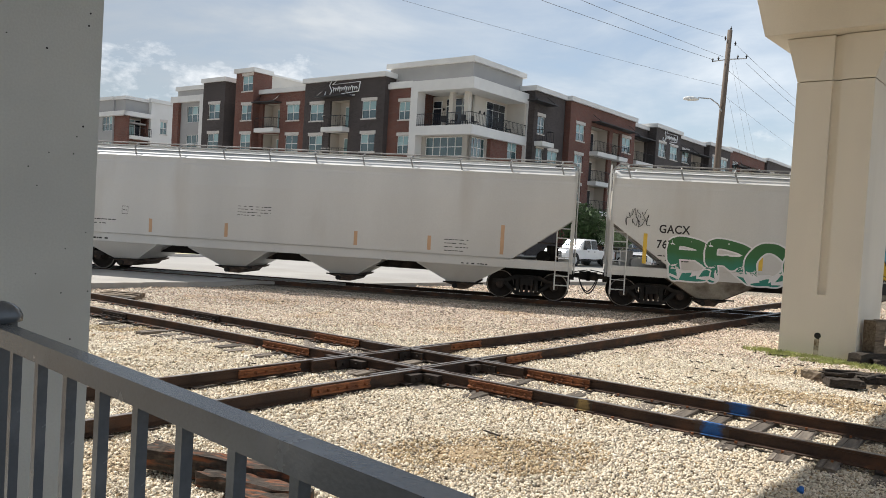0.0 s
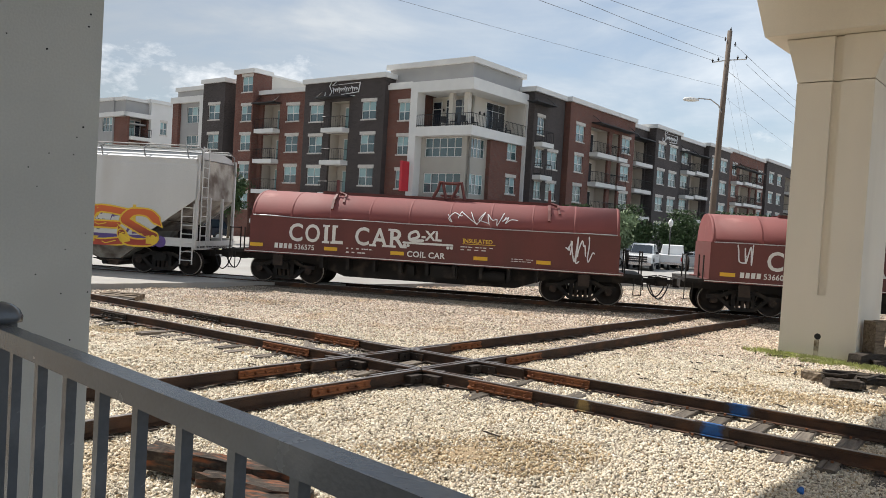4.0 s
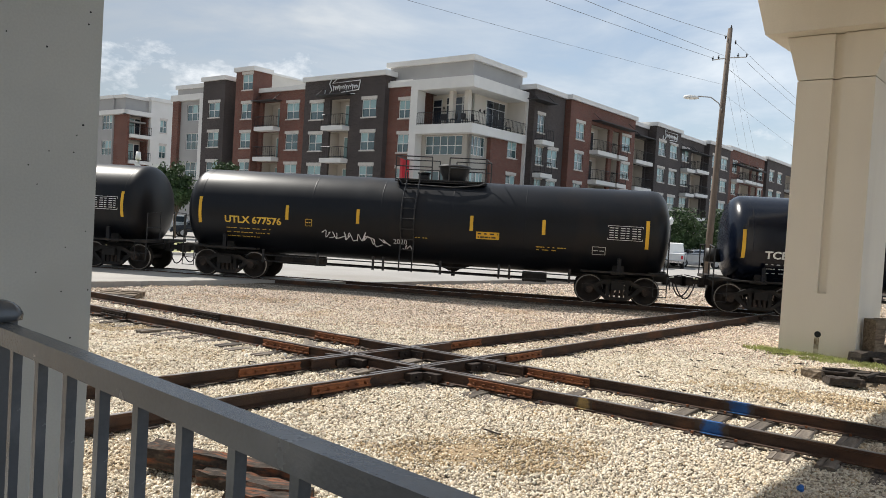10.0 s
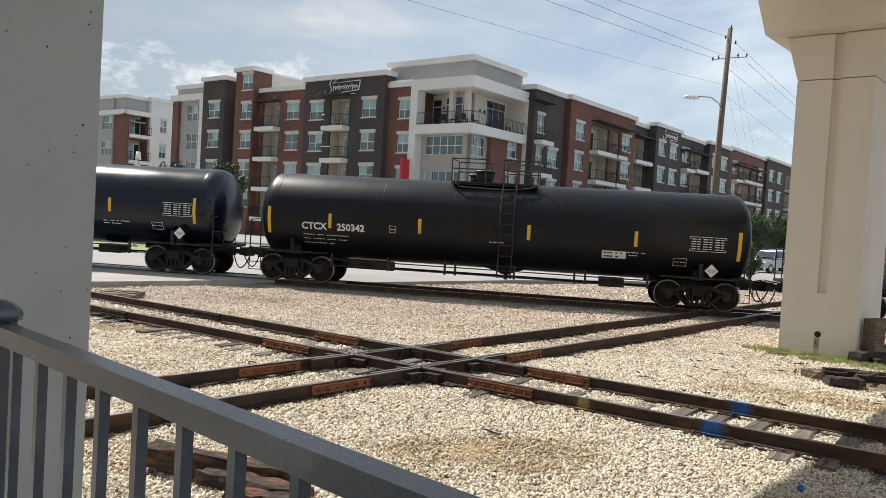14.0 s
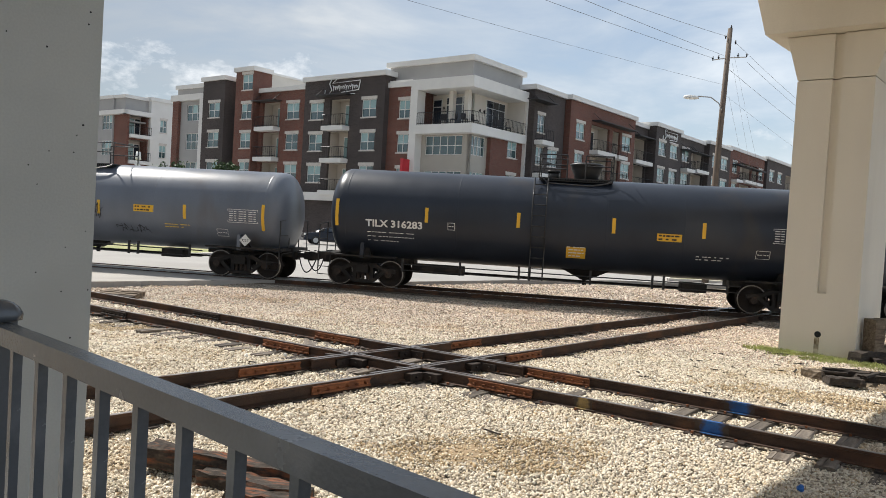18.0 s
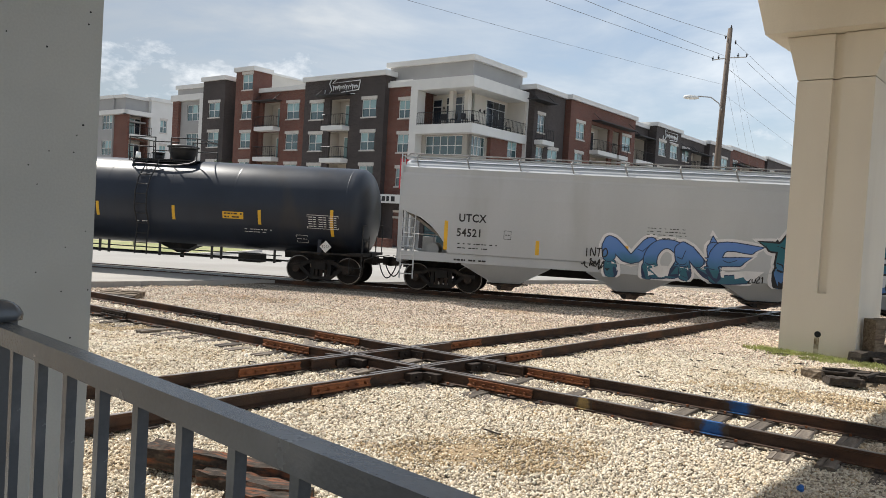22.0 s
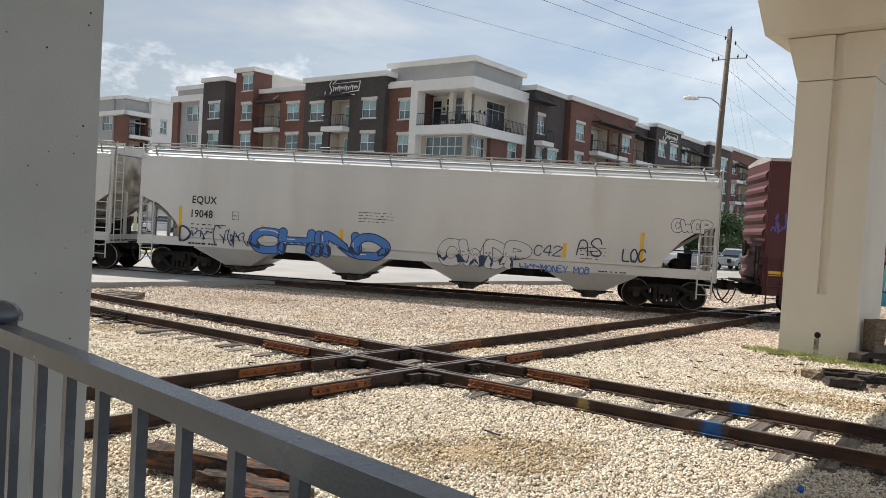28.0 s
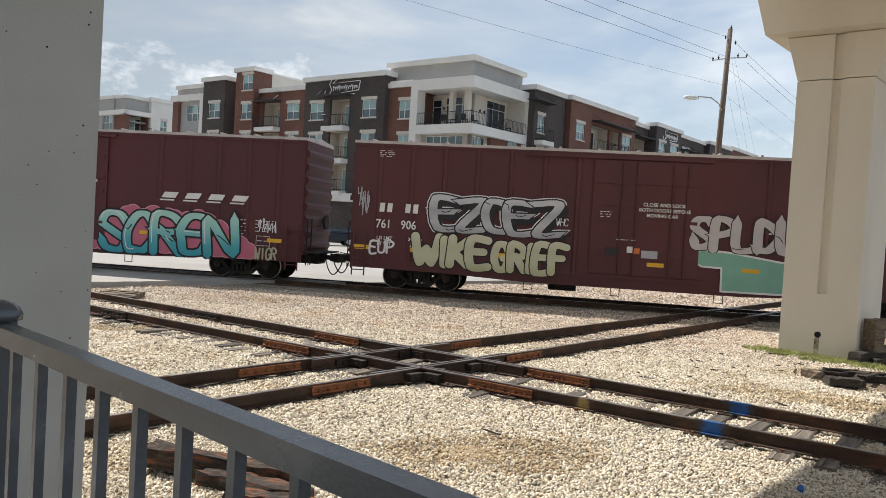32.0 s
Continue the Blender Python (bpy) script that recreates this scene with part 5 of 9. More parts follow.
def swash_sign(parent, x, z, w, y):
    """The white tube sign on the brick: an italic swash with an underline, as plain strokes."""
    bm = bmesh.new()
    h = w * 0.27
    run = [(0.02, 0.30), (0.0, 0.10), (0.12, 0.05), (0.2, 0.3), (0.13, 0.6), (0.2, 0.85), (0.30, 0.98), (0.33, 0.8), (0.22, 0.62), (1.0, 0.66), (0.96, 0.2), (0.48, 0.12)]
    bm_path(bm, [(x + a * w, y - 0.08, z + b * h * 1.5) for a, b in run], 0.05, 5)
    loops = []
    for k in range(84):
        a = 0.22 + k * 0.0086
        loops.append((x + (a + 0.010 * math.sin(k * 0.9)) * w, y - 0.08, z + (0.37 + (0.14 if k % 21 < 7 else 0.08) * math.sin(k * 0.9 + 1.2)) * h * 1.5))
    bm_path(bm, loops, 0.035, 5)
    bm_path(bm, [(x + 0.46 * w, y - 0.08, z + 0.02), (x + 0.86 * w, y - 0.08, z + 0.04)], 0.045, 5)
    part("wall_sign", bm, M_signwhite, parent, "white tube sign in a swash outline")


swash_sign(sw, -18.3, 14.0, 4.7, -0.3)
swash_sign(right_walls[3], 37.4, 13.95, 4.6, -0.5)
sg = part("blade_sign", box(-7.55, -7.28, -1.05, -0.1, 5.2, 7.85), M_signred, building, "red vertical blade sign on the corner", at=FRONT_L, bevel=0.04)
bm = bmesh.new()
for k in range(4):
    z = 5.6 + k * 0.55
    bm_path(bm, [(-7.57, -0.9, z), (-7.57, -0.35, z + 0.3), (-7.57, -0.5, z + 0.45)], 0.04, 5)
part("sign_strokes", bm, M_signwhite, sg, at=None)

# ---- neighbour building on the left ----
nb = thing("neighbour_building", "cream and brick apartment building farther down the street", "apartment building")
NB_R, NB_L = FRONT_R.copy(), FRONT_L.copy()
NB_R.translation = NB_L.translation = Vector((-41.0, 99.0, 0))
main_building, building = building, nb
bay(NB_L, -14.0, -3.1, 0.2, 15.95, M_grey, "grey_wall", ALL, [("tri", -5.7, 2.4), ("tri", -10.6, 2.4)], 12.0, 3.3, cap=False)
bay(NB_R, 0.4, 0.75, 0.1, 13.9, M_brick_red, "red_brick_wall", ALL, [], 12.2, 3.3, cap=False)
bay(NB_R, 0.75, 3.65, 0.5, 13.9, M_brick_red, "brick_wall", ALL, [("bal", 0.9, 2.55)], 12.2, 3.3, cap=False)
bay(NB_R, 3.65, 9.0, 0.0, 16.2, M_white, "white_wall", ALL, [("win", 5.05, 0.95)], 12.1, 3.3)
part("top_storey", box(0.45, 3.65, 0.6, 8, 13.9, 15.95), M_grey, nb, at=NB_R)
part("cornice", box(0.2, 3.65, 0.35, 8, 15.95, 16.35), M_white, nb, at=NB_R)
part("cornice", box(-14, -3.0, 0.0, 1.2, 15.95, 16.35), M_white, nb, at=NB_L)
part("white_band", box(-0.25, 3.65, -0.3, 0.58, 13.85, 14.4), M_white, nb, at=NB_R)
part("white_band", box(-14, 0.3, -0.255, 0.35, 13.85, 14.4), M_white, nb, at=NB_L)
building = main_building
# ---- rolling stock: parts shared by all cars (x along the car to the right, y away from the platform, z above the rail) ----
def decal(parent, me, material, x, z, skin, name="stencil", label="", eps=0.006):
    """Flat paint laid on the car's skin; skin(z) is its depth y."""
    for v in me.vertices:
        v.co.x += x
        v.co.z += z
        v.co.y = skin(v.co.z) - eps + min(0.0, v.co.y)
    if not me.materials:
        me.materials.append(material)
    return part(name, me, None, parent, label)


def stencil(parent, text, x, z, size, material, skin, bold=0.0, space=1.0, label="", squeeze=1.0):
    me = lettering(text, size, bold, "LEFT", space)
    if squeeze != 1:
        me.transform(Matrix.Diagonal((squeeze, 1, 1, 1)))
    return decal(parent, me, material, x, z, skin, "stencil", label)


def patch(parent, x0, x1, z0, z1, material, skin, name="reflector", label="", eps=0.006):
    bm = bmesh.new()
    n = max(1, int((z1 - z0) / 0.12))
    cols = [[bm.verts.new((x, 0, z0 + (z1 - z0) * k / n)) for k in range(n + 1)] for x in (x0, x1)]
    for k in range(n):
        bm.faces.new((cols[0][k], cols[1][k], cols[1][k + 1], cols[0][k + 1]))
    return decal(parent, finish_flat(bm, name, material), material, 0, 0, skin, name, label, eps)


def finish_flat(bm, name, material):
    me = bpy.data.meshes.new(name)
    bm.to_mesh(me)
    bm.free()
    me.materials.append(material)
    return me


def bars(parent, x, z, w, rows, material, skin, h=0.05, gap=0.09, seed=1):
    """Small print too fine to read: rows of short plain bars."""
    bm = bmesh.new()
    rn = random.Random(seed)
    for k in range(rows):
        a = x
        while a < x + w * (1 if k < rows - 1 else 0.7):
            b = min(x + w, a + rn.uniform(0.05, 0.15))
            vs = [bm.verts.new(p) for p in ((a, 0, z - k * gap - h * 0.85), (b, 0, z - k * gap - h * 0.85), (b, 0, z - k * gap - h * 0.15), (a, 0, z - k * gap - h * 0.15))]
            bm.faces.new(vs)
            a = b + rn.choice((0.02, 0.03, 0.10))
    ob = decal(parent, finish_flat(bm, "fine_print", material), material, 0, 0, skin, "fine_print")
    ob["kind"] = "stuff"
    return ob


def data_panel(parent, x, z, w, h, material, skin, cols=3, rows=5):
    """A ruled consolidated-stencil panel."""
    bm = bmesh.new()

    def q(a, b, c, d):
        bm.faces.new([bm.verts.new(p) for p in ((a, 0, c), (b, 0, c), (b, 0, d), (a, 0, d))])
    t = 0.014
    q(x, x + w, z, z + t), q(x, x + w, z + h - t, z + h), q(x, x + t, z + t, z + h - t), q(x + w - t, x + w, z + t, z + h - t)
    for k in range(1, rows):
        zz = z + h * k / rows
        for j in range(cols):
            q(x + t + (w - 2 * t) * (j + 0.10) / cols, x + t + (w - 2 * t) * (j + 0.50) / cols, zz - 0.013, zz + 0.012), q(x + t + (w - 2 * t) * (j + 0.60) / cols, x + t + (w - 2 * t) * (j + 0.86) / cols, zz - 0.013, zz + 0.012)
    ob = decal(parent, finish_flat(bm, "data_panel", material), material, 0, 0, skin, "data_panel")
    ob["kind"] = "stuff"
    return ob


wheelset_mesh = None


def build_wheelset():
    bm = bmesh.new()
    for s in (-1, 1):
        prof = [(0.09, 0.12), (0.14, 0.10), (0.16, 0.055), (0.36, 0.045), (0.385, 0.09), (0.457, 0.09), (0.462, -0.01), (0.487, -0.03), (0.487, -0.055), (0.38, -0.055), (0.36, 0.0), (0.16, 0.01), (0.09, -0.02)]
        rings = []
        for r, o in prof:
            rings.append([(r * math.cos(k * math.tau / 28), s * (0.71 + o), r * math.sin(k * math.tau / 28)) for k in range(28)])
        bm_loft(bm, rings, caps=False)
    bm_tube(bm, (0, -1.04, 0), (0, 1.04, 0), 0.09, 12)
    me = finish(bm, "wheelset", M_wheel)
    tread = []
    for s in (-1, 1):
        bm = bmesh.new()
        rings = [[(r * math.cos(k * math.tau / 28), s * y, r * math.sin(k * math.tau / 28)) for k in range(28)] for r, y in ((0.425, 0.803), (0.4575, 0.803), (0.4585, 0.70))]
        bm_loft(bm, rings, caps=False)
        tread.append(finish(bm, "tread", M_tread))
    caps = []
    for s in (-1, 1):
        bm = bmesh.new()
        bm_tube(bm, (0, s * 1.0, 0), (0, s * 1.16, 0), 0.135, 14, 0.115)
        for k in range(3):
            a = k * math.tau / 3
            bm_tube(bm, (0.06 * math.cos(a), s * 1.16, 0.06 * math.sin(a)), (0.06 * math.cos(a), s * 1.185, 0.06 * math.sin(a)), 0.022, 6)
        caps.append(finish(bm, "bearing_cap", M_iron))
    return me, tread, caps


def build_sideframe(s):
    """Cast side frame with its two windows, spring nest and journal boxes."""
    bm = bmesh.new()
    y0, y1 = (-1.13, -0.97) if s < 0 else (0.97, 1.13)
    bm_prism(bm, [(-1.12, 0.62), (-0.70, 0.66), (-0.42, 0.80), (0.42, 0.80), (0.70, 0.66), (1.12, 0.62), (1.12, 0.50), (0.72, 0.52), (0.42, 0.66), (-0.42, 0.66), (-0.72, 0.52), (-1.12, 0.50)], y0, y1)
    for e in (-1, 1):
        bm_prism(bm, [(e * 0.70, 0.60), (e * 0.80, 0.52), (e * 0.38, 0.16), (e * 0.28, 0.20)], y0, y1)
        bm_prism(bm, [(e * 0.24, 0.68), (e * 0.36, 0.68), (e * 0.36, 0.2), (e * 0.24, 0.2)], y0, y1)
        bm_box(bm, e * 0.889 - 0.17, e * 0.889 + 0.17, y0 + 0.01, y1 - 0.01, 0.52, 0.62)
    bm_prism(bm, [(-0.40, 0.24), (0.40, 0.24), (0.34, 0.14), (-0.34, 0.14)], y0, y1)
    me = finish(bm, "side_frame", M_under)
    springs = []
    for x in (-0.16, 0.0, 0.16):
        bm = bmesh.new()
        bm_loft(bm, [[(x + q * math.cos(j * math.tau / 10), (y0 + y1) / 2 + q * math.sin(j * math.tau / 10), 0.24 + k * 0.022) for j in range(10)] for k, q in enumerate((0.05, 0.068) * 6)])
        springs.append(finish(bm, "spring", M_iron))
    return me, springs


WS, TR, BC = build_wheelset()
SF = [build_sideframe(-1), build_sideframe(1)]
BOLSTER = finish(box(-0.2, 0.2, -1.25, 1.25, 0.48, 0.74), "bolster", M_under, 0.02)
_b = bmesh.new()
for e in (-0.42, 0.42):
    bm_box(_b, e - 0.06, e + 0.06, -0.95, 0.95, 0.36, 0.46)
bm_tube(_b, (-0.4, -0.2, 0.32), (0.4, 0.15, 0.55), 0.03, 6)
BRAKE = finish(_b, "brake_beam", M_under)
spinners = []


def bogie(car, x):
    b = part("bogie", BOLSTER, None, car, "dark greasy two-axle bogie", at=pose(x, 0, 0))
    for me, sp in SF:
        part("side_frame", me, None, b)
        for m_ in sp:
            part("spring", m_, None, b)
    part("brake_beam", BRAKE, None, b)
    for dx in (-0.889, 0.889):
        w = part("wheelset", WS, None, car, "brown steel wheelset with worn bright treads", at=pose(x + dx, 0, 0.457))
        for t_ in TR:
            part("tread", t_, None, w)
        for cap in BC:
            part("bearing_cap", cap, None, w)
        spinners.append((w, x + dx))


_b = bmesh.new()
bm_box(_b, -0.42, 0.0, -0.09, 0.09, 0.78, 0.94)
bm_box(_b, 0.0, 0.13, -0.15, 0.15, 0.70, 1.02)
bm_box(_b, 0.13, 0.36, -0.14, -0.02, 0.72, 1.0)
bm_box(_b, -0.62, -0.42, -0.16, 0.16, 0.70, 1.0)
COUPLER = finish(_b, "coupler", M_under, 0.015)
_b = bmesh.new()
hose = [Vector((-0.25 + 0.62 * t, -0.42 - 0.1 * math.sin(t * 3.1), 0.80 - 0.50 * math.sin(t * math.pi) ** 0.8)) for t in [k / 10 for k in range(11)]]
bm_path(_b, hose, 0.022, 6)
HOSE = finish(_b, "air_hose", M_black)


def couplers(car, half):
    """A knuckle coupler, cut lever and air hose at each end; half: from the car's middle to the coupling."""
    for s in (-1, 1):
        m = pose(s * (half - 0.06), 0, 0, 0, 0, 0 if s > 0 else 180)
        c = part("coupler", COUPLER, None, car, "dark knuckle coupler with air hose", at=m)
        part("air_hose", HOSE, None, c)
        bm = bmesh.new()
        bm_path(bm, [(-0.55, -1.45, 0.62), (-0.55, -1.4, 0.92), (-0.5, -0.3, 0.98), (0.02, -0.1, 1.06)], 0.016, 5)
        part("cut_lever", bm, M_under, c)


def ladder(parent, x, y, z0, z1, w, n, material, name="ladder", r=0.018):
    bm = bmesh.new()
    for e in (-w / 2, w / 2):
        bm_tube(bm, (x + e, y, z0), (x + e, y, z1), r * 1.4, 5)
    for k in range(n):
        z = z0 + (z1 - z0) * (k + 0.5) / n
        bm_tube(bm, (x - w / 2, y, z), (x + w / 2, y, z), r, 5)
    return part(name, bm, material, parent)


# ---- spray paint ----
# letter skeletons on a grid, 0 to 8 across and 0 to 9 up
GLYPHS = {"A": "00286880,2464", "B": "0009597756 06,5683600 0", "C": "8769290603206082", "D": "00094986834000", "E": "89090080,0565", "F": "890900,0565", "G": "8769290603206083 8454",
          "H": "0009,8089,0585", "I": "4049", "J": "8982604020", "K": "0009,8904,0580", "L": "090080", "M": "0009448980", "N": "00098089", "O": "40100306295986836040",
          "P": "000959876504", "R": "000959876505,3580", "S": "87692907166382602002", "T": "0989,4940", "U": "090220608289", "V": "094089", "W": "0920456089", "X": "0089,0980",
          "Y": "094489,4440", "Z": "09890080", "e": "0585876929060320 6082", "h": "0009,05477480", "0": "40100306295986836040", "1": "274940", "2": "072969870080", "4": "60690383"}
NARROW = {"I": 0.55, "J": 0.8, "M": 1.25, "W": 1.3, "1": 0.6}


def glyph_strokes(key):
    out = []
    for run in GLYPHS[key].replace(" ", "").split(","):
        out.append([(int(run[i]) / 8, int(run[i + 1]) / 9) for i in range(0, len(run) - 1, 2)])
    return out


def smooth_run(pts, k=5):
    """A soft curve through the points."""
    if len(pts) < 3:
        return pts
    q, out = [pts[0]] + list(pts) + [pts[-1]], []
    for i in range(1, len(q) - 2):
        for j in range(k):
            t = j / k
            out.append(tuple(0.5 * (2 * q[i][c] + (q[i + 1][c] - q[i - 1][c]) * t + (2 * q[i - 1][c] - 5 * q[i][c] + 4 * q[i + 1][c] - q[i + 2][c]) * t * t
                                    + (3 * q[i][c] - q[i - 1][c] - 3 * q[i + 1][c] + q[i + 2][c]) * t ** 3) for c in (0, 1)))
    out.append(pts[-1])
    return out


def ribbon(bm, run, w, lift, ends=6, wide=None):
    """A fat stroke of overlapping pieces, each a hair proud of the one before; wide: the half-width at every point."""
    for i, (a, b) in enumerate(zip(run, run[1:])):
        d = Vector((b[0] - a[0], b[1] - a[1]))
        if d.length < 1e-4:
            continue
        d.normalize()
        n = Vector((-d.y, d.x))
        wa, wb = (wide[i], wide[i + 1]) if wide else (w, w)
        lift[0] += 0.00002
        base = math.atan2(-n.y, -n.x)
        pts = [(b[0] + wb * math.cos(base + math.pi * k / ends), b[1] + wb * math.sin(base + math.pi * k / ends)) for k in range(ends + 1)]
        base += math.pi
        pts += [(a[0] + wa * math.cos(base + math.pi * k / ends), a[1] + wa * math.sin(base + math.pi * k / ends)) for k in range(ends + 1)]
        bm.faces.new([bm.verts.new((x, -lift[0], z)) for x, z in pts])


def blade(bm, p, q, w, reach, grow, lift):
    """A pointed flick at the end p of a stroke that comes from q."""
    d = Vector((p[0] - q[0], p[1] - q[1])).normalized()
    m = Vector((-d.y, d.x))
    bend = Vector((0.0, 0.35 if d.y > -0.4 else -0.1))
    tip = Vector(p) + (d + bend).normalized() * (reach + grow * 1.8)
    lift[0] += 0.00002
    bm.faces.new([bm.verts.new((c.x, -lift[0], c.y)) for c in (Vector(p) - m * (w + grow), tip, Vector(p) + m * (w + grow), Vector(p) - d * w)])


def piece(car, word, x0, x1, z0, z1, skin, fill, edge, halo=None, seed=1, weight=0.16, line=0.05, glow=0.09, label="", lean=0.0, spiky=False,
          drop=None, shift=(0.05, -0.10), shine=None, horns=0.0, extra=()):
    """A sprayed word: fat letters that lap over each other, each with its outline, over a block shade and a halo."""
    rn = random.Random(seed)
    h = z1 - z0
    w = weight * h
    total = sum(NARROW.get(k, 1.0) for k in word)
    mats = {"spray_halo": halo, "spray_block_shade": drop, "spray_edge": edge, "spray_fill": fill, "spray_shine": shine}
    layers = {nm: bmesh.new() for nm, mat in mats.items() if mat}
    letters, cx = [], x0
    for k in word:
        cw = (x1 - x0) * NARROW.get(k, 1.0) / total
        lo, hi = z0 + w * (1.0 + rn.uniform(0, 0.25)), z1 - w * (1.0 + rn.uniform(0, 0.5))
        tilt = lean + rn.uniform(-0.06, 0.06)
        runs = []
        for run in glyph_strokes(k):
            pts = []
            for a, b in run:
                jit = (rn.uniform(-0.05, 0.05), rn.uniform(-0.03, 0.03)) if spiky else (0, 0)
                pts.append((cx + w * 0.80 - cw * 0.09 + (a + jit[0]) * (cw * 1.18 - w * 1.45) + tilt * (b - 0.4) * h, lo + (b + jit[1]) * (hi - lo)))
            fine = smooth_run(pts, 4)
            if len(fine) < 4:
                fine = [(pts[0][0] + (pts[-1][0] - pts[0][0]) * t / 4, pts[0][1] + (pts[-1][1] - pts[0][1]) * t / 4) for t in range(5)]
            runs.append(fine)
        letters.append((cx, cw, hi, runs))
        cx += cw
    if extra:
        letters.append((cx, 0, z1, [smooth_run(list(r), 4) for r in extra]))
    for i, (cx, cw, hi, runs) in enumerate(letters):
        for nm, grow, base, off in (("spray_halo", line + glow, 0.0008, (0, 0)), ("spray_block_shade", line, 0.0030, shift), ("spray_edge", line, 0.0050 + i * 0.0024, (0, 0)),
                                    ("spray_fill", 0.0, 0.0062 + i * 0.0024, (0, 0))):
            if nm not in layers:
                continue
            lift = [base]
            for run in runs:
                r = [(x + off[0], z + off[1]) for x, z in run]
                wide = []
                for j, p in enumerate(r):
                    q = r[min(j + 1, len(r) - 1)]
                    o = r[max(j - 1, 0)]
                    dx, dz = q[0] - o[0], q[1] - o[1]
                    steep = abs(dz) / max(1e-5, math.hypot(dx, dz))
                    wide.append(w * ((0.66 + 0.42 * steep) if spiky else (0.86 + 0.18 * steep)) + grow)
                ribbon(layers[nm], r, w, lift, 6, wide)
                if spiky:
                    for p, q, ww in ((r[0], r[2], wide[0]), (r[-1], r[-3], wide[-1])):
                        blade(layers[nm], p, q, ww - grow, w * 2.1, grow, lift)
            if horns and nm in ("spray_halo", "spray_edge") and cw:
                for f in (0.2, 0.75):
                    xx = cx + cw * f
                    lift[0] += 0.00002
                    g = 0.05 if nm == "spray_halo" else 0.0
                    layers[nm].faces.new([layers[nm].verts.new((a, -lift[0], b)) for a, b in
                                          ((xx - 0.14 - g, hi - 0.1), (xx + 0.10 + g, hi - 0.1), (xx + 0.17 + g, hi + horns * 0.6), (xx + 0.12, hi + horns + g))])
        if spiky and edge and cw:
            lift = [0.0071 + i * 0.0024]
            for run in runs:
                j = rn.randrange(1, max(2, len(run) - 2))
                (ax, az), (bx, bz) = run[j], run[min(j + 2, len(run) - 1)]
                ribbon(layers["spray_edge"], [(ax - 0.9 * w, az + 0.2 * w), (ax, az - 0.15 * w), ((ax + bx) / 2 + 0.5 * w, (az + bz) / 2 + 0.3 * w)], max(0.012, line * 0.28), lift, 4)
        if shine:
            lift = [0.0072 + i * 0.0024]
            for run in runs:
                ribbon(layers["spray_shine"], [(a - 0.5 * w, b + 0.38 * w) for a, b in run[1: max(3, len(run) // 3)]], w * 0.11, lift, 4)
    for nm, bm in layers.items():
        for v in bm.verts:
            v.co.z = max(v.co.z, z0 - 0.02)
        decal(car, finish_flat(bm, nm, mats[nm]), mats[nm], 0, 0, skin, nm, label if nm == "spray_fill" else "", 0.002)["kind"] = "stuff"


def blob(car, pts, skin, material, name="spray_field", label="", eps=0.003, edge=None, line=0.03):
    """A sprayed field with straight sides and a painted rim."""
    bm = bmesh.new()
    bm.faces.new([bm.verts.new((x, 0, z)) for x, z in pts])
    bm.normal_update()
    bmesh.ops.triangulate(bm, faces=bm.faces[:])
    decal(car, finish_flat(bm, name, material), material, 0, 0, skin, name, label, eps)
    if edge:
        bm, lift = bmesh.new(), [0.0]
        ribbon(bm, list(pts) + [pts[0]], line, lift, 4)
        decal(car, finish_flat(bm, "spray_rim", edge), edge, 0, 0, skin, "spray_rim", "", eps + 0.002)


def tag(car, text, x, z, w, h, skin, material, r=0.014, seed=1, eps=0.02):
    """A word written by hand with a thin cap."""
    rn = random.Random(seed)
    bm, lift = bmesh.new(), [0.0]
    step = w / len(text)
    for i, k in enumerate(text):
        if k == " ":
            continue
        dz, lean = rn.uniform(-0.06, 0.06) * h, rn.uniform(0.05, 0.25)
        for run in glyph_strokes(k):
            pts = [(x + i * step + (a * 0.78 + lean * b * 0.5 + rn.uniform(-0.05, 0.05)) * step, z + dz + (b + rn.uniform(-0.05, 0.05)) * h) for a, b in run]
            ribbon(bm, smooth_run(pts, 3), r, lift, 4)
    return decal(car, finish_flat(bm, "tag", material), material, 0, 0, skin, "tag", "thin hand-sprayed tag", eps)


def cloud(car, x0, x1, z0, z1, skin, material, seed=1, edge=None, rim=0.035):
    """A sprayed cloud of overlapping puffs that thins out towards both ends."""
    h = z1 - z0
    for nm, mat, k, lift in (("spray_cloud_edge", edge, rim, [0.0]), ("spray_cloud", material, 0.0, [0.0012])):
        if not mat:
            continue
        rn = random.Random(seed)
        bm = bmesh.new()
        n = max(4, int((x1 - x0) / (h * 0.22)))
        for j in range(n + 1):
            u = j / n
            x = x0 + (x1 - x0) * u
            tall = h * (0.32 + 0.68 * min(1.0, 3.6 * u, 3.6 * (1 - u))) * rn.uniform(0.86, 1.0)
            r = min(tall * 0.5, h * rn.uniform(0.17, 0.25))
            ribbon(bm, [(x, z0 + r), (x + rn.uniform(-0.1, 0.1), z0 + tall - r)], r + k, lift, 9)
        for v in bm.verts:
            v.co.z = max(v.co.z, z0 - 0.01)
        decal(car, finish_flat(bm, nm, mat), mat, 0, 0, skin, nm, "", 0.0015)["kind"] = "stuff"


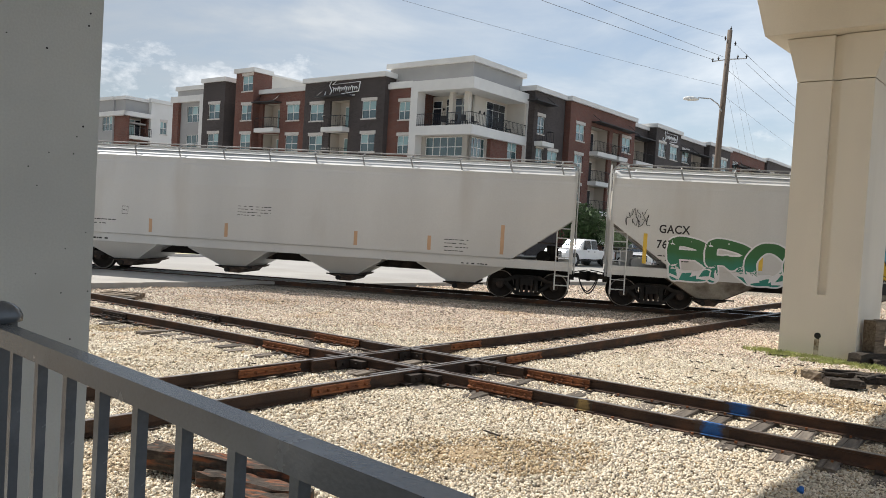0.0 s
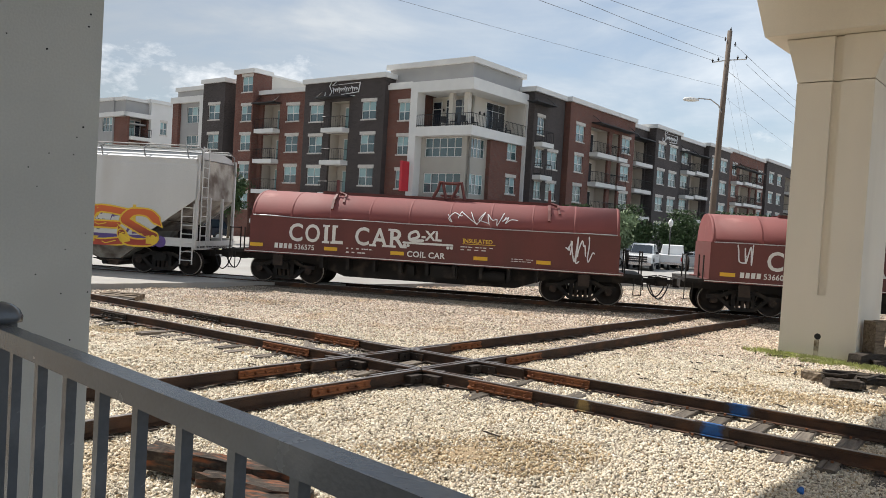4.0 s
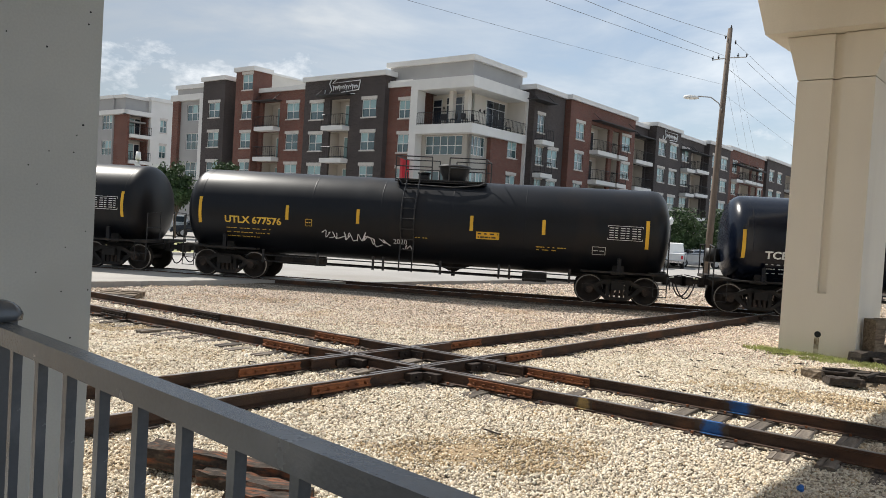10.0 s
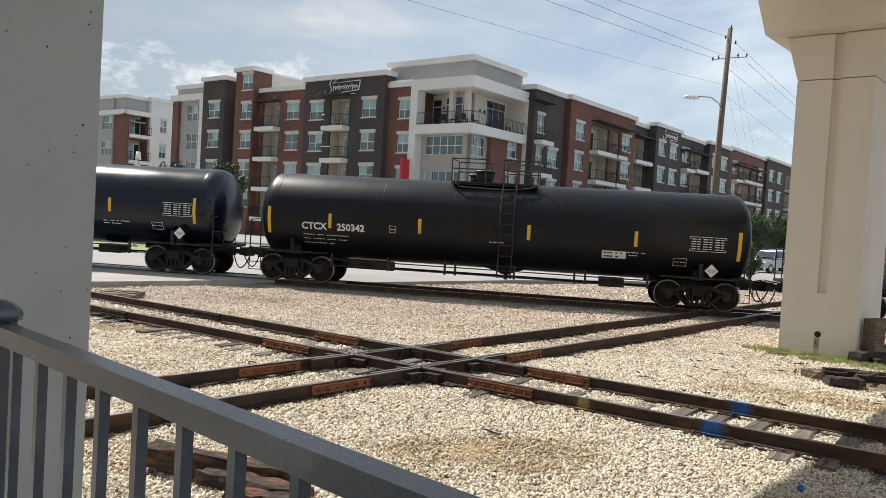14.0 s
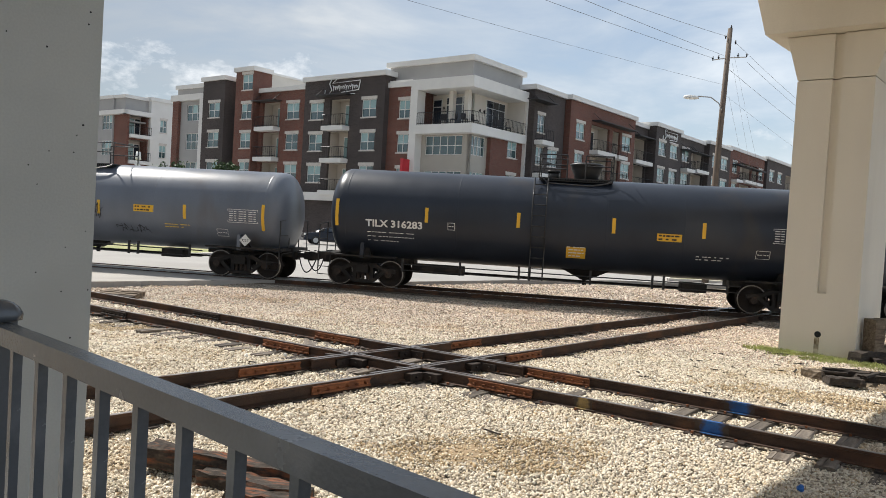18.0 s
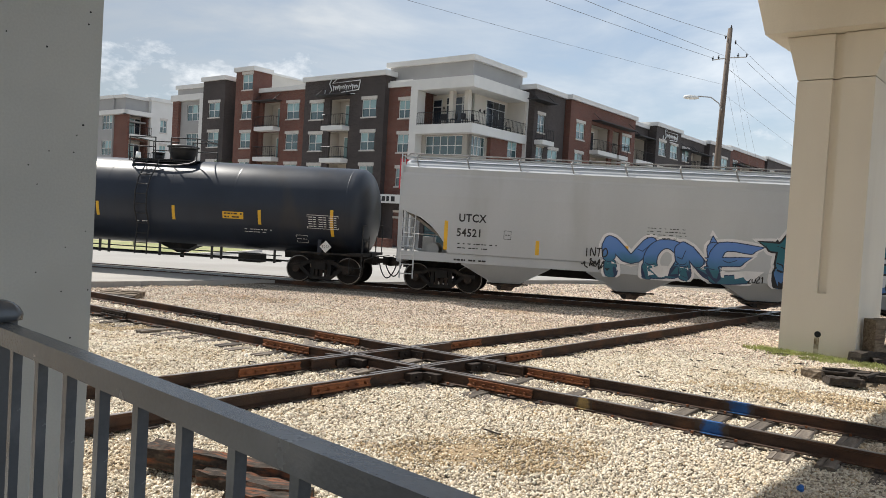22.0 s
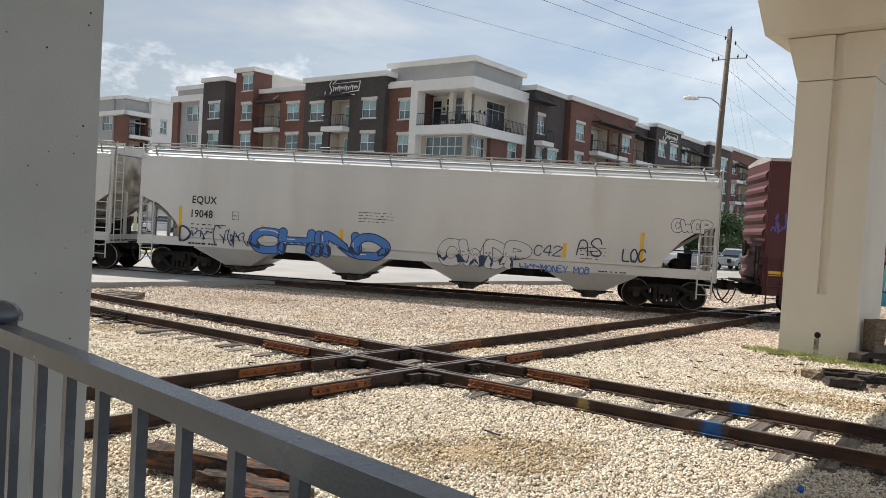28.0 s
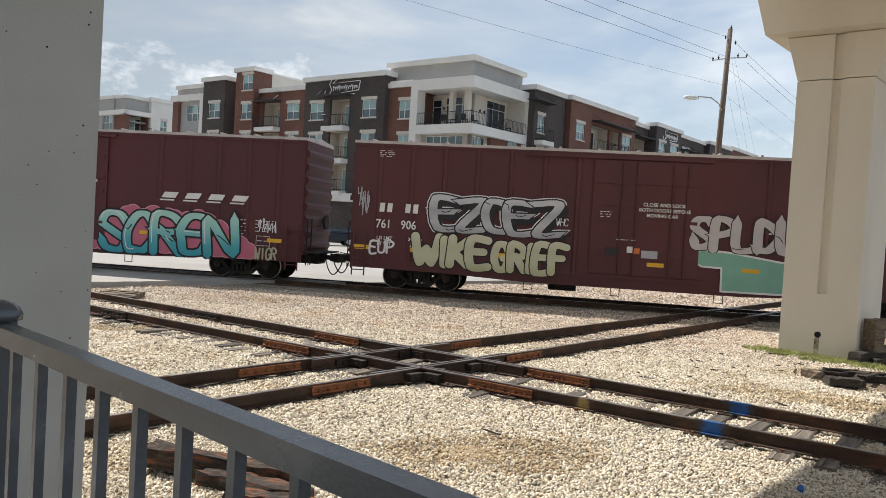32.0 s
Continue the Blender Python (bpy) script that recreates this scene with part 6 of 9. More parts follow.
def scribble(car, x, z, w, h, skin, material, seed=1, n=3, r=0.018, eps=0.02):
    """A thin hand-sprayed tag: looping lines."""
    rn = random.Random(seed)
    bm, lift = bmesh.new(), [0.0]
    for k in range(n):
        pts, a = [], x + w * k / n
        for j in range(6):
            pts.append((a + w / n * j / 5 + rn.uniform(-0.35, 0.35) * w / n, z + h * rn.random()))
        ribbon(bm, smooth_run(pts, 4), r, lift, 4)
    return decal(car, finish_flat(bm, "tag", material), material, 0, 0, skin, "tag", "thin sprayed scrawl", eps)


G_orange, G_yel, G_purple = paint("spray_orange", (0.55, 0.10, 0.03)), paint("spray_yellow", (0.72, 0.48, 0.04)), paint("spray_purple", (0.10, 0.06, 0.24))
G_blue, G_navy, G_sky = paint("spray_blue", (0.07, 0.17, 0.42)), paint("spray_navy", (0.02, 0.04, 0.10)), paint("spray_sky", (0.13, 0.42, 0.55))
G_pink, G_silver, G_olive = paint("spray_pink", (0.50, 0.13, 0.20)), paint("spray_silver", (0.42, 0.43, 0.46)), paint("spray_pale_khaki", (0.42, 0.42, 0.30))
G_lilac, G_petrol, G_chalk = paint("spray_violet", (0.12, 0.09, 0.33)), paint("spray_petrol", (0.015, 0.11, 0.15)), paint("spray_chalk", (0.70, 0.70, 0.72))
G_moss, G_royal = paint("spray_moss", (0.20, 0.34, 0.10)), paint("spray_royal_blue", (0.06, 0.19, 0.52))
G_bone, G_mint = paint("spray_bone", (0.50, 0.46, 0.46)), paint("spray_mint_cover", (0.20, 0.42, 0.33))

G_black_rim, G_rose = paint("spray_black_rim", (0.012, 0.012, 0.016)), paint("spray_pale_rose", (0.60, 0.30, 0.36))


def fade(name, tints, z0, z1, rough=0.55):
    """Spray paint that changes from one tint to the next on the way up, with a cloudy border."""
    m = surf(name, (0.5, 0.5, 0.5), rough, 0, 0.08, 2.5, 0.02, 60)
    n, l = m.node_tree.nodes, m.node_tree.links
    b = n["Principled BSDF"]
    tc, sx, no, ad, mr, cr = (n.new("ShaderNodeTexCoord"), n.new("ShaderNodeSeparateXYZ"), n.new("ShaderNodeTexNoise"), n.new("ShaderNodeMath"), n.new("ShaderNodeMapRange"),
                              n.new("ShaderNodeValToRGB"))
    no.inputs["Scale"].default_value, no.inputs["Detail"].default_value = 2.2, 6
    ad.operation = "MULTIPLY_ADD"
    ad.inputs[1].default_value = 0.35
    mr.inputs["From Min"].default_value, mr.inputs["From Max"].default_value = z0 + 0.17, z1 + 0.17
    l.new(tc.outputs["Object"], sx.inputs[0])
    l.new(tc.outputs["Object"], no.inputs["Vector"])
    l.new(no.outputs["Fac"], ad.inputs[0])
    l.new(sx.outputs["Z"], ad.inputs[2])
    l.new(ad.outputs[0], mr.inputs["Value"])
    l.new(mr.outputs["Result"], cr.inputs["Fac"])
    e = cr.color_ramp.elements
    e[0].color, e[1].color = (*tints[0], 1), (*tints[-1], 1)
    for i, c in enumerate(tints[1:-1]):
        e.new((i + 1) / (len(tints) - 1)).color = (*c, 1)
    l.new(cr.outputs["Color"], b.inputs["Base Color"])
    return m


F_leaf = fade("green_fade", ((0.02, 0.21, 0.17), (0.02, 0.20, 0.14), (0.025, 0.13, 0.04), (0.03, 0.12, 0.035)), 1.0, 2.2)
F_fire = fade("fire_fade", ((0.40, 0.055, 0.03), (0.22, 0.035, 0.02), (0.52, 0.10, 0.025), (0.58, 0.12, 0.03)), 1.0, 2.2)
F_sea = fade("sea_fade", ((0.02, 0.11, 0.17), (0.025, 0.14, 0.20), (0.08, 0.20, 0.50), (0.10, 0.22, 0.54)), 1.0, 2.1)
F_petrol = fade("petrol_fade", ((0.07, 0.18, 0.42), (0.06, 0.16, 0.36), (0.015, 0.13, 0.18), (0.012, 0.12, 0.16)), 0.95, 2.1)
F_aqua = fade("aqua_fade", ((0.03, 0.30, 0.38), (0.07, 0.36, 0.42), (0.24, 0.52, 0.50), (0.36, 0.60, 0.54)), 0.65, 2.0)
F_violet = fade("violet_fade", ((0.085, 0.06, 0.25), (0.10, 0.075, 0.30), (0.17, 0.14, 0.46), (0.19, 0.16, 0.50)), 2.6, 3.8)
F_lemon = fade("lemon_fade", ((0.28, 0.50, 0.12), (0.36, 0.52, 0.14), (0.56, 0.54, 0.16), (0.58, 0.52, 0.20)), 1.3, 2.0)
F_ash = fade("ash_fade", ((0.30, 0.30, 0.33), (0.46, 0.47, 0.50), (0.34, 0.35, 0.38), (0.52, 0.53, 0.56)), 2.0, 3.1)
F_straw = fade("straw_fade", ((0.44, 0.43, 0.26), (0.52, 0.52, 0.38), (0.48, 0.48, 0.33), (0.56, 0.55, 0.42)), 0.85, 1.9)

# ---- tank car ----
def tank_car(label, half, tl, paint_, mark, number, ink, seed, platform=0.0, dome_low=False, placard=None, white_print=False, rail=True, length_mark=0.0, zc=2.32, r=1.46, ladder_dx=-0.9, width=2.0, ends=(-8, 8), refl=(-7.5, -4.4, -1.5, 1.4, 4.5, 7.5), refl_z=2.35, mark_x=-6.7, mark_z=1.9, notice=(2.8, 2.1), ph=1.45):
    """half: middle to coupling; tl: half-length of the tank shell; ends: where the shell begins and ends; ph: half-length of the platform."""
    car = thing("tank_car", label, "tank car", "freight train")
    bm = bmesh.new()
    rings, hd = [], 0.62
    for k in range(10):
        a = math.pi / 2 * (k / 9)
        rings.append((-tl + hd * (1 - math.cos(a) ** 0.85), r * math.sin(a) ** 0.80 if k else 0.06))
    st = [(x + tl + ends[0], rr) for x, rr in rings] + [(-tl * 0.33, r), (tl * 0.33, r)] + [(-x - tl + ends[1], rr) for x, rr in rings[::-1]]
    bm_loft(bm, [[(x, rr * math.cos(k * math.tau / 56), zc + rr * math.sin(k * math.tau / 56)) for k in range(56)] for x, rr in st])
    shell = part("tank_shell", bm, paint_, car)
    for x in (ends[0] + 0.74, -tl * 0.45, -tl * 0.15, tl * 0.15, tl * 0.45, ends[1] - 0.74):
        bm = bmesh.new()
        bm_loft(bm, [[(x + dx, (r + dr) * math.cos(k * math.tau / 56), zc + (r + dr) * math.sin(k * math.tau / 56)) for k in range(56)] for dx, dr in ((-0.03, -0.001), (-0.01, 0.003), (0.01, 0.003), (0.03, -0.001))], caps=False)
        part("weld_seam", bm, paint_, shell)
    skin = lambda z: -math.sqrt(max(0.01, r * r - (z - zc) ** 2))
    # saddles, stub sills, end platforms
    bx = half - 2.2
    for s in (-1, 1):
        sill = part("stub_sill", box(*sorted((s * (half - 0.62), s * (bx - 1.6))), -0.33, 0.33, 0.78, 1.12), M_under, car, bevel=0.02)
        bm = bmesh.new()
        bm_prism(bm, [(s * bx - 0.22, 0.95), (s * bx + 0.22, 0.95), (s * bx + 0.16, 1.4), (s * bx - 0.16, 1.4)], -1.0, 1.0)
        part("saddle", bm, M_under, sill)
        part("bracket", box(s * bx - 0.06, s * bx + 0.06, -1.40, -1.28, 0.98, 1.5), paint_, sill)
        part("end_sill", box(*sorted((s * (half - 0.66), s * (half - 1.25))), -1.42, 1.42, 1.0, 1.10), M_under, sill)
        part("running_board", box(*sorted((s * (half - 1.0), s * (bx - 1.2))), -1.46, -1.1, 1.02, 1.07), M_under, sill)
        bm = bmesh.new()
        xe = s * (half - 0.70)
        bm_path(bm, [(xe, -1.4, 0.55), (xe, -1.4, 2.05), (xe, -0.5, 2.12), (xe, -0.5, 1.08)], 0.02, 5)
        bm_path(bm, [(xe, -1.4, 1.55), (xe, -0.5, 1.55)], 0.016, 5)
        bm_path(bm, [(xe, 1.4, 1.08), (xe, 1.4, 2.1), (xe, 0.5, 2.12), (xe, 0.5, 1.08)], 0.02, 5)
        part("end_handrail", bm, M_black, sill)
        bm = bmesh.new()
        for z in (0.36, 0.62):
            bm_path(bm, [(xe - s * 0.42, -1.44, 1.02), (xe - s * 0.42, -1.44, z), (xe, -1.44, z), (xe, -1.44, 1.02)], 0.016, 5)
        part("step", bm, M_black, sill)
    bm = bmesh.new()
    bm_tube(bm, (-half + 0.95, 0.3, 1.55), (-half + 0.95, 0.3, 2.0), 0.27, 14)
    part("hand_brake", bm, M_black, car)
    # valve platform with dome, guards and side ladder
    px = platform
    pl = part("valve_platform", box(px - ph, px + ph, -0.82, 0.82, zc + r - 0.06, zc + r - 0.02), M_black, car, "black grated valve platform with guards")
    for y in (-0.82, 0.82):
        for x in (px - ph, px - 0.3, px + 0.3, px + ph):
            part("guard_post", tube((x, y, zc + r - 0.04), (x, y, zc + r + 0.74), 0.022, 5), M_black, pl)
        for z in (0.74, 0.4):
            for x0, x1 in ((px - ph, px - 0.3), (px + 0.3, px + ph)):
                part("guard_rail", tube((x0, y, zc + r + z), (x1, y, zc + r + z), 0.022, 5), M_black, pl)
    for x in (px - ph, px + ph):
        part("guard_rail", tube((x, -0.82, zc + r + 0.74), (x, 0.82, zc + r + 0.74), 0.022, 5), M_black, pl)
    bm = bmesh.new()
    bm_path(bm, [(px - ph + 0.1, -0.82, zc + r - 0.04), (px - ph + 0.3, -1.0, zc + r - 0.22), (px + 0.5, -1.04, zc + r - 0.26), (px + ph - 0.2, -0.95, zc + r - 0.16), (px + ph, -0.82, zc + r - 0.04)], 0.022, 5)
    part("platform_brace", bm, M_black, pl)
    bm = bmesh.new()
    bm_box(bm, px - ph, px + ph, -0.845, -0.825, zc + r - 0.13, zc + r - 0.105)
    n = int(ph * 2 / 0.085)
    for k in range(n + 1):
        x = px - ph + 0.02 + k * (2 * ph - 0.04) / n
        bm_box(bm, x - 0.014, x + 0.014, -0.842, -0.827, zc + r - 0.105, zc + r - 0.06)
    part("grating", bm, M_black, pl)
    bm = bmesh.new()
    dx = px + (0.35 if not dome_low else -0.4)
    dr, dh = (0.52, 0.55) if not dome_low else (0.34, 0.42)
    bm_loft(bm, [[(dx + q * math.cos(k * math.tau / 24), q * math.sin(k * math.tau / 24), zc + r + z) for k in range(24)] for q, z in ((dr * 0.72, -0.1), (dr * 0.8, dh * 0.25), (dr, dh * 0.6), (dr, dh * 0.82), (dr + 0.05, dh * 0.84), (dr + 0.05, dh * 0.92), (dr * 0.9, dh), (0.05, dh + 0.03))])
    part("valve_dome", bm, M_black, pl, "black protective valve dome")
    bm = bmesh.new()
    bm_tube(bm, (px - 0.75, 0.2, zc + r - 0.05), (px - 0.75, 0.2, zc + r + 0.22), 0.2, 14)
    bm_tube(bm, (px - 0.75, 0.2, zc + r + 0.22), (px - 0.75, 0.2, zc + r + 0.27), 0.24, 14)
    part("manway", bm, M_black, pl)
    bm = bmesh.new()
    lx = px + ladder_dx
    prof = [(skin(z) - 0.14 if z < zc + r * 0.93 else -0.9, z) for z in (0.62, 1.0, 1.6, 2.2, 2.8, 3.3, 3.7, 3.98)]
    prof = [(min(y, -1.50) if z < 1.4 else y, z) for y, z in prof]
    for e in (-0.22, 0.22):
        bm_path(bm, [(lx + e, y, z) for y, z in prof], 0.026, 5)
    for k in range(10):
        z = 0.66 + k * 0.345
        y = min(-1.5, skin(z) - 0.14) if z < 1.4 else skin(z) - 0.14
        bm_tube(bm, (lx - 0.22, y, z), (lx + 0.22, y, z), 0.018, 5)
    part("ladder", bm, M_black, car, "black side ladder")
    # bottom outlet and side pipe rail
    bm = bmesh.new()
    bm_loft(bm, [[(px + 0.5 + sx * a, sy * b, z) for sx, sy in ((-1, -1), (1, -1), (1, 1), (-1, 1))] for a, b, z in ((0.85, 0.5, zc - r + 0.10), (0.22, 0.2, 0.74), (0.14, 0.14, 0.68))], smooth=False)
    bm_tube(bm, (px + 0.5, 0, 0.68), (px + 0.5, 0, 0.5), 0.07, 10)
    part("bottom_outlet", bm, M_under, car)
    if rail:
        bm = bmesh.new()
        for z in (0.66, 0.86):
            bm_tube(bm, (-bx + 1.35, -1.30, z), (bx - 1.35, -1.30, z), 0.02, 5)
        k, x = 0, -bx + 1.4
        while x < bx - 1.3:
            bm_box(bm, x - 0.035, x + 0.035, -1.33, -1.27, 0.60, 1.05)
            k += 1
            x += 1.95 if k % 3 else 0.35
        part("side_pipe_rail", bm, M_black, car, "black pipe rail under the tank side")
    part("air_tank", tube((-bx + 1.6, -0.5, 0.72), (-bx + 3.4, -0.5, 0.72), 0.17, 10), M_under, car)
    part("brake_valve", box(bx - 3.1, bx - 2.3, -0.9, -0.3, 0.55, 0.85), M_under, car)
    part("brake_rod", tube((-bx + 1.0, 0.1, 0.62), (bx - 1.0, 0.1, 0.62), 0.035, 6), M_under, car)
    # reflectors and stencils
    ins = -tl + 0.28
    for k, x in enumerate(refl):
        hh = 0.45 if k in (0, 5) else 0.245
        z0, z1 = refl_z - hh - (0.06 if k in (0, 5) else 0), refl_z + hh - (0.06 if k in (0, 5) else 0)
        patch(car, x - 0.055, x + 0.055, z0, z1, P_yellow, skin, "reflector", "yellow reflector strip")
    mx = mark_x
    me = lettering(mark + ("    " if seed == 4 else " ") + number, 0.32, 0.010)
    wid = max(v.co.x for v in me.vertices)
    me.transform(Matrix.Diagonal((width / wid, 1, 1, 1)))
    decal(car, me, ink, mx, mark_z, skin, "stencil", "painted reporting marks and number")
    fine = P_white if white_print else ink
    bars(car, mx + 0.05, mark_z - 0.17, 1.6, 3, fine, skin, 0.034, 0.14, seed)
    data_panel(car, mx + width + 0.85, mark_z + 0.02, 0.24, 0.24, fine, skin, 1, 2)
    data_panel(car, ends[1] - 2.05, refl_z - 0.27, 1.1, 0.46, P_white, skin, 3, 6)
    data_panel(car, ends[1] - 2.5, refl_z - 0.78, 0.42, 0.26, P_white, skin, 2, 2)
    nx, nz = notice
    patch(car, nx, nx + 0.76, nz, nz + 0.24, P_yellow if seed % 4 else G_chalk, skin, "notice", "yellow notice with black print")
    bars(car, nx + 0.05, nz + 0.21, 0.66, 2, P_black, lambda z: skin(z) - 0.004, 0.07, 0.11, seed + 3)
    bars(car, tl * 0.50, 1.74, 1.0, 2, fine, skin, 0.04, 0.09, seed + 5)
    bars(car, 0.0, 1.80, 0.6, 1, fine, skin, 0.04, 0.09, seed + 6)
    if placard:
        bm = bmesh.new()
        x, z, q = ends[1] - 1.35, refl_z - 0.86, 0.21
        bm.faces.new([bm.verts.new((x + a * q, 0, z + b * q)) for a, b in ((-1, 0), (0, -1), (1, 0), (0, 1))])
        decal(car, finish_flat(bm, "placard", P_white), P_white, 0, 0, lambda z: -1.47, "placard", "white diamond hazard placard", 0.02)
        stencil(car, placard, x - 0.13, z - 0.045, 0.13, P_black, lambda z: -1.495)
    bogie(car, -bx), bogie(car, bx)
    couplers(car, half)
    return car


# ---- covered hopper ----
def hopper_car(label, half, paint_, mark, number, ink, seed, end="round", bays=4, roof_rail=True, mark_z=2.05, reflect=P_yellow, hatch=True, mark_dx=1.95, chute_dx=-0.13, flat_marks=False):
    """half: middle to coupling. end: round or straight cut-away below the slope sheets."""
    car = thing("hopper_car", label, "hopper car", "freight train")
    bl = half - 0.55                                    # half-length of the side sheets
    sk = [(-1.566, 0.80), (-1.566, 1.33), (-1.60, 1.34), (-1.62, 2.2), (-1.60, 3.2), (-1.54, 3.85), (-1.52, 3.92), (-1.52, 4.10), (-1.42, 4.16)]

    def skin(z):
        for (y0, z0), (y1, z1) in zip(sk, sk[1:]):
            if z0 <= z <= z1:
                return y0 + (y1 - y0) * (z - z0) / (z1 - z0)
        return sk[0][0] if z < sk[0][1] else sk[-1][0]

    # side sheets with the cut-away corner at each end
    zs = [1.34, 1.5, 1.7, 1.95, 2.2, 2.45, 2.7, 3.2, 3.7, 3.85, 3.92, 4.10, 4.16]
    if end == "round":
        def edge(z):
            t = min(1.0, max(0.0, (z - 1.4) / 1.25))
            return bl - 1.62 * math.sqrt(max(0.0, 1 - t * t)) * (1 - 0.25 * t) - 0.05
    else:
        def edge(z):
            t = min(1.0, max(0.0, (z - 1.34) / 1.35))
            return bl - 1.9 * (1 - t) - 0.05
    for s in (-1, 1):
        bm = bmesh.new()
        rows = []
        for z in zs:
            e = edge(z)
            rows.append([bm.verts.new((x, s * -skin(z) * (1 if s > 0 else 1) if s > 0 else skin(z), z)) for x in (-e, -bl * 0.5, 0, bl * 0.5, e)])
        for a, b in zip(rows, rows[1:]):
            for k in range(4):
                f = bm.faces.new((a[k], a[k + 1], b[k + 1], b[k]))
        bm.normal_update()
        bmesh.ops.solidify(bm, geom=bm.faces[:], thickness=0.02)
        part("side_sheet", bm, paint_, car)
        part("side_sill", box(-bl, bl, *sorted((s * 1.49, s * 1.56)), 1.035, 1.33), paint_, car, bevel=0.01)
    # roof, slope sheets, centre sill
    bm = bmesh.new()
    bm_loft(bm, [[(x, y, z) for y, z in ((-1.44, 4.13), (-1.25, 4.30), (-0.6, 4.42), (0.6, 4.42), (1.25, 4.30), (1.44, 4.13))] for x in (-bl + 0.1, bl - 0.1)], smooth=False)
    rf = part("roof", bm, paint_, car)
    if hatch:
        part("hatch_trough", box(-bl + 0.8, bl - 0.8, -0.30, 0.30, 4.42, 4.54), paint_, rf)
    for y in (-1, 1):
        bm = bmesh.new()
        bm_box(bm, -bl + 0.1, bl - 0.1, y * 0.98 - 0.22, y * 0.98 + 0.22, 4.46, 4.50)
        part("running_board", bm, M_galv if not roof_rail else paint_, rf)
        bm = bmesh.new()
        bm_path(bm, [(-bl - 0.02, y * 1.40, 3.7), (-bl + 0.02, y * 1.3, 4.4), (-bl + 0.2, y * 1.22, 4.57), (bl - 0.2, y * 1.22, 4.57), (bl - 0.02, y * 1.3, 4.4), (bl + 0.02, y * 1.40, 3.7)], 0.024, 6)
        n = 11
        for k in range(n + 1):
            x = -bl + 0.5 + (2 * bl - 1.0) * k / n
            bm_path(bm, [(x, y * 1.22, 4.55), (x - 0.05, y * 1.40, 4.44), (x + 0.04, y * 1.46, 4.14)], 0.026, 5)
        part("roof_bracket_rail", bm, M_dullsteel, rf, "dull grey pipe rail on curved brackets")
    for s in (-1, 1):
        bm = bmesh.new()
        xa_, xb_ = s * (bl - 0.06), s * (bl - 2.2)
        bm_loft(bm, [[(xa_, y, 4.10), (xa_, y, 2.72), (s * (bl - 1.9), y, 1.5), (xb_, y, 1.0), (xb_ - s * 0.06, y, 1.06), (s * (bl - 1.96), y, 1.55), (xa_ - s * 0.06, y, 2.80), (xa_ - s * 0.06, y, 4.10)] for y in (-1.5, 1.5)], smooth=False)
        # round ends take the chute colour that has shade painted in
        part("slope_sheet", bm, M_chute_shaded if end == "round" else M_chute, car, "dusty sloped end sheet")
        part("end_sill", box(*sorted((s * bl, s * (bl - 0.14))), -1.5, 1.5, 0.95, 1.25), paint_, car)
        part("deck", box(*sorted((s * bl, s * (bl - 2.1))), -1.45, 1.45, 1.02, 1.07), M_under, car)
        fr = part("end_frame", box(*sorted((s * bl, s * (bl - 0.10))), -1.52, -1.42, 1.3, 4.25), paint_, car)
        part("end_post", box(*sorted((s * bl, s * (bl - 0.10))), 1.42, 1.52, 1.3, 4.25), paint_, fr)
        for y in (-0.5, 0.5):
            part("end_post", box(*sorted((s * bl, s * (bl - 0.09))), y - 0.05, y + 0.05, 1.25, 2.8), paint_, fr)
        ladder(fr, s * (bl - 0.33), -1.56, 0.42, 2.55, 0.44, 7, paint_)
        bm = bmesh.new()
        for e in (-1.35, -0.9):
            bm_tube(bm, (s * (bl + 0.05), e, 0.95), (s * (bl + 0.05), e, 4.55), 0.022, 5)
        for k in range(11):
            bm_tube(bm, (s * (bl + 0.05), -1.35, 1.1 + k * 0.34), (s * (bl + 0.05), -0.9, 1.1 + k * 0.34), 0.017, 5)
        part("end_ladder", bm, paint_, fr)
        bm = bmesh.new()
        bm_tube(bm, (s * (bl - 1.0), -0.55, 1.4), (s * (bl - 1.0), 0.35, 1.4), 0.22, 12)
        bm_box(bm, s * (bl - 0.7) - 0.2, s * (bl - 0.7) + 0.2, 0.2, 0.7, 1.07, 1.8)
        bm_path(bm, [(s * (bl - 0.1), -1.2, 1.9), (s * (bl - 1.5), -1.2, 1.9)], 0.02, 5)
        part("brake_gear", bm, M_galv if s < 0 else M_under, fr)
    part("centre_sill", box(-half + 0.6, half - 0.6, -0.3, 0.3, 0.72, 1.02), M_under, car)
    # outlet chutes
    for k in range(bays):
        x = (k - (bays - 1) / 2) * 4.05 + chute_dx
        bm = bmesh.new()
        bm_loft(bm, [[(x + sx * a, sy * b, z) for sx, sy in ((-1, -1), (1, -1), (1, 1), (-1, 1))] for a, b, z in ((1.44, 1.54, 1.03), (0.42, 1.04, 0.43), (0.40, 1.02, 0.39))], smooth=False)
        ch = part("outlet_chute", bm, M_chute if seed == 2 else paint_, car, "dusty pyramid outlet chute")
        bm = bmesh.new()
        bm_loft(bm, [[(x + sx * a, sy * b, z) for sx, sy in ((-1, -1), (1, -1), (1, 1), (-1, 1))] for a, b, z in ((0.54, 1.08, 0.43), (0.50, 1.06, 0.37), (0.30, 0.96, 0.31), (0.20, 0.90, 0.19))], smooth=False)
        part("outlet_gate", bm, M_gate, ch, "rust-brown sliding outlet gate")
        bm = bmesh.new()
        bm_tube(bm, (x - 0.2, -1.10, 0.29), (x - 0.2, 1.10, 0.29), 0.08, 10)
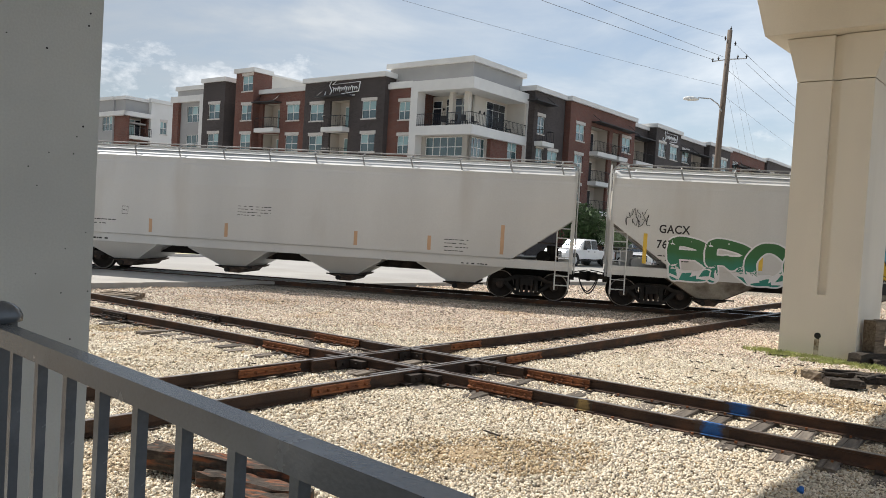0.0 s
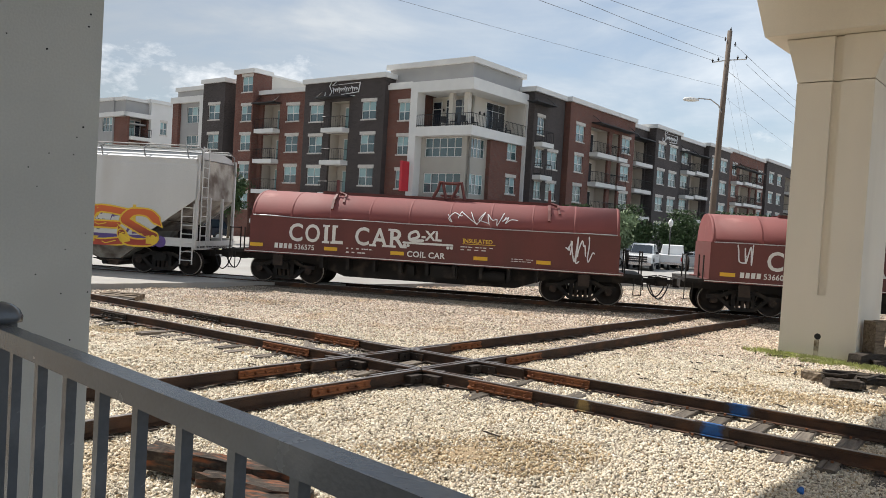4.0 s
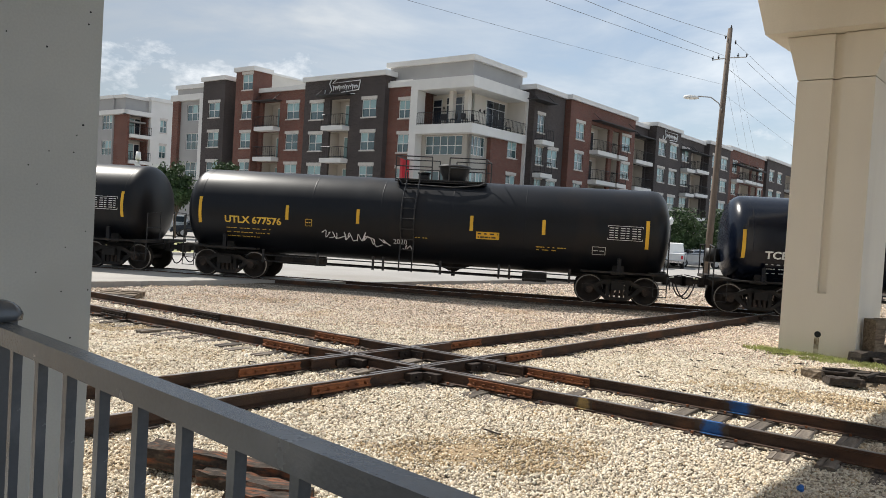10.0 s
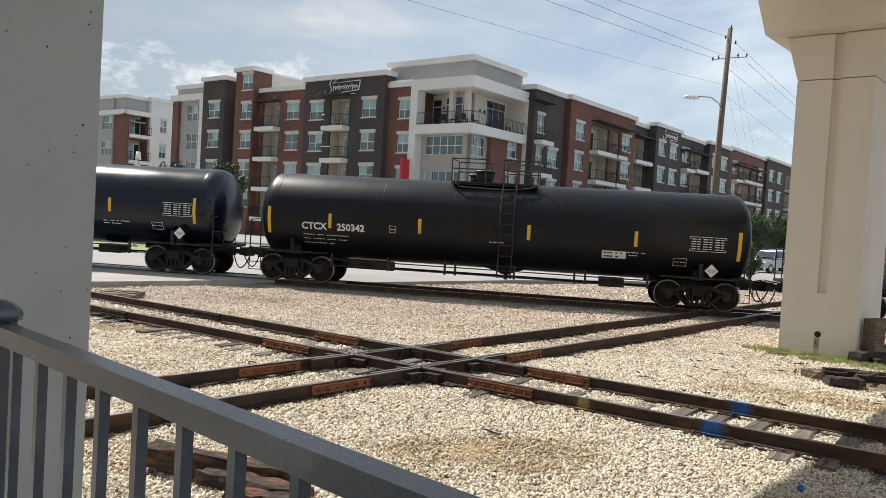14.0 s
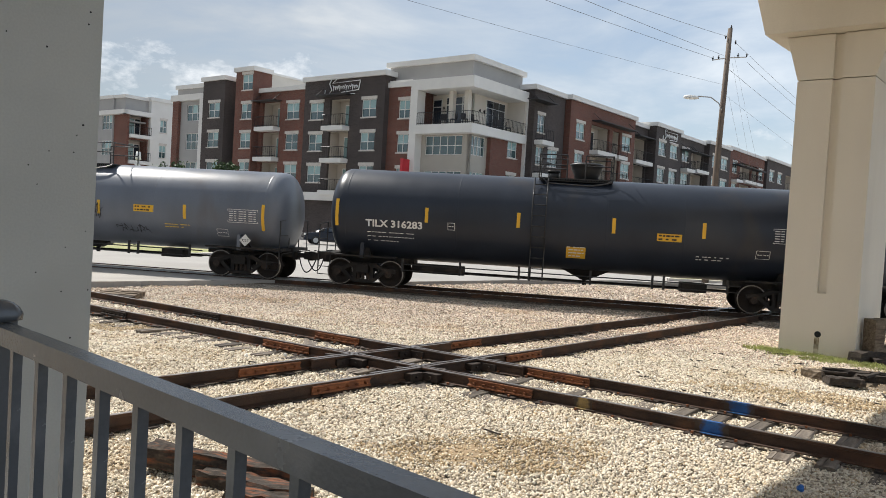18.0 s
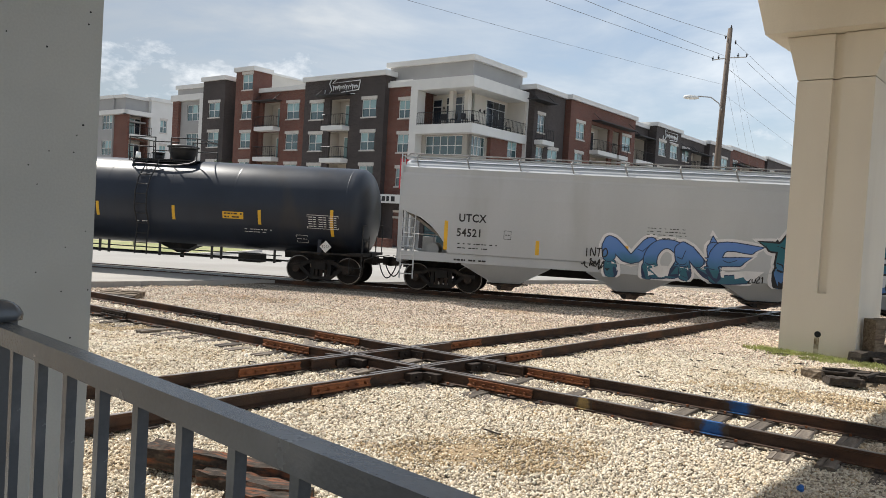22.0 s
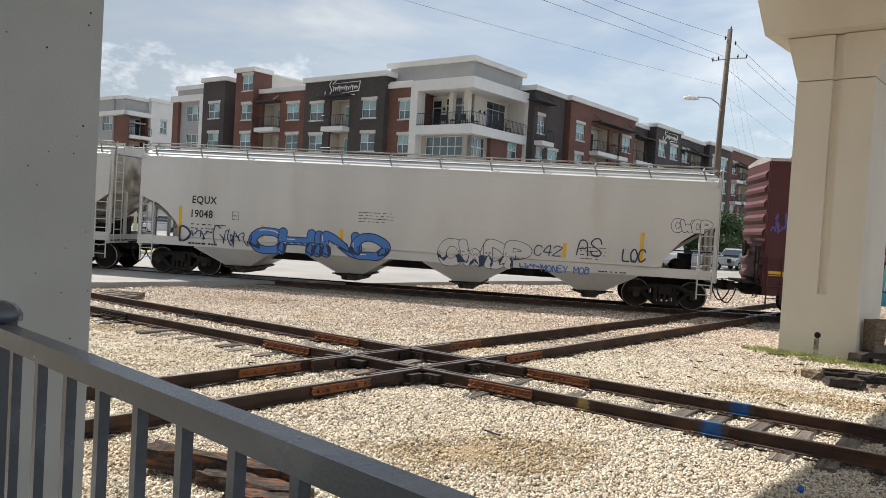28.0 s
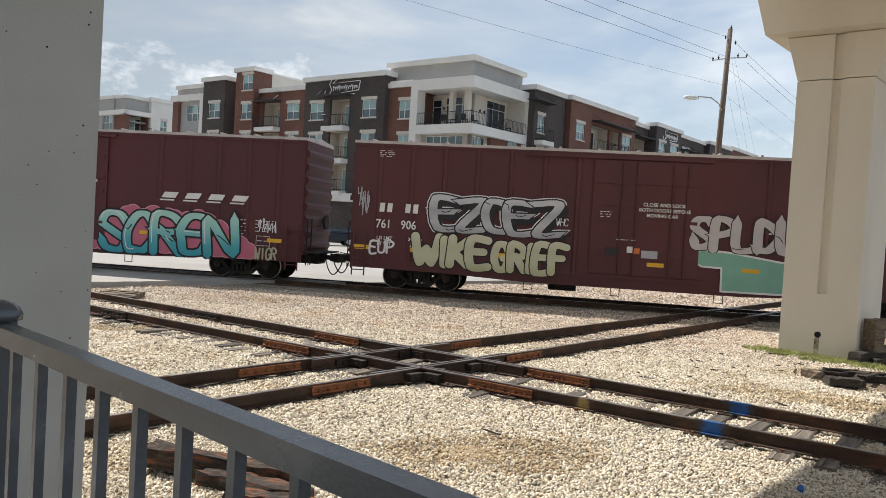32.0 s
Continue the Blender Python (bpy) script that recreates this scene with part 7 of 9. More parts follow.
        bm_tube(bm, (x - 0.6, -1.10, 0.41), (x + 0.75, -1.10, 0.43), 0.025, 6)
        part("gate_shaft", bm, M_under, ch)
        for e in (-1, 1):
            bm = bmesh.new()
            bm_path(bm, [(x + e * 1.43, -1.535, 1.02), (x + e * 0.425, -1.045, 0.44)], 0.022, 4)
            part("chute_rib", bm, M_gate if seed == 2 else paint_, ch)
    for x in (-bl + mark_dx - 0.35, -bl + 4.6, -bl + 7.4, bl - 7.2, bl - 4.7, bl - 2.3):
        tall = abs(x) > bl - 2.6
        if flat_marks:
            patch(car, x - 0.3, x + 0.45, 1.40, 1.52, reflect, skin, "reflector", "dull orange reflector strip")
            continue
        patch(car, x - 0.06, x + 0.06, 1.45, 2.4 if tall else 1.92, reflect, skin, "reflector", "yellow reflector strip")
    stencil(car, mark, -bl + mark_dx + 0.05, mark_z + 0.48, 0.36, ink, skin, 0.008, 1.08, "painted reporting marks", 0.88)
    stencil(car, number, -bl + mark_dx, mark_z, 0.36, ink, skin, 0.008, 1.08, "painted car number", 0.88)
    if number == "54372":
        stencil(car, "LD LMT  220700 LB  100100 KG", -bl + mark_dx - 0.02, mark_z - 0.36, 0.145, ink, skin, 0.002, 1.05)
        stencil(car, "LT  WT     65300 LB   29600 KG", -bl + mark_dx - 0.02, mark_z - 0.54, 0.145, ink, skin, 0.002, 1.05)
    else:
        bars(car, -bl + mark_dx + 0.05, mark_z - 0.22, 1.3, 2, ink, skin, 0.045, 0.14, seed)
    data_panel(car, -bl + mark_dx + 1.55, mark_z - 0.02, 0.24, 0.28, ink, skin, 1, 2)
    bars(car, -bl + 1.9, 1.18, 1.5, 1, ink, lambda z: -1.565, 0.08, 0.1, seed + 1)
    bars(car, bl - 3.6, 1.12, 1.2, 1, ink, lambda z: -1.565, 0.05, 0.1, seed + 2)
    bars(car, -1.8, 2.55, 1.2, 4, ink, skin, 0.03, 0.10, seed + 4)
    bars(car, bl - 4.2, 1.85, 0.8, 4, ink, skin, 0.035, 0.12, seed + 5)
    bogie(car, -half + 2.0), bogie(car, half - 2.0)
    couplers(car, half)
    car["skin"] = 1
    return car, skin, bl


# ---- coil car ----
def slab_word(car, text, widths, x, z, h, material, skin):
    """Bold capitals of a given height with slab serifs."""
    for ch, w in zip(text, widths):
        me = lettering(ch, 1.0, 0.018)
        xs, zs = [v.co.x for v in me.vertices], [v.co.z for v in me.vertices]
        x_, w_, z_, h_ = min(xs), max(xs) - min(xs), min(zs), max(zs) - min(zs)
        ww = w * (0.5 if ch == "I" else 1.0)
        for v in me.vertices:
            v.co.x, v.co.z = (v.co.x - x_) / w_ * ww + (w - ww) / 2, (v.co.z - z_) / h_ * h
        decal(car, me, material, x, z, skin, "stencil", "large white words on the side")
        feet = {"I": ((0, w, 0), (0, w, 1)), "L": ((0, w * 0.5, 1), (-0.05, w * 0.4, 0)), "A": ((-0.07, w * 0.32, 0), (w * 0.68, w + 0.07, 0)),
                "R": ((-0.07, w * 0.42, 0), (w * 0.72, w + 0.08, 0), (-0.07, w * 0.3, 1)), "C": (), "O": ()}[ch]
        for a, b, up in feet:
            patch(car, x + a, x + b, z + (h - 0.07 if up else 0), z + (h if up else 0.07), material, skin, "serif", "", 0.008)
        x += w + 0.09


def coil_car(label, half, number, seed):
    car = thing("coil_car", label, "coil car", "freight train")
    bl = half - 1.38
    skin = lambda z: -1.50
    part("side_body", box(-bl, bl, -1.49, 1.49, 1.12, 2.28), M_coil, car, bevel=0.015)
    part("side_sill", box(-bl - 0.15, bl + 0.15, -1.53, 1.53, 1.02, 1.12), M_coil, car)
    part("sill_line", box(-bl - 0.14, bl + 0.14, -1.540, -1.531, 1.05, 1.075), P_white, car, "thin white line along the sill")
    bm = bmesh.new()
    prof = [(-1.47, 2.285)] + [(-1.47 * math.cos(a), 2.285 + 0.92 * math.sin(a)) for a in [math.pi * k / 24 for k in range(1, 24)]] + [(1.47, 2.285)]
    bm_loft(bm, [[(x, y, z) for y, z in prof] for x in (-bl + 0.04, -bl * 0.5, 0, bl * 0.5, bl - 0.04)])
    hood = part("hood", bm, M_hood, car, "faded pink-red curved coil hood")
    for x in [(-bl + 0.1) + (2 * bl - 0.2) * k / 9 for k in range(10)]:
        bm = bmesh.new()
        bm_loft(bm, [[(x + dx, y * k, 2.285 + (z - 2.285) * k) for y, z in prof] for dx, k in ((-0.03, 1.0), (-0.015, 1.007), (0.015, 1.007), (0.03, 1.0))], closed=False, caps=False)
        part("hood_seam", bm, M_hood, hood)
    bm = bmesh.new()
    rn = random.Random(seed)
    for y in (-1.505,):
        pts = [(-bl + 0.1 + (2 * bl - 0.2) * k / 16, y, 2.29 + rn.uniform(-0.018, 0.018)) for k in range(17)]
        bm_path(bm, pts, 0.016, 5)
    part("hood_lip", bm, M_galv, hood, "bent pale strip along the hood's lip")
    bm = bmesh.new()
    bm_box(bm, -bl + 2.2, bl - 2.3, -0.42, -0.32, 3.17, 3.26)
    bm_box(bm, -bl + 2.2, bl - 2.3, 0.32, 0.42, 3.17, 3.26)
    part("hood_beam", bm, M_coil, hood, "dark red beam along the hood's crown")
    for x in (-bl + 2.8, bl - 2.35):
        bm = bmesh.new()
        bm_path(bm, [(x + 0.06, -1.40, 2.62), (x + 0.04, -1.12, 2.96), (x + 0.02, -0.72, 3.16), (x, -0.62, 3.66)], 0.06, 4)
        bm_path(bm, [(x, -0.5, 3.25), (x + 0.3, -0.6, 3.15), (x + 0.38, -1.15, 2.86)], 0.05, 5)
        bm_path(bm, [(x, -0.6, 3.0), (x + 0.1, -1.2, 2.8)], 0.05, 5)
        part("lifting_guide", bm, M_coil, hood, "dark red stacking guide")
    bm = bmesh.new()
    bm_box(bm, 0.15, 0.7, -0.4, 0.4, 3.3, 3.36)
    for x in (0.1, 0.75):
        bm_path(bm, [(x - 0.22, -0.4, 3.2), (x - 0.05, -0.35, 3.55), (x, -0.3, 3.78), (x + 0.1, -0.3, 3.78), (x + 0.25, -0.4, 3.2)], 0.06, 6)
    bm_tube(bm, (0.1, -0.3, 3.76), (0.8, -0.3, 3.76), 0.06, 6)
    part("lifting_lug", bm, M_coil, hood, "dark red lifting lug")
    # fish-belly frame, end decks
    bm = bmesh.new()
    bm_prism(bm, [(-half + 0.6, 0.78), (-bl + 2.2, 0.74), (-bl + 3.3, 0.36), (bl - 3.3, 0.36), (bl - 2.2, 0.74), (half - 0.6, 0.78), (half - 0.6, 1.02), (-half + 0.6, 1.02)], -1.0, 1.0)
    part("frame", bm, M_under, car)
    for k in range(9):
        x = -bl + 2.6 + k * (2 * bl - 5.2) / 8
        part("frame_rib", box(x - 0.05, x + 0.05, -1.45, -1.0, 0.62, 1.02), M_under, car)
    part("brake_valve", box(0.1, 1.0, -1.3, -1.02, 0.55, 0.95), M_under, car, bevel=0.02)
    part("air_tank", tube((1.7, -1.2, 0.7), (2.6, -1.2, 0.7), 0.19, 12), M_under, car, bevel=0.02)
    part("junction_box", box(-0.7, -0.45, -1.25, -1.02, 0.6, 0.9), M_under, car, bevel=0.02)
    for s in (-1, 1):
        part("end_deck", box(*sorted((s * (half - 0.65), s * bl)), -1.5, 1.5, 0.98, 1.10), M_under, car)
        for x in (half - 0.68, bl + 0.18):
            for y in (-1.47, -0.6):
                part("handrail_post", tube((s * x, y, 1.1), (s * x, y, 1.85), 0.024, 5), M_under, car)
        part("end_handrail", tube((s * (half - 0.68), -1.47, 1.82), (s * (half - 0.68), -0.6, 1.82), 0.02, 5), M_under, car)
        bm = bmesh.new()
        bm_path(bm, [(s * (half - 0.9), -1.5, 1.0), (s * (half - 0.9), -1.5, 0.45), (s * (half - 0.66), -1.5, 0.45), (s * (half - 0.66), -1.5, 1.0)], 0.018, 5)
        part("step", bm, M_under, car)
        part("brake_wheel", tube((s * (bl + 0.35), 0.5, 1.5), (s * (bl + 0.42), 0.5, 1.5), 0.26, 14), M_under, car)
        part("placard_board", box(*sorted((s * (bl - 1.25), s * (bl - 0.9))), -1.55, -1.52, 0.62, 0.98), M_iron, car)
    # letters
    at_ = -bl - (0.28 if seed == 2 else 0.0)
    slab_word(car, "COIL", (0.48, 0.52, 0.25, 0.38), at_ + 1.70, 1.47, 0.62, P_white, skin)
    slab_word(car, "CAR", (0.48, 0.54, 0.50), at_ + 4.02, 1.47, 0.62, P_white, skin)
    stencil(car, "-XL", at_ + 6.28, 1.78, 0.44, P_white, skin, 0.015)
    bm = bmesh.new()
    lift = [0]
    ribbon(bm, smooth_run([(at_ + 5.93, 1.78), (at_ + 6.18, 1.88), (at_ + 6.10, 2.05), (at_ + 5.88, 1.95), (at_ + 5.93, 1.75), (at_ + 6.33, 1.76)]), 0.045, lift, 4)
    ribbon(bm, [(at_ + 5.68, 1.66), (at_ + 7.33, 1.66)], 0.035, lift, 4)
    for x in (5.72, 5.84, 7.18, 7.30):
        ribbon(bm, [(at_ + x, 1.57), (at_ + x + 0.01, 1.57)], 0.05, lift, 6)
    decal(car, finish_flat(bm, "stencil", P_white), P_white, 0, 0, skin)
    stencil(car, "INSULATED", at_ + 7.66, 1.78, 0.19, P_gold, skin, 0.004)
    patch(car, at_ + 7.66, at_ + 8.75, 1.73, 1.75, P_gold, skin, "underline")
    bars(car, at_ + 7.6, 1.66, 1.1, 2, P_white, skin, 0.04, 0.09, seed)
    stencil(car, "COIL CAR", at_ + 5.82, 1.2, 0.27, P_white, skin, 0.008, 1.05)
    stencil(car, number, -bl + 1.62, 1.21, 0.24, P_white, skin, 0.004, label="painted car number")
    bm = bmesh.new()
    for k in range(4):
        a = -bl + 0.92 + k * 0.165
        bm.faces.new([bm.verts.new(p) for p in ((a, 0, 1.215), (a + 0.12, 0, 1.215), (a + 0.13, 0, 1.385), (a + 0.01, 0, 1.385))])
    decal(car, finish_flat(bm, "stencil", P_white), P_white, 0, 0, skin)
    bars(car, -bl + 3.45, 1.38, 0.9, 2, P_white, skin, 0.06, 0.13, seed + 1)
    bars(car, -bl + 9.0, 1.36, 0.8, 2, P_white, skin, 0.03, 0.07, seed + 2)
    for x in (0.32, 2.96, 5.26, 8.05, 10.1):
        patch(car, at_ + x, at_ + x + 0.46, 1.23, 1.35, P_yellow, skin, "reflector", "yellow reflector strip")
    return car, skin, bl


def coil_tail(car, half):
    bogie(car, -half + 2.53), bogie(car, half - 2.53)
    couplers(car, half)


# ---- box car ----
def box_car(label, half, number, seed):
    car = thing("box_car", label, "box car", "freight train")
    bl = half - 0.87
    part("body", box(-bl, bl, -1.50, 1.50, 0.95, 4.88), M_box, car, bevel=0.02)
    bm = bmesh.new()
    for s in (-1, 1):
        bm_prism(bm, [(-bl, 0.95), (-bl, 0.70), (-bl + 3.4, 0.66), (-bl + 5.8, 0.56), (bl - 5.8, 0.56), (bl - 3.4, 0.66), (bl, 0.70), (bl, 0.95)], *sorted((s * 1.42, s * 1.50)))
    part("side_sill", bm, M_box, car)
    bm = bmesh.new()
    bm_loft(bm, [[(x, y, z) for y, z in ((-1.54, 4.84), (-1.54, 4.93), (0, 5.05), (1.54, 4.93), (1.54, 4.84))] for x in (-bl - 0.03, bl + 0.03)], smooth=False)
    rf = part("roof", bm, M_roofgalv, car, "pale weathered sheet roof")
    for k in range(15):
        x = -bl + 0.6 + k * (2 * bl - 1.2) / 14
        part("roof_rib", box(x - 0.04, x + 0.04, -1.53, 1.53, 4.93, 4.985), M_roofgalv, rf)
    dx0, dx1 = -1.35, 2.0                              # plug door
    posts = [-bl + 0.9 + k * 1.085 for k in range(8)] + [bl - 0.9 - k * 1.085 for k in range(5)]
    for x in posts:
        if not dx0 - 0.3 < x < dx1 + 0.3:
            bm = bmesh.new()
            bm_loft(bm, [[(x - 0.09, -1.50, z), (x - 0.05, -1.545, z), (x + 0.05, -1.545, z), (x + 0.09, -1.50, z)] for z in (0.98, 4.80)], smooth=False)
            part("side_post", bm, M_box, car)
    door = part("plug_door", box(dx0, dx1, -1.565, -1.50, 1.02, 4.62), M_box, car, "oxide red plug door with stiffening ribs", bevel=0.015)
    for z in (1.65, 2.75, 3.25, 3.95):
        part("door_rib", box(dx0 + 0.1, dx1 - 0.1, -1.605, -1.566, z - 0.05, z + 0.05), M_box, door)
    for x in (dx0 + 0.9, dx0 + 1.35, dx1 - 0.9, dx1 - 0.45):
        part("lock_rod", tube((x, -1.60, 1.05), (x, -1.60, 4.55), 0.028, 6), M_box, door)
    part("door_track", box(dx0 - 2.2, dx1 + 0.3, -1.546, -1.505, 0.86, 0.97), M_box, door)
    part("door_track", box(dx0 - 2.2, dx1 + 0.3, -1.60, -1.505, 4.66, 4.76), M_box, door)
    part("top_rail", box(-bl, bl, -1.535, -1.502, 4.76, 4.84), M_box, car)
    for s in (-1, 1):
        e = part("end_wall", box(*sorted((s * bl, s * (bl + 0.03))), -1.46, 1.46, 0.95, 4.82), M_box, car)
        for k in range(8):
            z = 1.25 + k * 0.45
            bm = bmesh.new()
            bm_loft(bm, [[(s * (bl + 0.03), y, z - 0.16), (s * (bl + 0.11), y, z - 0.05), (s * (bl + 0.11), y, z + 0.05), (s * (bl + 0.03), y, z + 0.16)] for y in (-1.38, 1.38)], smooth=False)
            part("end_rib", bm, M_box, e)
        ladder(e, s * (bl - 0.3), -1.57, 0.42, 1.9, 0.42, 4, M_box, "grab_iron")
        bm = bmesh.new()
        for y in (-1.35, -0.9):
            bm_tube(bm, (s * (bl + 0.14), y, 0.6), (s * (bl + 0.14), y, 2.2), 0.02, 5)
        for k in range(5):
            bm_tube(bm, (s * (bl + 0.14), -1.35, 0.7 + k * 0.34), (s * (bl + 0.14), -0.9, 0.7 + k * 0.34), 0.016, 5)
        bm_box(bm, *sorted((s * (bl + 0.05), s * (bl + 0.5))), -1.3, 1.3, 1.0, 1.05)
        bm_tube(bm, (s * (bl + 0.14), 0.55, 2.1), (s * (bl + 0.22), 0.55, 2.1), 0.26, 12)
        part("end_ladder", bm, M_under, e)
    part("centre_sill", box(-half + 0.6, half - 0.6, -0.4, 0.4, 0.62, 0.95), M_under, car)
    bm = bmesh.new()
    bm_tube(bm, (-2.6, -0.9, 0.5), (-1.7, -0.9, 0.5), 0.17, 10)
    for x in (-3.4, -0.6, 2.6):
        bm_path(bm, [(x, -1.2, 0.62), (x, -1.2, 0.3), (x + 0.28, -1.2, 0.3), (x + 0.28, -1.2, 0.62)], 0.014, 5)
    part("brake_gear", bm, M_under, car)
    skin = lambda z: -1.545
    # marks: the road's letters as plain slanted blocks, the number lettered
    bm = bmesh.new()
    for x in (-bl + 0.93, -bl + 1.19, -bl + 1.80, -bl + 2.06):
        bm.faces.new([bm.verts.new(p) for p in ((x, 0, 2.58), (x + 0.17, 0, 2.58), (x + 0.19, 0, 2.88), (x + 0.02, 0, 2.88))])
    decal(car, finish_flat(bm, "stencil", P_white), P_white, 0, 0, lambda z: -1.55)
    stencil(car, number[:3], -bl + 0.83, 2.05, 0.40, P_white, lambda z: -1.55, 0.006, label="painted car number", squeeze=0.88)
    stencil(car, number[3:], -bl + 1.68, 2.05, 0.40, P_white, lambda z: -1.55, 0.006, label="painted car number", squeeze=0.88)
    for k in range(4):
        x = bl - 5.2 + k * 0.86
        for a, b in ((0.10, 0.30), (0.0, 0.05)):
            bm = bmesh.new()
            bm.faces.new([bm.verts.new(p) for p in ((x + a * 0.6, 0, 2.55 + a), (x + 0.52 + a * 0.6, 0, 2.55 + a), (x + 0.52 + b * 0.6, 0, 2.55 + b), (x + b * 0.6, 0, 2.55 + b))])
            decal(car, finish_flat(bm, "emblem", P_white), P_white, 0, 0, lambda z: -1.55, "emblem", "slanted white emblem block")
    for k, tx in enumerate(("CLOSE AND LOCK", "BOTH DOORS BEFORE", "MOVING CAR")):
        stencil(car, tx, 0.22 + (-0.12 if k == 1 else 0.12 if k == 2 else 0), 3.22 - k * 0.17, 0.155, P_white, lambda z: -1.61, 0.003)
    patch(car, 0.02, 0.20, 1.70, 1.88, P_sticker, lambda z: -1.61, "notice", "small orange sticker", 0.01)
    patch(car, -0.20, -0.02, 1.72, 1.92, P_white, lambda z: -1.61, "notice", "small white sticker", 0.01)
    bars(car, -1.1, 3.0, 0.35, 3, P_white, lambda z: -1.61, 0.03, 0.08, seed + 8)
    bars(car, -0.55, 2.14, 0.75, 1, P_white, lambda z: -1.61, 0.03, 0.06, seed + 9)
    bars(car, -bl + 0.85, 4.62, 0.5, 4, P_white, skin, 0.03, 0.06, seed)
    for k, (tx, dx) in enumerate((("LD LMT", 0.88), ("206400", 1.95), ("LT WT", 0.90), ("70600", 2.02))):
        stencil(car, tx, -bl + dx, 1.66 - 0.19 * (k // 2), 0.16, P_white, lambda z: -1.55, 0.003)
    bars(car, bl - 2.45, 2.05, 0.45, 5, P_white, skin, 0.035, 0.12, seed + 2)
    bars(car, bl - 1.65, 2.05, 0.65, 4, P_white, skin, 0.035, 0.12, seed + 3)
    data_panel(car, bl - 1.6, 1.18, 0.5, 0.34, P_white, skin, 2, 2)
    data_panel(car, -bl + 3.05, 2.5, 0.27, 0.30, P_white, skin, 1, 2)
    patch(car, 0.25, 0.75, 1.58, 1.82, G_silver, lambda z: -1.61, "notice", "worn pale notice board", 0.01)
    patch(car, -0.85, -0.42, 1.62, 1.85, P_black, lambda z: -1.61, "notice", "small dark notice board", 0.01)
    for x in (-bl + 0.12, -bl + 2.05, -bl + 4.8, 0.45, bl - 5.9, bl - 3.0, bl - 1.2):
        patch(car, x, x + 0.52, 1.32 if x > 0 else 1.3, 1.45, P_yellow, lambda z: -1.56, "reflector", "yellow reflector strip")
    bogie(car, -half + 3.2), bogie(car, half - 3.15)
    couplers(car, half)
    return car, skin, bl
# ---- the train: every car with the place of its two couplings along the track when the clip begins ----
train = []


def couple(car, s0, s1):
    train.append((car, (s0 + s1) / 2))


def half_of(s0, s1):
    return (s1 - s0) / 2


CPL = (-19.55, 0.74, 20.75, 35.95, 51.81, 68.6, 86.4, 104.3, 122.16, 140.24, 158.24, 176.1, 196.8, 217.15, 237.75, 257.95, 278.15, 298.4)

# two plastic-pellet hoppers
c, sk_, bl = hopper_car("plain off-white covered hopper car with faint stains", half_of(CPL[0], CPL[1]), M_hop_white, "", "33", P_black, 1, "straight", reflect=P_faded)
couple(c, CPL[0], CPL[1])
c, sk_, bl = hopper_car("off-white covered hopper car covered in green and orange graffiti", half_of(CPL[1], CPL[2]), M_hop_white, "GACX", "7670", P_black, 2, "straight", mark_z=1.97, reflect=P_gold, mark_dx=1.45)
cloud(c, -2.3, 0.95, 1.45, 2.36, sk_, G_sky, 21, G_petrol)
piece(c, "BROOX", -7.45, -1.75, 0.95, 2.32, sk_, F_leaf, G_chalk, None, 22, 0.122, 0.05, label="green bubble-shaped graffiti with white edges")
patch(c, -1.95, 0.7, 0.95, 1.30, P_black, sk_, "spray_shade", "black sprayed band")
piece(c, "RK", -1.9, -1.05, 1.28, 2.02, lambda z: sk_(z) - 0.004, G_yel, P_black, None, 23, 0.14, 0.035, spiky=True)
piece(c, "SDF", -1.1, 0.22, 1.28, 1.95, lambda z: sk_(z) - 0.004, G_chalk, P_black, None, 24, 0.14, 0.035, spiky=True)
cloud(c, 0.85, 8.15, 0.96, 2.42, sk_, G_purple, 26)
blob(c, ((0.05, 1.42), (0.42, 1.72), (0.42, 1.58), (0.95, 1.66), (0.75, 1.05), (0.62, 1.36)), lambda z: sk_(z) - 0.004, G_orange, edge=G_yel)
piece(c, "PRAZES", 0.75, 7.95, 0.94, 2.32, lambda z: sk_(z) - 0.004, F_fire, G_yel, None, 25, 0.108, 0.055, label="orange angular graffiti with yellow edges", spiky=True, lean=0.08)
scribble(c, -bl + 0.45, 2.5, 0.75, 0.5, sk_, P_black, 6, 4, 0.009)
scribble(c, -bl + 0.5, 2.85, 0.6, 0.35, sk_, P_black, 7, 4, 0.007)
couple(c, CPL[1], CPL[2])
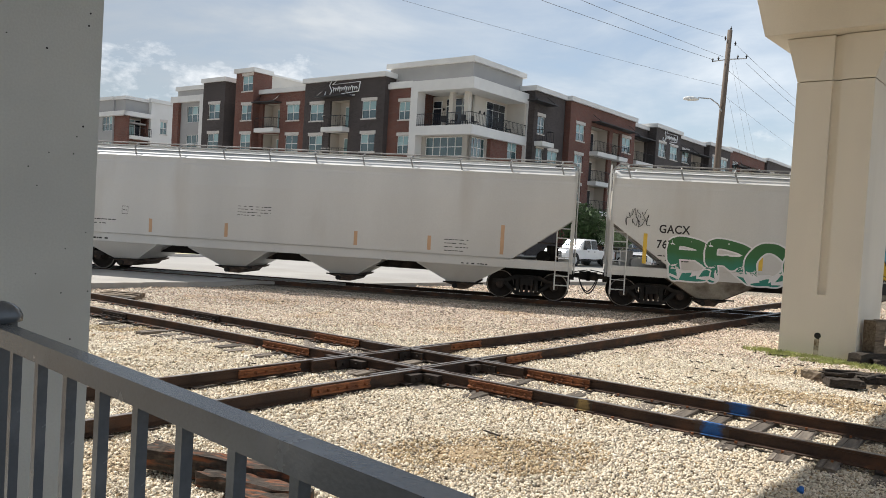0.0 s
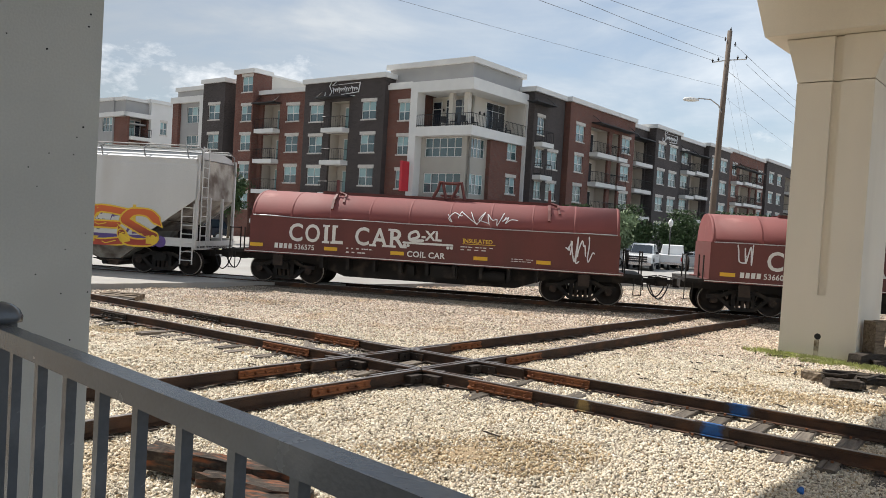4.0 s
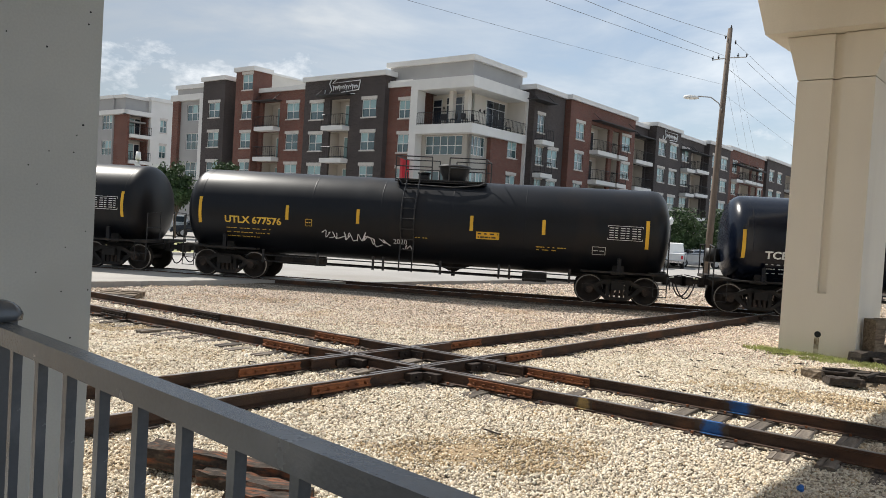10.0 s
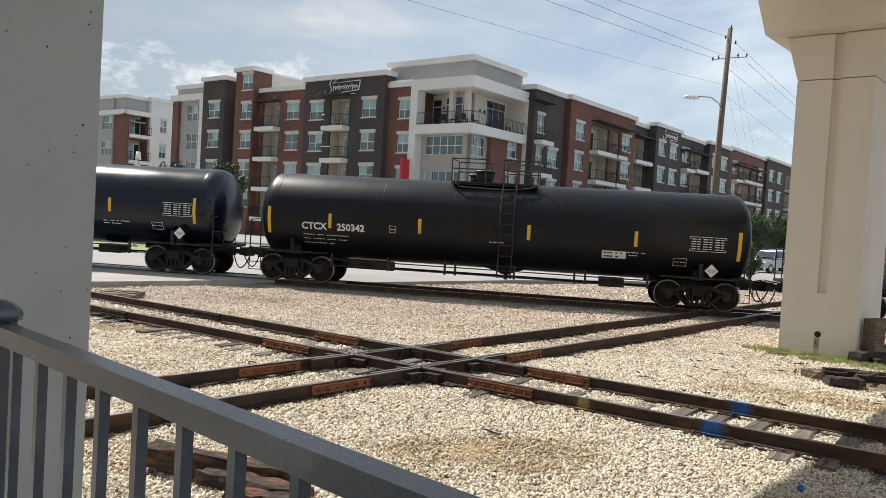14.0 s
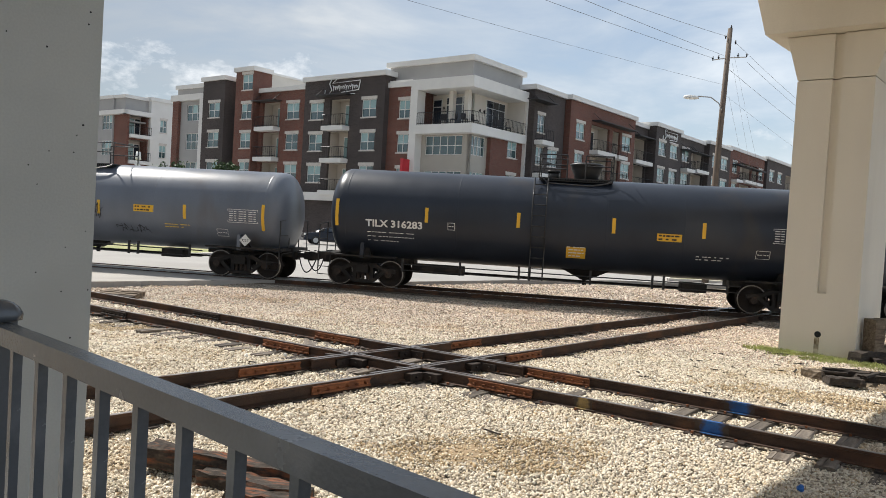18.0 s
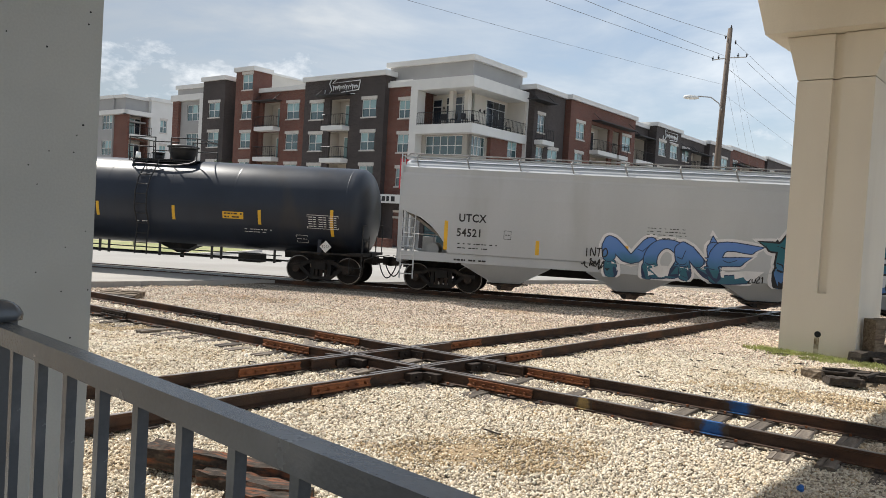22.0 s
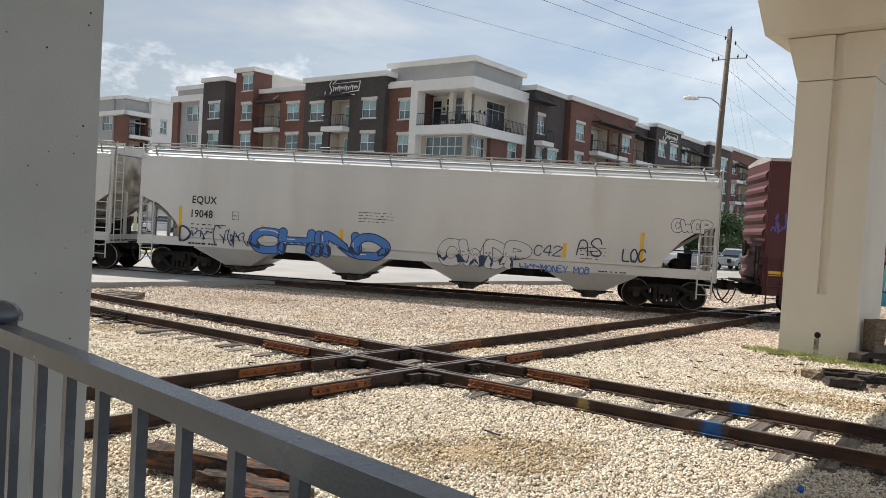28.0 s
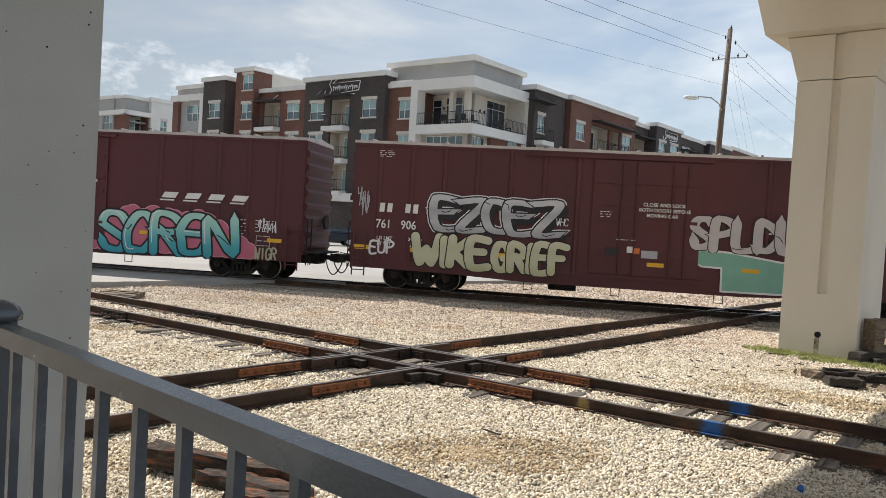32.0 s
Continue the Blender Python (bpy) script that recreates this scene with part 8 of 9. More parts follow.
# two coil cars
for k, num in ((2, "536575"), (3, "536609")):
    c, sk_, bl = coil_car("oxide red coil car with faded pink hood" + (" and scratched white tags" if k == 2 else " and round white emblem"), half_of(CPL[k], CPL[k + 1]), num, k)
    if k == 3:
        bm = bmesh.new()
        x, z, n = bl - 1.78, 1.97, 40
        ring = [(math.cos(a * math.tau / n), math.sin(a * math.tau / n)) for a in range(n)]
        bm.faces.new([bm.verts.new((x + 0.46 * a, 0, z + 0.46 * b)) for a, b in ring])
        decal(c, finish_flat(bm, "emblem", P_white), P_white, 0, 0, sk_, "emblem", "round white emblem with a cross")
        bm = bmesh.new()
        for a, b in zip(ring, ring[1:] + ring[:1]):
            bm.faces.new([bm.verts.new((x + q * p[0], 0, z + q * p[1])) for q, p in ((0.29, a), (0.27, a), (0.27, b), (0.29, b))])
        for j in range(22):
            if j in (0, 11):
                continue
            a = j * math.tau / 22
            m2 = Matrix.Translation((x + 0.37 * math.cos(a), -0.0, z + 0.37 * math.sin(a))) @ Matrix.Rotation(-a, 4, "Y")
            bm.faces.new([bm.verts.new(m2 @ Vector(p)) for p in ((-0.05, 0, -0.028), (0.05, 0, -0.028), (0.05, 0, 0.028), (-0.05, 0, 0.028))])
        for sx, sz in ((-1, -1), (1, -1), (1, 1), (-1, 1)):
            bm.faces.new([bm.verts.new((x + sx * p, 0, z + sz * q)) for p, q in ((0.06, 0.06), (0.17, 0.06), (0.17, 0.12), (0.12, 0.17), (0.06, 0.17))])
        decal(c, finish_flat(bm, "emblem_print", M_coil), M_coil, 0, 0, sk_, "emblem_print", "", 0.010)
        scribble(c, -bl + 0.85, 1.55, 0.45, 0.7, sk_, G_chalk, 8, 2, 0.02)
        scribble(c, bl - 4.6, 1.50, 0.45, 0.25, sk_, G_bone, 9, 3, 0.008)
        scribble(c, bl - 3.6, 1.50, 0.5, 0.36, sk_, G_bone, 10, 3, 0.008)
    else:
        scribble(c, bl - 1.7, 1.35, 0.85, 0.85, sk_, G_chalk, 11, 4, 0.02)
        scribble(c, bl - 5.6, 2.38, 2.2, 0.45, lambda z: -1.47 * math.sqrt(max(0.0, 1 - ((z - 2.285) / 0.92) ** 2)), G_chalk, 12, 5, 0.014)
    coil_tail(c, half_of(CPL[k], CPL[k + 1]))
    couple(c, CPL[k], CPL[k + 1])
# seven tank cars: half-length of the shell, paint, marks
TANKS = (("matt black tank car with yellow stencils", 7.55, M_tank_black, "UTLX", "677905", P_gold, 0.25, False, None, 1.5),
         ("matt black tank car with yellow stencils and a white scrawl", 8.05, M_tank_black, "UTLX", "677576", P_gold, 0.3, False, None, 1.35),
         ("glossy blue-black tank car reflecting the sky", 8.15, M_tank_gloss, "TCBX", "257060", P_white, -0.35, True, "3257", 1.35),
         ("matt black tank car with white stencils", 8.1, M_tank_black, "CTCX", "250342", P_white, -0.2, True, "3257", 1.35),
         ("faded grey tank car with yellow stencils", 8.1, M_tank_grey, "UTLX", "642361", P_gold, -0.2, True, "3257", 1.2),
         ("slate grey tank car with white stencils", 8.05, M_tank_slate, "TILX", "316283", P_white, 0.0, False, None, 1.25),
         ("slate grey tank car with a pale rusty crown", 8.0, M_tank_slate, "TCBX", "286013", P_white, -0.2, False, "3257", 1.25))
LADDERS, WIDTHS = (-1.0, -0.9, 0.1, 0.55, 0.1, -1.1, -0.3), (2.1, 2.06, 2.15, 2.2, 2.0, 1.93, 2.18)
ENDS = ((-7.85, 7.50), (-8.36, 8.32), (-7.88, 8.42), (-8.13, 8.38), (-8.28, 8.47), (-8.16, 8.30), (-8.08, 8.33))
REFL = ((-7.0, -3.75, -1.53, 1.35, 3.66, 6.72), (-7.62, -4.46, -1.97, 1.88, 4.24, 7.51), (-7.41, -4.30, -0.57, 1.51, 4.35, 7.55), (-7.58, -5.42, -2.33, 1.28, 4.68, 7.84),
        (-7.6, -4.37, -1.39, 1.55, 4.82, 7.7), (-7.69, -4.63, -1.60, 1.43, 4.20, 7.60), (-7.18, -4.46, -1.46, 1.42, 4.58, 7.15))
REFL_Z, MARK_X, MARK_Z = (2.38, 2.36, 2.28, 2.16, 2.18, 2.54, 2.14), (-6.1, -6.72, -6.75, -6.42, -6.75, -6.69, -6.74), (1.93, 1.92, 1.80, 1.86, 1.88, 2.07, 1.95)
NOTICE = ((3.35, 1.72), (2.05, 1.86), (2.85, 2.0), (3.65, 1.50), (2.9, 2.1), (2.78, 2.14), (3.24, 2.04))
PLATFORM = ((0.45, 1.55), (0.65, 1.55), (0.42, 1.15), (0.0, 1.45), (0.2, 1.45), (0.15, 1.2), (0.55, 1.3))
for k, (lab, tl, pm, mk, nu, ink, plat, low, plac, mdx) in enumerate(TANKS):
    i = 4 + k
    c = tank_car(lab, half_of(CPL[i], CPL[i + 1]), tl, pm, mk, nu, ink, k + 1, PLATFORM[k][0], low, plac, k >= 5, ladder_dx=LADDERS[k], width=WIDTHS[k], ends=ENDS[k], refl=REFL[k],
                 refl_z=REFL_Z[k], mark_x=MARK_X[k], mark_z=MARK_Z[k], notice=NOTICE[k], ph=PLATFORM[k][1], zc=2.50 if k > 4 else 2.32, r=1.545 if k > 4 else 1.46)
    tskin = (lambda z: -math.sqrt(max(0.01, 2.387 - (z - 2.50) ** 2))) if k > 4 else (lambda z: -math.sqrt(max(0.01, 2.1316 - (z - 2.32) ** 2)))
    if k == 1:
        scribble(c, -3.15, 1.52, 1.5, 0.34, tskin, G_chalk, 14, 6, 0.014)
        scribble(c, -1.75, 1.38, 0.9, 0.34, tskin, G_chalk, 64, 3, 0.014)
        stencil(c, "2020", -0.75, 1.52, 0.24, G_chalk, tskin)
        scribble(c, -0.5, 1.34, 0.4, 0.16, tskin, G_chalk, 15, 2, 0.014)
    if k == 4:
        for x, w, z, h in ((-4.9, 0.9, 1.45, 0.3), (-3.6, 1.6, 1.4, 0.35), (-1.0, 0.8, 1.5, 0.3), (1.0, 0.7, 1.75, 0.6), (2.2, 1.2, 1.35, 0.3)):
            scribble(c, x, z, w, h, tskin, P_black, int(x * 7) + 60, 6, 0.011)
    if k == 5:
        patch(c, -0.02, 0.60, 1.42, 1.78, P_yellow, tskin, "notice", "yellow notice board")
        bars(c, 0.05, 1.72, 0.5, 3, G_chalk, lambda z: tskin(z) - 0.004, 0.05, 0.1, 70)
    couple(c, CPL[i], CPL[i + 1])
# three more hoppers
c, sk_, bl = hopper_car("pale grey covered hopper car with blue graffiti", half_of(CPL[11], CPL[12]), M_hop_grey, "UTCX", "54521", P_black, 3, mark_z=1.92)
piece(c, "MONE", -2.9, 1.3, 0.93, 2.25, sk_, F_sea, G_navy, G_chalk, 31, 0.135, 0.032, 0.085, "blue block graffiti with a white glow", spiky=True)
piece(c, "TELEM", 1.8, 6.75, 0.90, 2.36, sk_, F_petrol, G_black_rim, G_chalk, 32, 0.125, 0.06, 0.09, "dark petrol spiky graffiti with a white glow", lean=0.1, spiky=True, horns=0.26,
      extra=(((6.35, 1.75), (6.5, 1.35), (6.8, 1.12), (7.25, 1.2)),))
tag(c, "2021", 1.32, 1.02, 0.5, 0.19, sk_, P_black, 0.016, 3)
tag(c, "INTO", -3.7, 1.55, 0.75, 0.24, sk_, P_black, 0.018, 4)
scribble(c, -3.75, 1.12, 1.0, 0.34, sk_, P_black, 16, 5, 0.02)
couple(c, CPL[11], CPL[12])
c, sk_, bl = hopper_car("cream covered hopper car with white and yellow graffiti", half_of(CPL[12], CPL[13]), M_hop_cream, "CEFX", "54372", P_black, 4, "straight", mark_z=1.88, reflect=P_gold, mark_dx=1.7, chute_dx=-0.03, flat_marks=True)
piece(c, "STAL", -3.95, -0.55, 1.14, 2.02, sk_, M_hop_cream, P_black, None, 33, 0.12, 0.04, label="pale bubble graffiti with black edges", drop=P_black, shift=(0.10, -0.08))
blob(c, ((-0.75, 1.85), (-0.30, 1.58), (-0.85, 1.06), (-0.98, 1.16), (-0.60, 1.56), (-0.88, 1.78)), sk_, P_black)
piece(c, "STLSEN", 2.65, 6.3, 1.27, 2.12, sk_, F_lemon, None, None, 34, 0.115, 0.0, label="faint yellow and green graffiti")
tag(c, "DAYTIME", -5.44, 1.74, 1.0, 0.17, sk_, P_black, 0.014, 5)
tag(c, "ACTION", -5.32, 1.54, 0.8, 0.13, sk_, P_black, 0.012, 6)
tag(c, "2014", -0.05, 1.08, 0.55, 0.13, sk_, P_black, 0.014, 7)
tag(c, "RIPMXSRNYCWMO", -8.3, 1.64, 2.3, 0.20, sk_, P_black, 0.015, 17)
scribble(c, 1.25, 1.70, 1.3, 0.22, sk_, G_moss, 18, 7, 0.013)
scribble(c, 1.25, 1.46, 0.5, 0.18, sk_, G_moss, 19, 3, 0.013)
for x, w in ((0.7, 1.0), (2.3, 0.5), (3.0, 1.9), (5.3, 0.5), (8.0, 0.8)):
    scribble(c, x, 1.06, w, 0.15, sk_, G_moss, int(x * 10) + 90, int(w * 6) + 2, 0.012)
scribble(c, 6.65, 1.50, 0.5, 0.3, sk_, G_moss, 20, 4, 0.013)
scribble(c, 7.85, 1.45, 0.7, 0.5, sk_, G_moss, 21, 6, 0.013)
couple(c, CPL[12], CPL[13])
c, sk_, bl = hopper_car("off-white covered hopper car with blue graffiti and scrawls", half_of(CPL[13], CPL[14]), M_hop_white, "EQUX", "19048", P_black, 5)
piece(c, "CHINO", -5.45, -0.85, 0.95, 1.86, sk_, G_royal, G_navy, None, 35, 0.14, 0.034, label="blue block graffiti with dark edges", shine=G_chalk)
piece(c, "CWDP", 1.05, 3.9, 0.95, 1.90, sk_, M_hop_white, G_navy, None, 36, 0.14, 0.02, label="hollow bubble graffiti in dark outline")
piece(c, "CWOP", 8.35, 9.5, 2.47, 2.90, sk_, M_hop_white, G_navy, None, 37, 0.13, 0.018)
tag(c, "C42", 4.08, 1.50, 0.92, 0.32, sk_, G_navy, 0.016, 8)
tag(c, "AS", 5.45, 1.56, 0.85, 0.52, sk_, G_navy, 0.02, 9)
tag(c, "LOC", 6.87, 1.48, 0.75, 0.36, sk_, G_navy, 0.024, 10)
tag(c, "MONEY MOB", 4.35, 0.98, 1.55, 0.20, sk_, G_blue, 0.017, 11)
scribble(c, 3.65, 1.03, 0.7, 0.16, sk_, G_blue, 22, 5, 0.016)
tag(c, "D", -8.15, 1.22, 0.45, 0.46, sk_, G_navy, 0.035, 12)
for x, z, w, h in ((-7.7, 1.25, 0.7, 0.4), (-6.9, 1.1, 0.8, 0.75), (-6.3, 1.15, 0.75, 0.5)):
    scribble(c, x, z, w, h, sk_, G_navy, int(x * -10), 3, 0.016)
couple(c, CPL[13], CPL[14])
# box cars
c, sk_, bl = box_car("oxide red box car with violet and turquoise graffiti", half_of(CPL[14], CPL[15]), "761924", 7)
bx_ = lambda z: -1.558
piece(c, "MSR", -6.45, -3.65, 2.72, 3.92, bx_, F_violet, G_black_rim, None, 41, 0.125, 0.05, label="violet bubble graffiti with dark edges", drop=G_purple, shift=(0.10, -0.16), spiky=True, shine=G_chalk,
      extra=(((-4.0, 3.05), (-3.55, 2.80), (-3.15, 2.45), (-2.85, 2.50), (-2.72, 2.95), (-2.66, 3.62)), ((-6.2, 2.72), (-5.4, 2.62), (-4.4, 2.74), (-3.3, 2.40))))
for x, z in ((-6.5, 3.3), (-6.35, 3.22), (-6.2, 3.28), (-4.95, 2.6), (-4.85, 2.68), (-3.62, 3.62), (-3.6, 3.5), (-4.6, 4.0)):
    tag(c, "O", x, z, 0.10, 0.09, bx_, G_chalk, 0.012, int(z * 90))
cloud(c, -7.4, -1.5, 0.70, 2.34, bx_, G_pink, 42, G_rose)
piece(c, "PhATS", -6.6, -2.1, 0.62, 2.02, lambda z: bx_(z) - 0.004, F_aqua, G_black_rim, None, 43, 0.115, 0.06, label="turquoise wild graffiti on a pink cloud", spiky=True, shine=G_chalk)
cloud(c, 0.8, 7.4, 0.70, 2.42, bx_, G_pink, 44, G_rose)
piece(c, "SOReN", 1.85, 6.85, 0.62, 2.18, lambda z: bx_(z) - 0.004, F_aqua, G_black_rim, None, 45, 0.092, 0.065, label="turquoise letter-like graffiti on a pink cloud", spiky=True, lean=0.05, shine=G_chalk)
tag(c, "WIGR", 7.62, 0.75, 0.8, 0.36, bx_, G_olive, 0.03, 13)
scribble(c, bl - 1.55, 1.65, 0.7, 0.45, bx_, G_chalk, 46, 5, 0.014)
scribble(c, -bl + 0.1, 2.6, 0.5, 0.7, bx_, G_lilac, 48, 3, 0.02)
scribble(c, -0.6, 1.75, 1.2, 0.3, lambda z: -1.61, G_chalk, 49, 5, 0.014)
scribble(c, -bl + 0.85, 1.75, 1.3, 0.35, bx_, M_iron, 50, 5, 0.014)
couple(c, CPL[14], CPL[15])
c, sk_, bl = box_car("oxide red box car with silver and pale khaki graffiti", half_of(CPL[15], CPL[16]), "761906", 8)
piece(c, "EZCEZ", -6.4, -2.35, 2.02, 3.25, bx_, F_ash, G_black_rim, G_chalk, 51, 0.105, 0.045, 0.035, "silver wild graffiti with black and white edges", drop=G_black_rim, shift=(0.10, -0.14), spiky=True, lean=-0.05)
piece(c, "WIKE", -7.08, -4.55, 0.82, 1.98, bx_, F_straw, G_black_rim, None, 52, 0.122, 0.038, label="pale khaki bubble graffiti")
piece(c, "GRIEF", -4.42, -2.05, 0.80, 1.90, bx_, F_straw, G_black_rim, None, 53, 0.112, 0.036, label="pale khaki bubble graffiti")
piece(c, "SPLDL", 1.75, 5.0, 1.90, 3.05, bx_, G_bone, G_black_rim, None, 54, 0.118, 0.03, label="pale pink-grey graffiti", spiky=True)
blob(c, ((1.78, 1.65), (2.05, 1.96), (2.9, 1.92), (4.5, 1.70), (5.9, 1.72), (5.9, 0.72), (2.73, 0.70), (2.71, 1.42), (2.1, 1.44)), bx_, G_mint, label="patch of pale green cover paint", edge=G_chalk)
tag(c, "EUP", -8.55, 1.2, 0.85, 0.40, bx_, G_chalk, 0.035, 14)
tag(c, "WHC", -2.45, 2.45, 0.4, 0.22, bx_, G_chalk, 0.012, 15)
scribble(c, -bl + 0.2, 2.4, 0.4, 1.0, bx_, G_silver, 55, 4, 0.014)
couple(c, CPL[15], CPL[16])
c, sk_, bl = box_car("oxide red box car with a pale scrawl", half_of(CPL[16], CPL[17]), "761951", 9)
scribble(c, -bl + 2.8, 1.3, 3.0, 1.2, bx_, G_silver, 57, 6, 0.03)
couple(c, CPL[16], CPL[17])
# ---- street: poles, wires, trees, cars ----
pole = thing("utility_pole", "weathered wooden utility pole with wires and a street lamp arm", "utility pole", at=pose(14.15, 42, -0.2))
bm = bmesh.new()
bm_loft(bm, [[(0.03 * z + r * math.cos(k * math.tau / 12), r * math.sin(k * math.tau / 12), z) for k in range(12)] for z, r in ((0, 0.19), (4, 0.175), (9, 0.15), (13.75, 0.125))])
part("post", bm, M_pole, pole)
bm = bmesh.new()
bm_path(bm, [(-0.42, -0.1, 12.02), (0.40, 0.0, 12.2), (1.38, 0.1, 12.32)], 0.03, 6)
arm = part("cross_arm", bm, M_galv, pole)
for x, z in ((-0.42, 12.02), (-0.12, 12.1), (0.9, 12.26), (1.36, 12.3), (0.44, 13.72), (0.18, 13.2), (0.72, 12.95)):
    bm = bmesh.new()
    bm_tube(bm, (x, -0.06, z - 0.02), (x, -0.06, z + 0.2), 0.035, 8, 0.025)
    bm_tube(bm, (x, -0.06, z + 0.08), (x, -0.06, z + 0.11), 0.06, 8)
    part("insulator", bm, M_black, arm)
bm = bmesh.new()
bm_path(bm, [(0.25, -0.1, 9.35), (0.02, -0.15, 9.75), (-0.45, -0.25, 10.02), (-1.15, -0.3, 10.03)], 0.032, 6)
la = part("lamp_arm", bm, M_galv, pole, "curved grey street lamp arm")
bm = bmesh.new()
bm_loft(bm, [[(x, -0.3 + y * w, 9.93 + z * h_) for y, z in ((-1, 0), (-0.7, 0.9), (0, 1.1), (0.7, 0.9), (1, 0), (0.6, -0.6), (-0.6, -0.6))] for x, w, h_ in ((-1.1, 0.05, 0.06), (-1.3, 0.13, 0.12), (-1.6, 0.15, 0.14), (-1.86, 0.10, 0.09), (-1.92, 0.03, 0.03))])
part("lamp_head", bm, M_frame, la, "pale cobra-head street lamp")
top = Vector((14.15, 42, -0.2))


def wire(name, a, b, sag, r=0.0085):
    a, b = Vector(a), Vector(b)
    bm = bmesh.new()
    pts = [a.lerp(b, t) - UP * (sag * 4 * t * (1 - t)) for t in [k / 18 for k in range(19)]]
    side = (b - a).cross(UP).normalized()
    bm_loft(bm, [[p + side * (r * math.cos(k * math.tau / 5)) + UP * (r * math.sin(k * math.tau / 5)) for k in range(5)] for p in pts])
    return solid(name, bm, M_wire, "thin dark overhead wire", "wire", "overhead wires")


wire("overhead_wire", (14.33, 42.00, 13.15), (2.96, 24.00, 9.92), 0.05)
wire("overhead_wire", (14.30, 42.00, 12.12), (1.47, 24.00, 10.15), 0.05)
wire("overhead_wire", (13.75, 42.00, 11.94), (-0.32, 24.00, 10.13), 0.05)
wire("overhead_wire", (14.43, 42.00, 10.57), (-6.94, 24.00, 10.22), 0.12, 0.0055)
wire("overhead_wire", (14.87, 42.00, 12.85), (26.87, 56.00, 10.83), 0.1)
wire("overhead_wire", (15.56, 42.00, 11.84), (26.50, 56.00, 10.69), 0.1)
wire("overhead_wire", (14.55, 42.00, 11.46), (27.08, 56.00, 9.28), 0.1)
wire("overhead_wire", (14.50, 42.00, 10.05), (28.18, 58.00, 7.79), 0.1, 0.005)
wire("guy_wire", (14.88, 42.00, 12.10), (18.05, 43.00, 2.58), 0.0, 0.0055)
wire("guy_wire", (14.78, 42.00, 11.79), (17.34, 43.00, 3.01), 0.0, 0.0055)
wire("guy_wire", (14.73, 42.00, 9.99), (16.54, 43.00, 4.85), 0.0, 0.0055)


def tree(x, y, height, spread, label, seed, low=0.3, leaf=None, dense=1.0, leafsize=0.17):
    """A tapered trunk with limbs and a crown of many small leaves in uneven clumps."""
    rn = random.Random(seed)
    t = thing("tree", label, "tree", "street trees", at=pose(x, y, -0.1))
    bm = bmesh.new()
    tips = []
    th = height * low
    bm_tube(bm, (0, 0, 0), (rn.uniform(-0.1, 0.1), 0, th), 0.05 + height * 0.012, 8, 0.04 + height * 0.008)
    n = 9
    for k in range(n):
        a = k * math.tau / n + rn.uniform(-0.3, 0.3)
        d = spread * rn.uniform(0.35, 0.8)
        p = Vector((d * math.cos(a), d * math.sin(a), th + (height - th) * rn.uniform(0.25, 0.85)))
        mid = Vector((p.x * 0.4, p.y * 0.4, th + (p.z - th) * 0.55))
        bm_tube(bm, (0, 0, th * 0.9), mid, 0.05, 6, 0.03)
        bm_tube(bm, mid, p, 0.03, 5, 0.012)
        tips += [p, mid.lerp(p, 0.6)]
    tips += [Vector((0, 0, height * 0.9)), Vector((0, 0, height * 0.72))]
    part("trunk", bm, M_bark, t)
    vs, fs = [], []
    for p in tips:
        cr = spread * rn.uniform(0.30, 0.5)
        for _ in range(int(260 * dense)):
            o = Vector((rn.gauss(0, 1), rn.gauss(0, 1), rn.gauss(0, 0.8))) * cr * 0.5
            c = p + o
            c.z = max(th * 0.7, min(height * 1.02, c.z))
            u = Vector((rn.gauss(0, 1), rn.gauss(0, 1), rn.gauss(0, 1))).normalized()
            v = u.cross(Vector((rn.gauss(0, 1), rn.gauss(0, 1), rn.gauss(0, 1)))).normalized()
            s = leafsize * rn.uniform(0.5, 1.1)
            i = len(vs)
            vs += [c - u * s, c + v * s * 0.45, c + u * s, c - v * s * 0.45]
            fs.append((i, i + 1, i + 2, i + 3))
    part("crown", arrays("crown", vs, fs, leaf or M_leaf), None, t, "leafy green crown with an uneven outline")
    return t


tree(-21.3, 62.0, 6.2, 1.45, "young green street tree in front of the apartments", 1)
tree(-17.1, 62.0, 6.4, 1.5, "young green street tree in front of the apartments", 2)
tree(3.7, 58.0, 4.2, 1.0, "small green street tree by the entrance", 3, leafsize=0.13)
tree(10.6, 61.0, 4.6, 1.9, "dense dark street tree behind parked pickups", 4, 0.2, dense=1.3)
tree(13.2, 60.0, 4.4, 1.6, "street tree with pale blossom behind parked pickups", 5, 0.25, M_leaf2, 0.8)
tree(15.6, 66.0, 5.0, 2.2, "dense dark street tree beside the side street", 6, 0.2, dense=1.3)
tree(19.8, 66.0, 4.8, 2.3, "dense dark street tree beside the side street", 7, 0.2, dense=1.3)
tree(24.5, 70.0, 5.0, 2.4, "dense dark street tree beside the side street", 8, 0.2, dense=1.2)
tree(29.5, 76.0, 5.2, 2.4, "dense dark street tree beside the side street", 9, 0.2, dense=1.2)
tree(35.5, 84.0, 5.4, 2.6, "dense dark street tree beside the side street", 10, 0.2, dense=1.2)
tree(17.0, 43.2, 2.3, 0.6, "slender light green sapling on the verge", 11, 0.12, None, 0.35, 0.10)


def wheel_for(parent, x, y, r, side):
    w = part("wheel", tube((x, y - 0.115, r), (x, y + 0.115, r), r, 20), M_tyre, parent, bevel=0.02)
    part("rim", tube((x, y - 0.125 if side < 0 else y + 0.105, r), (x, y - 0.105 if side < 0 else y + 0.12, r), r * 0.62, 14), M_galv, w)


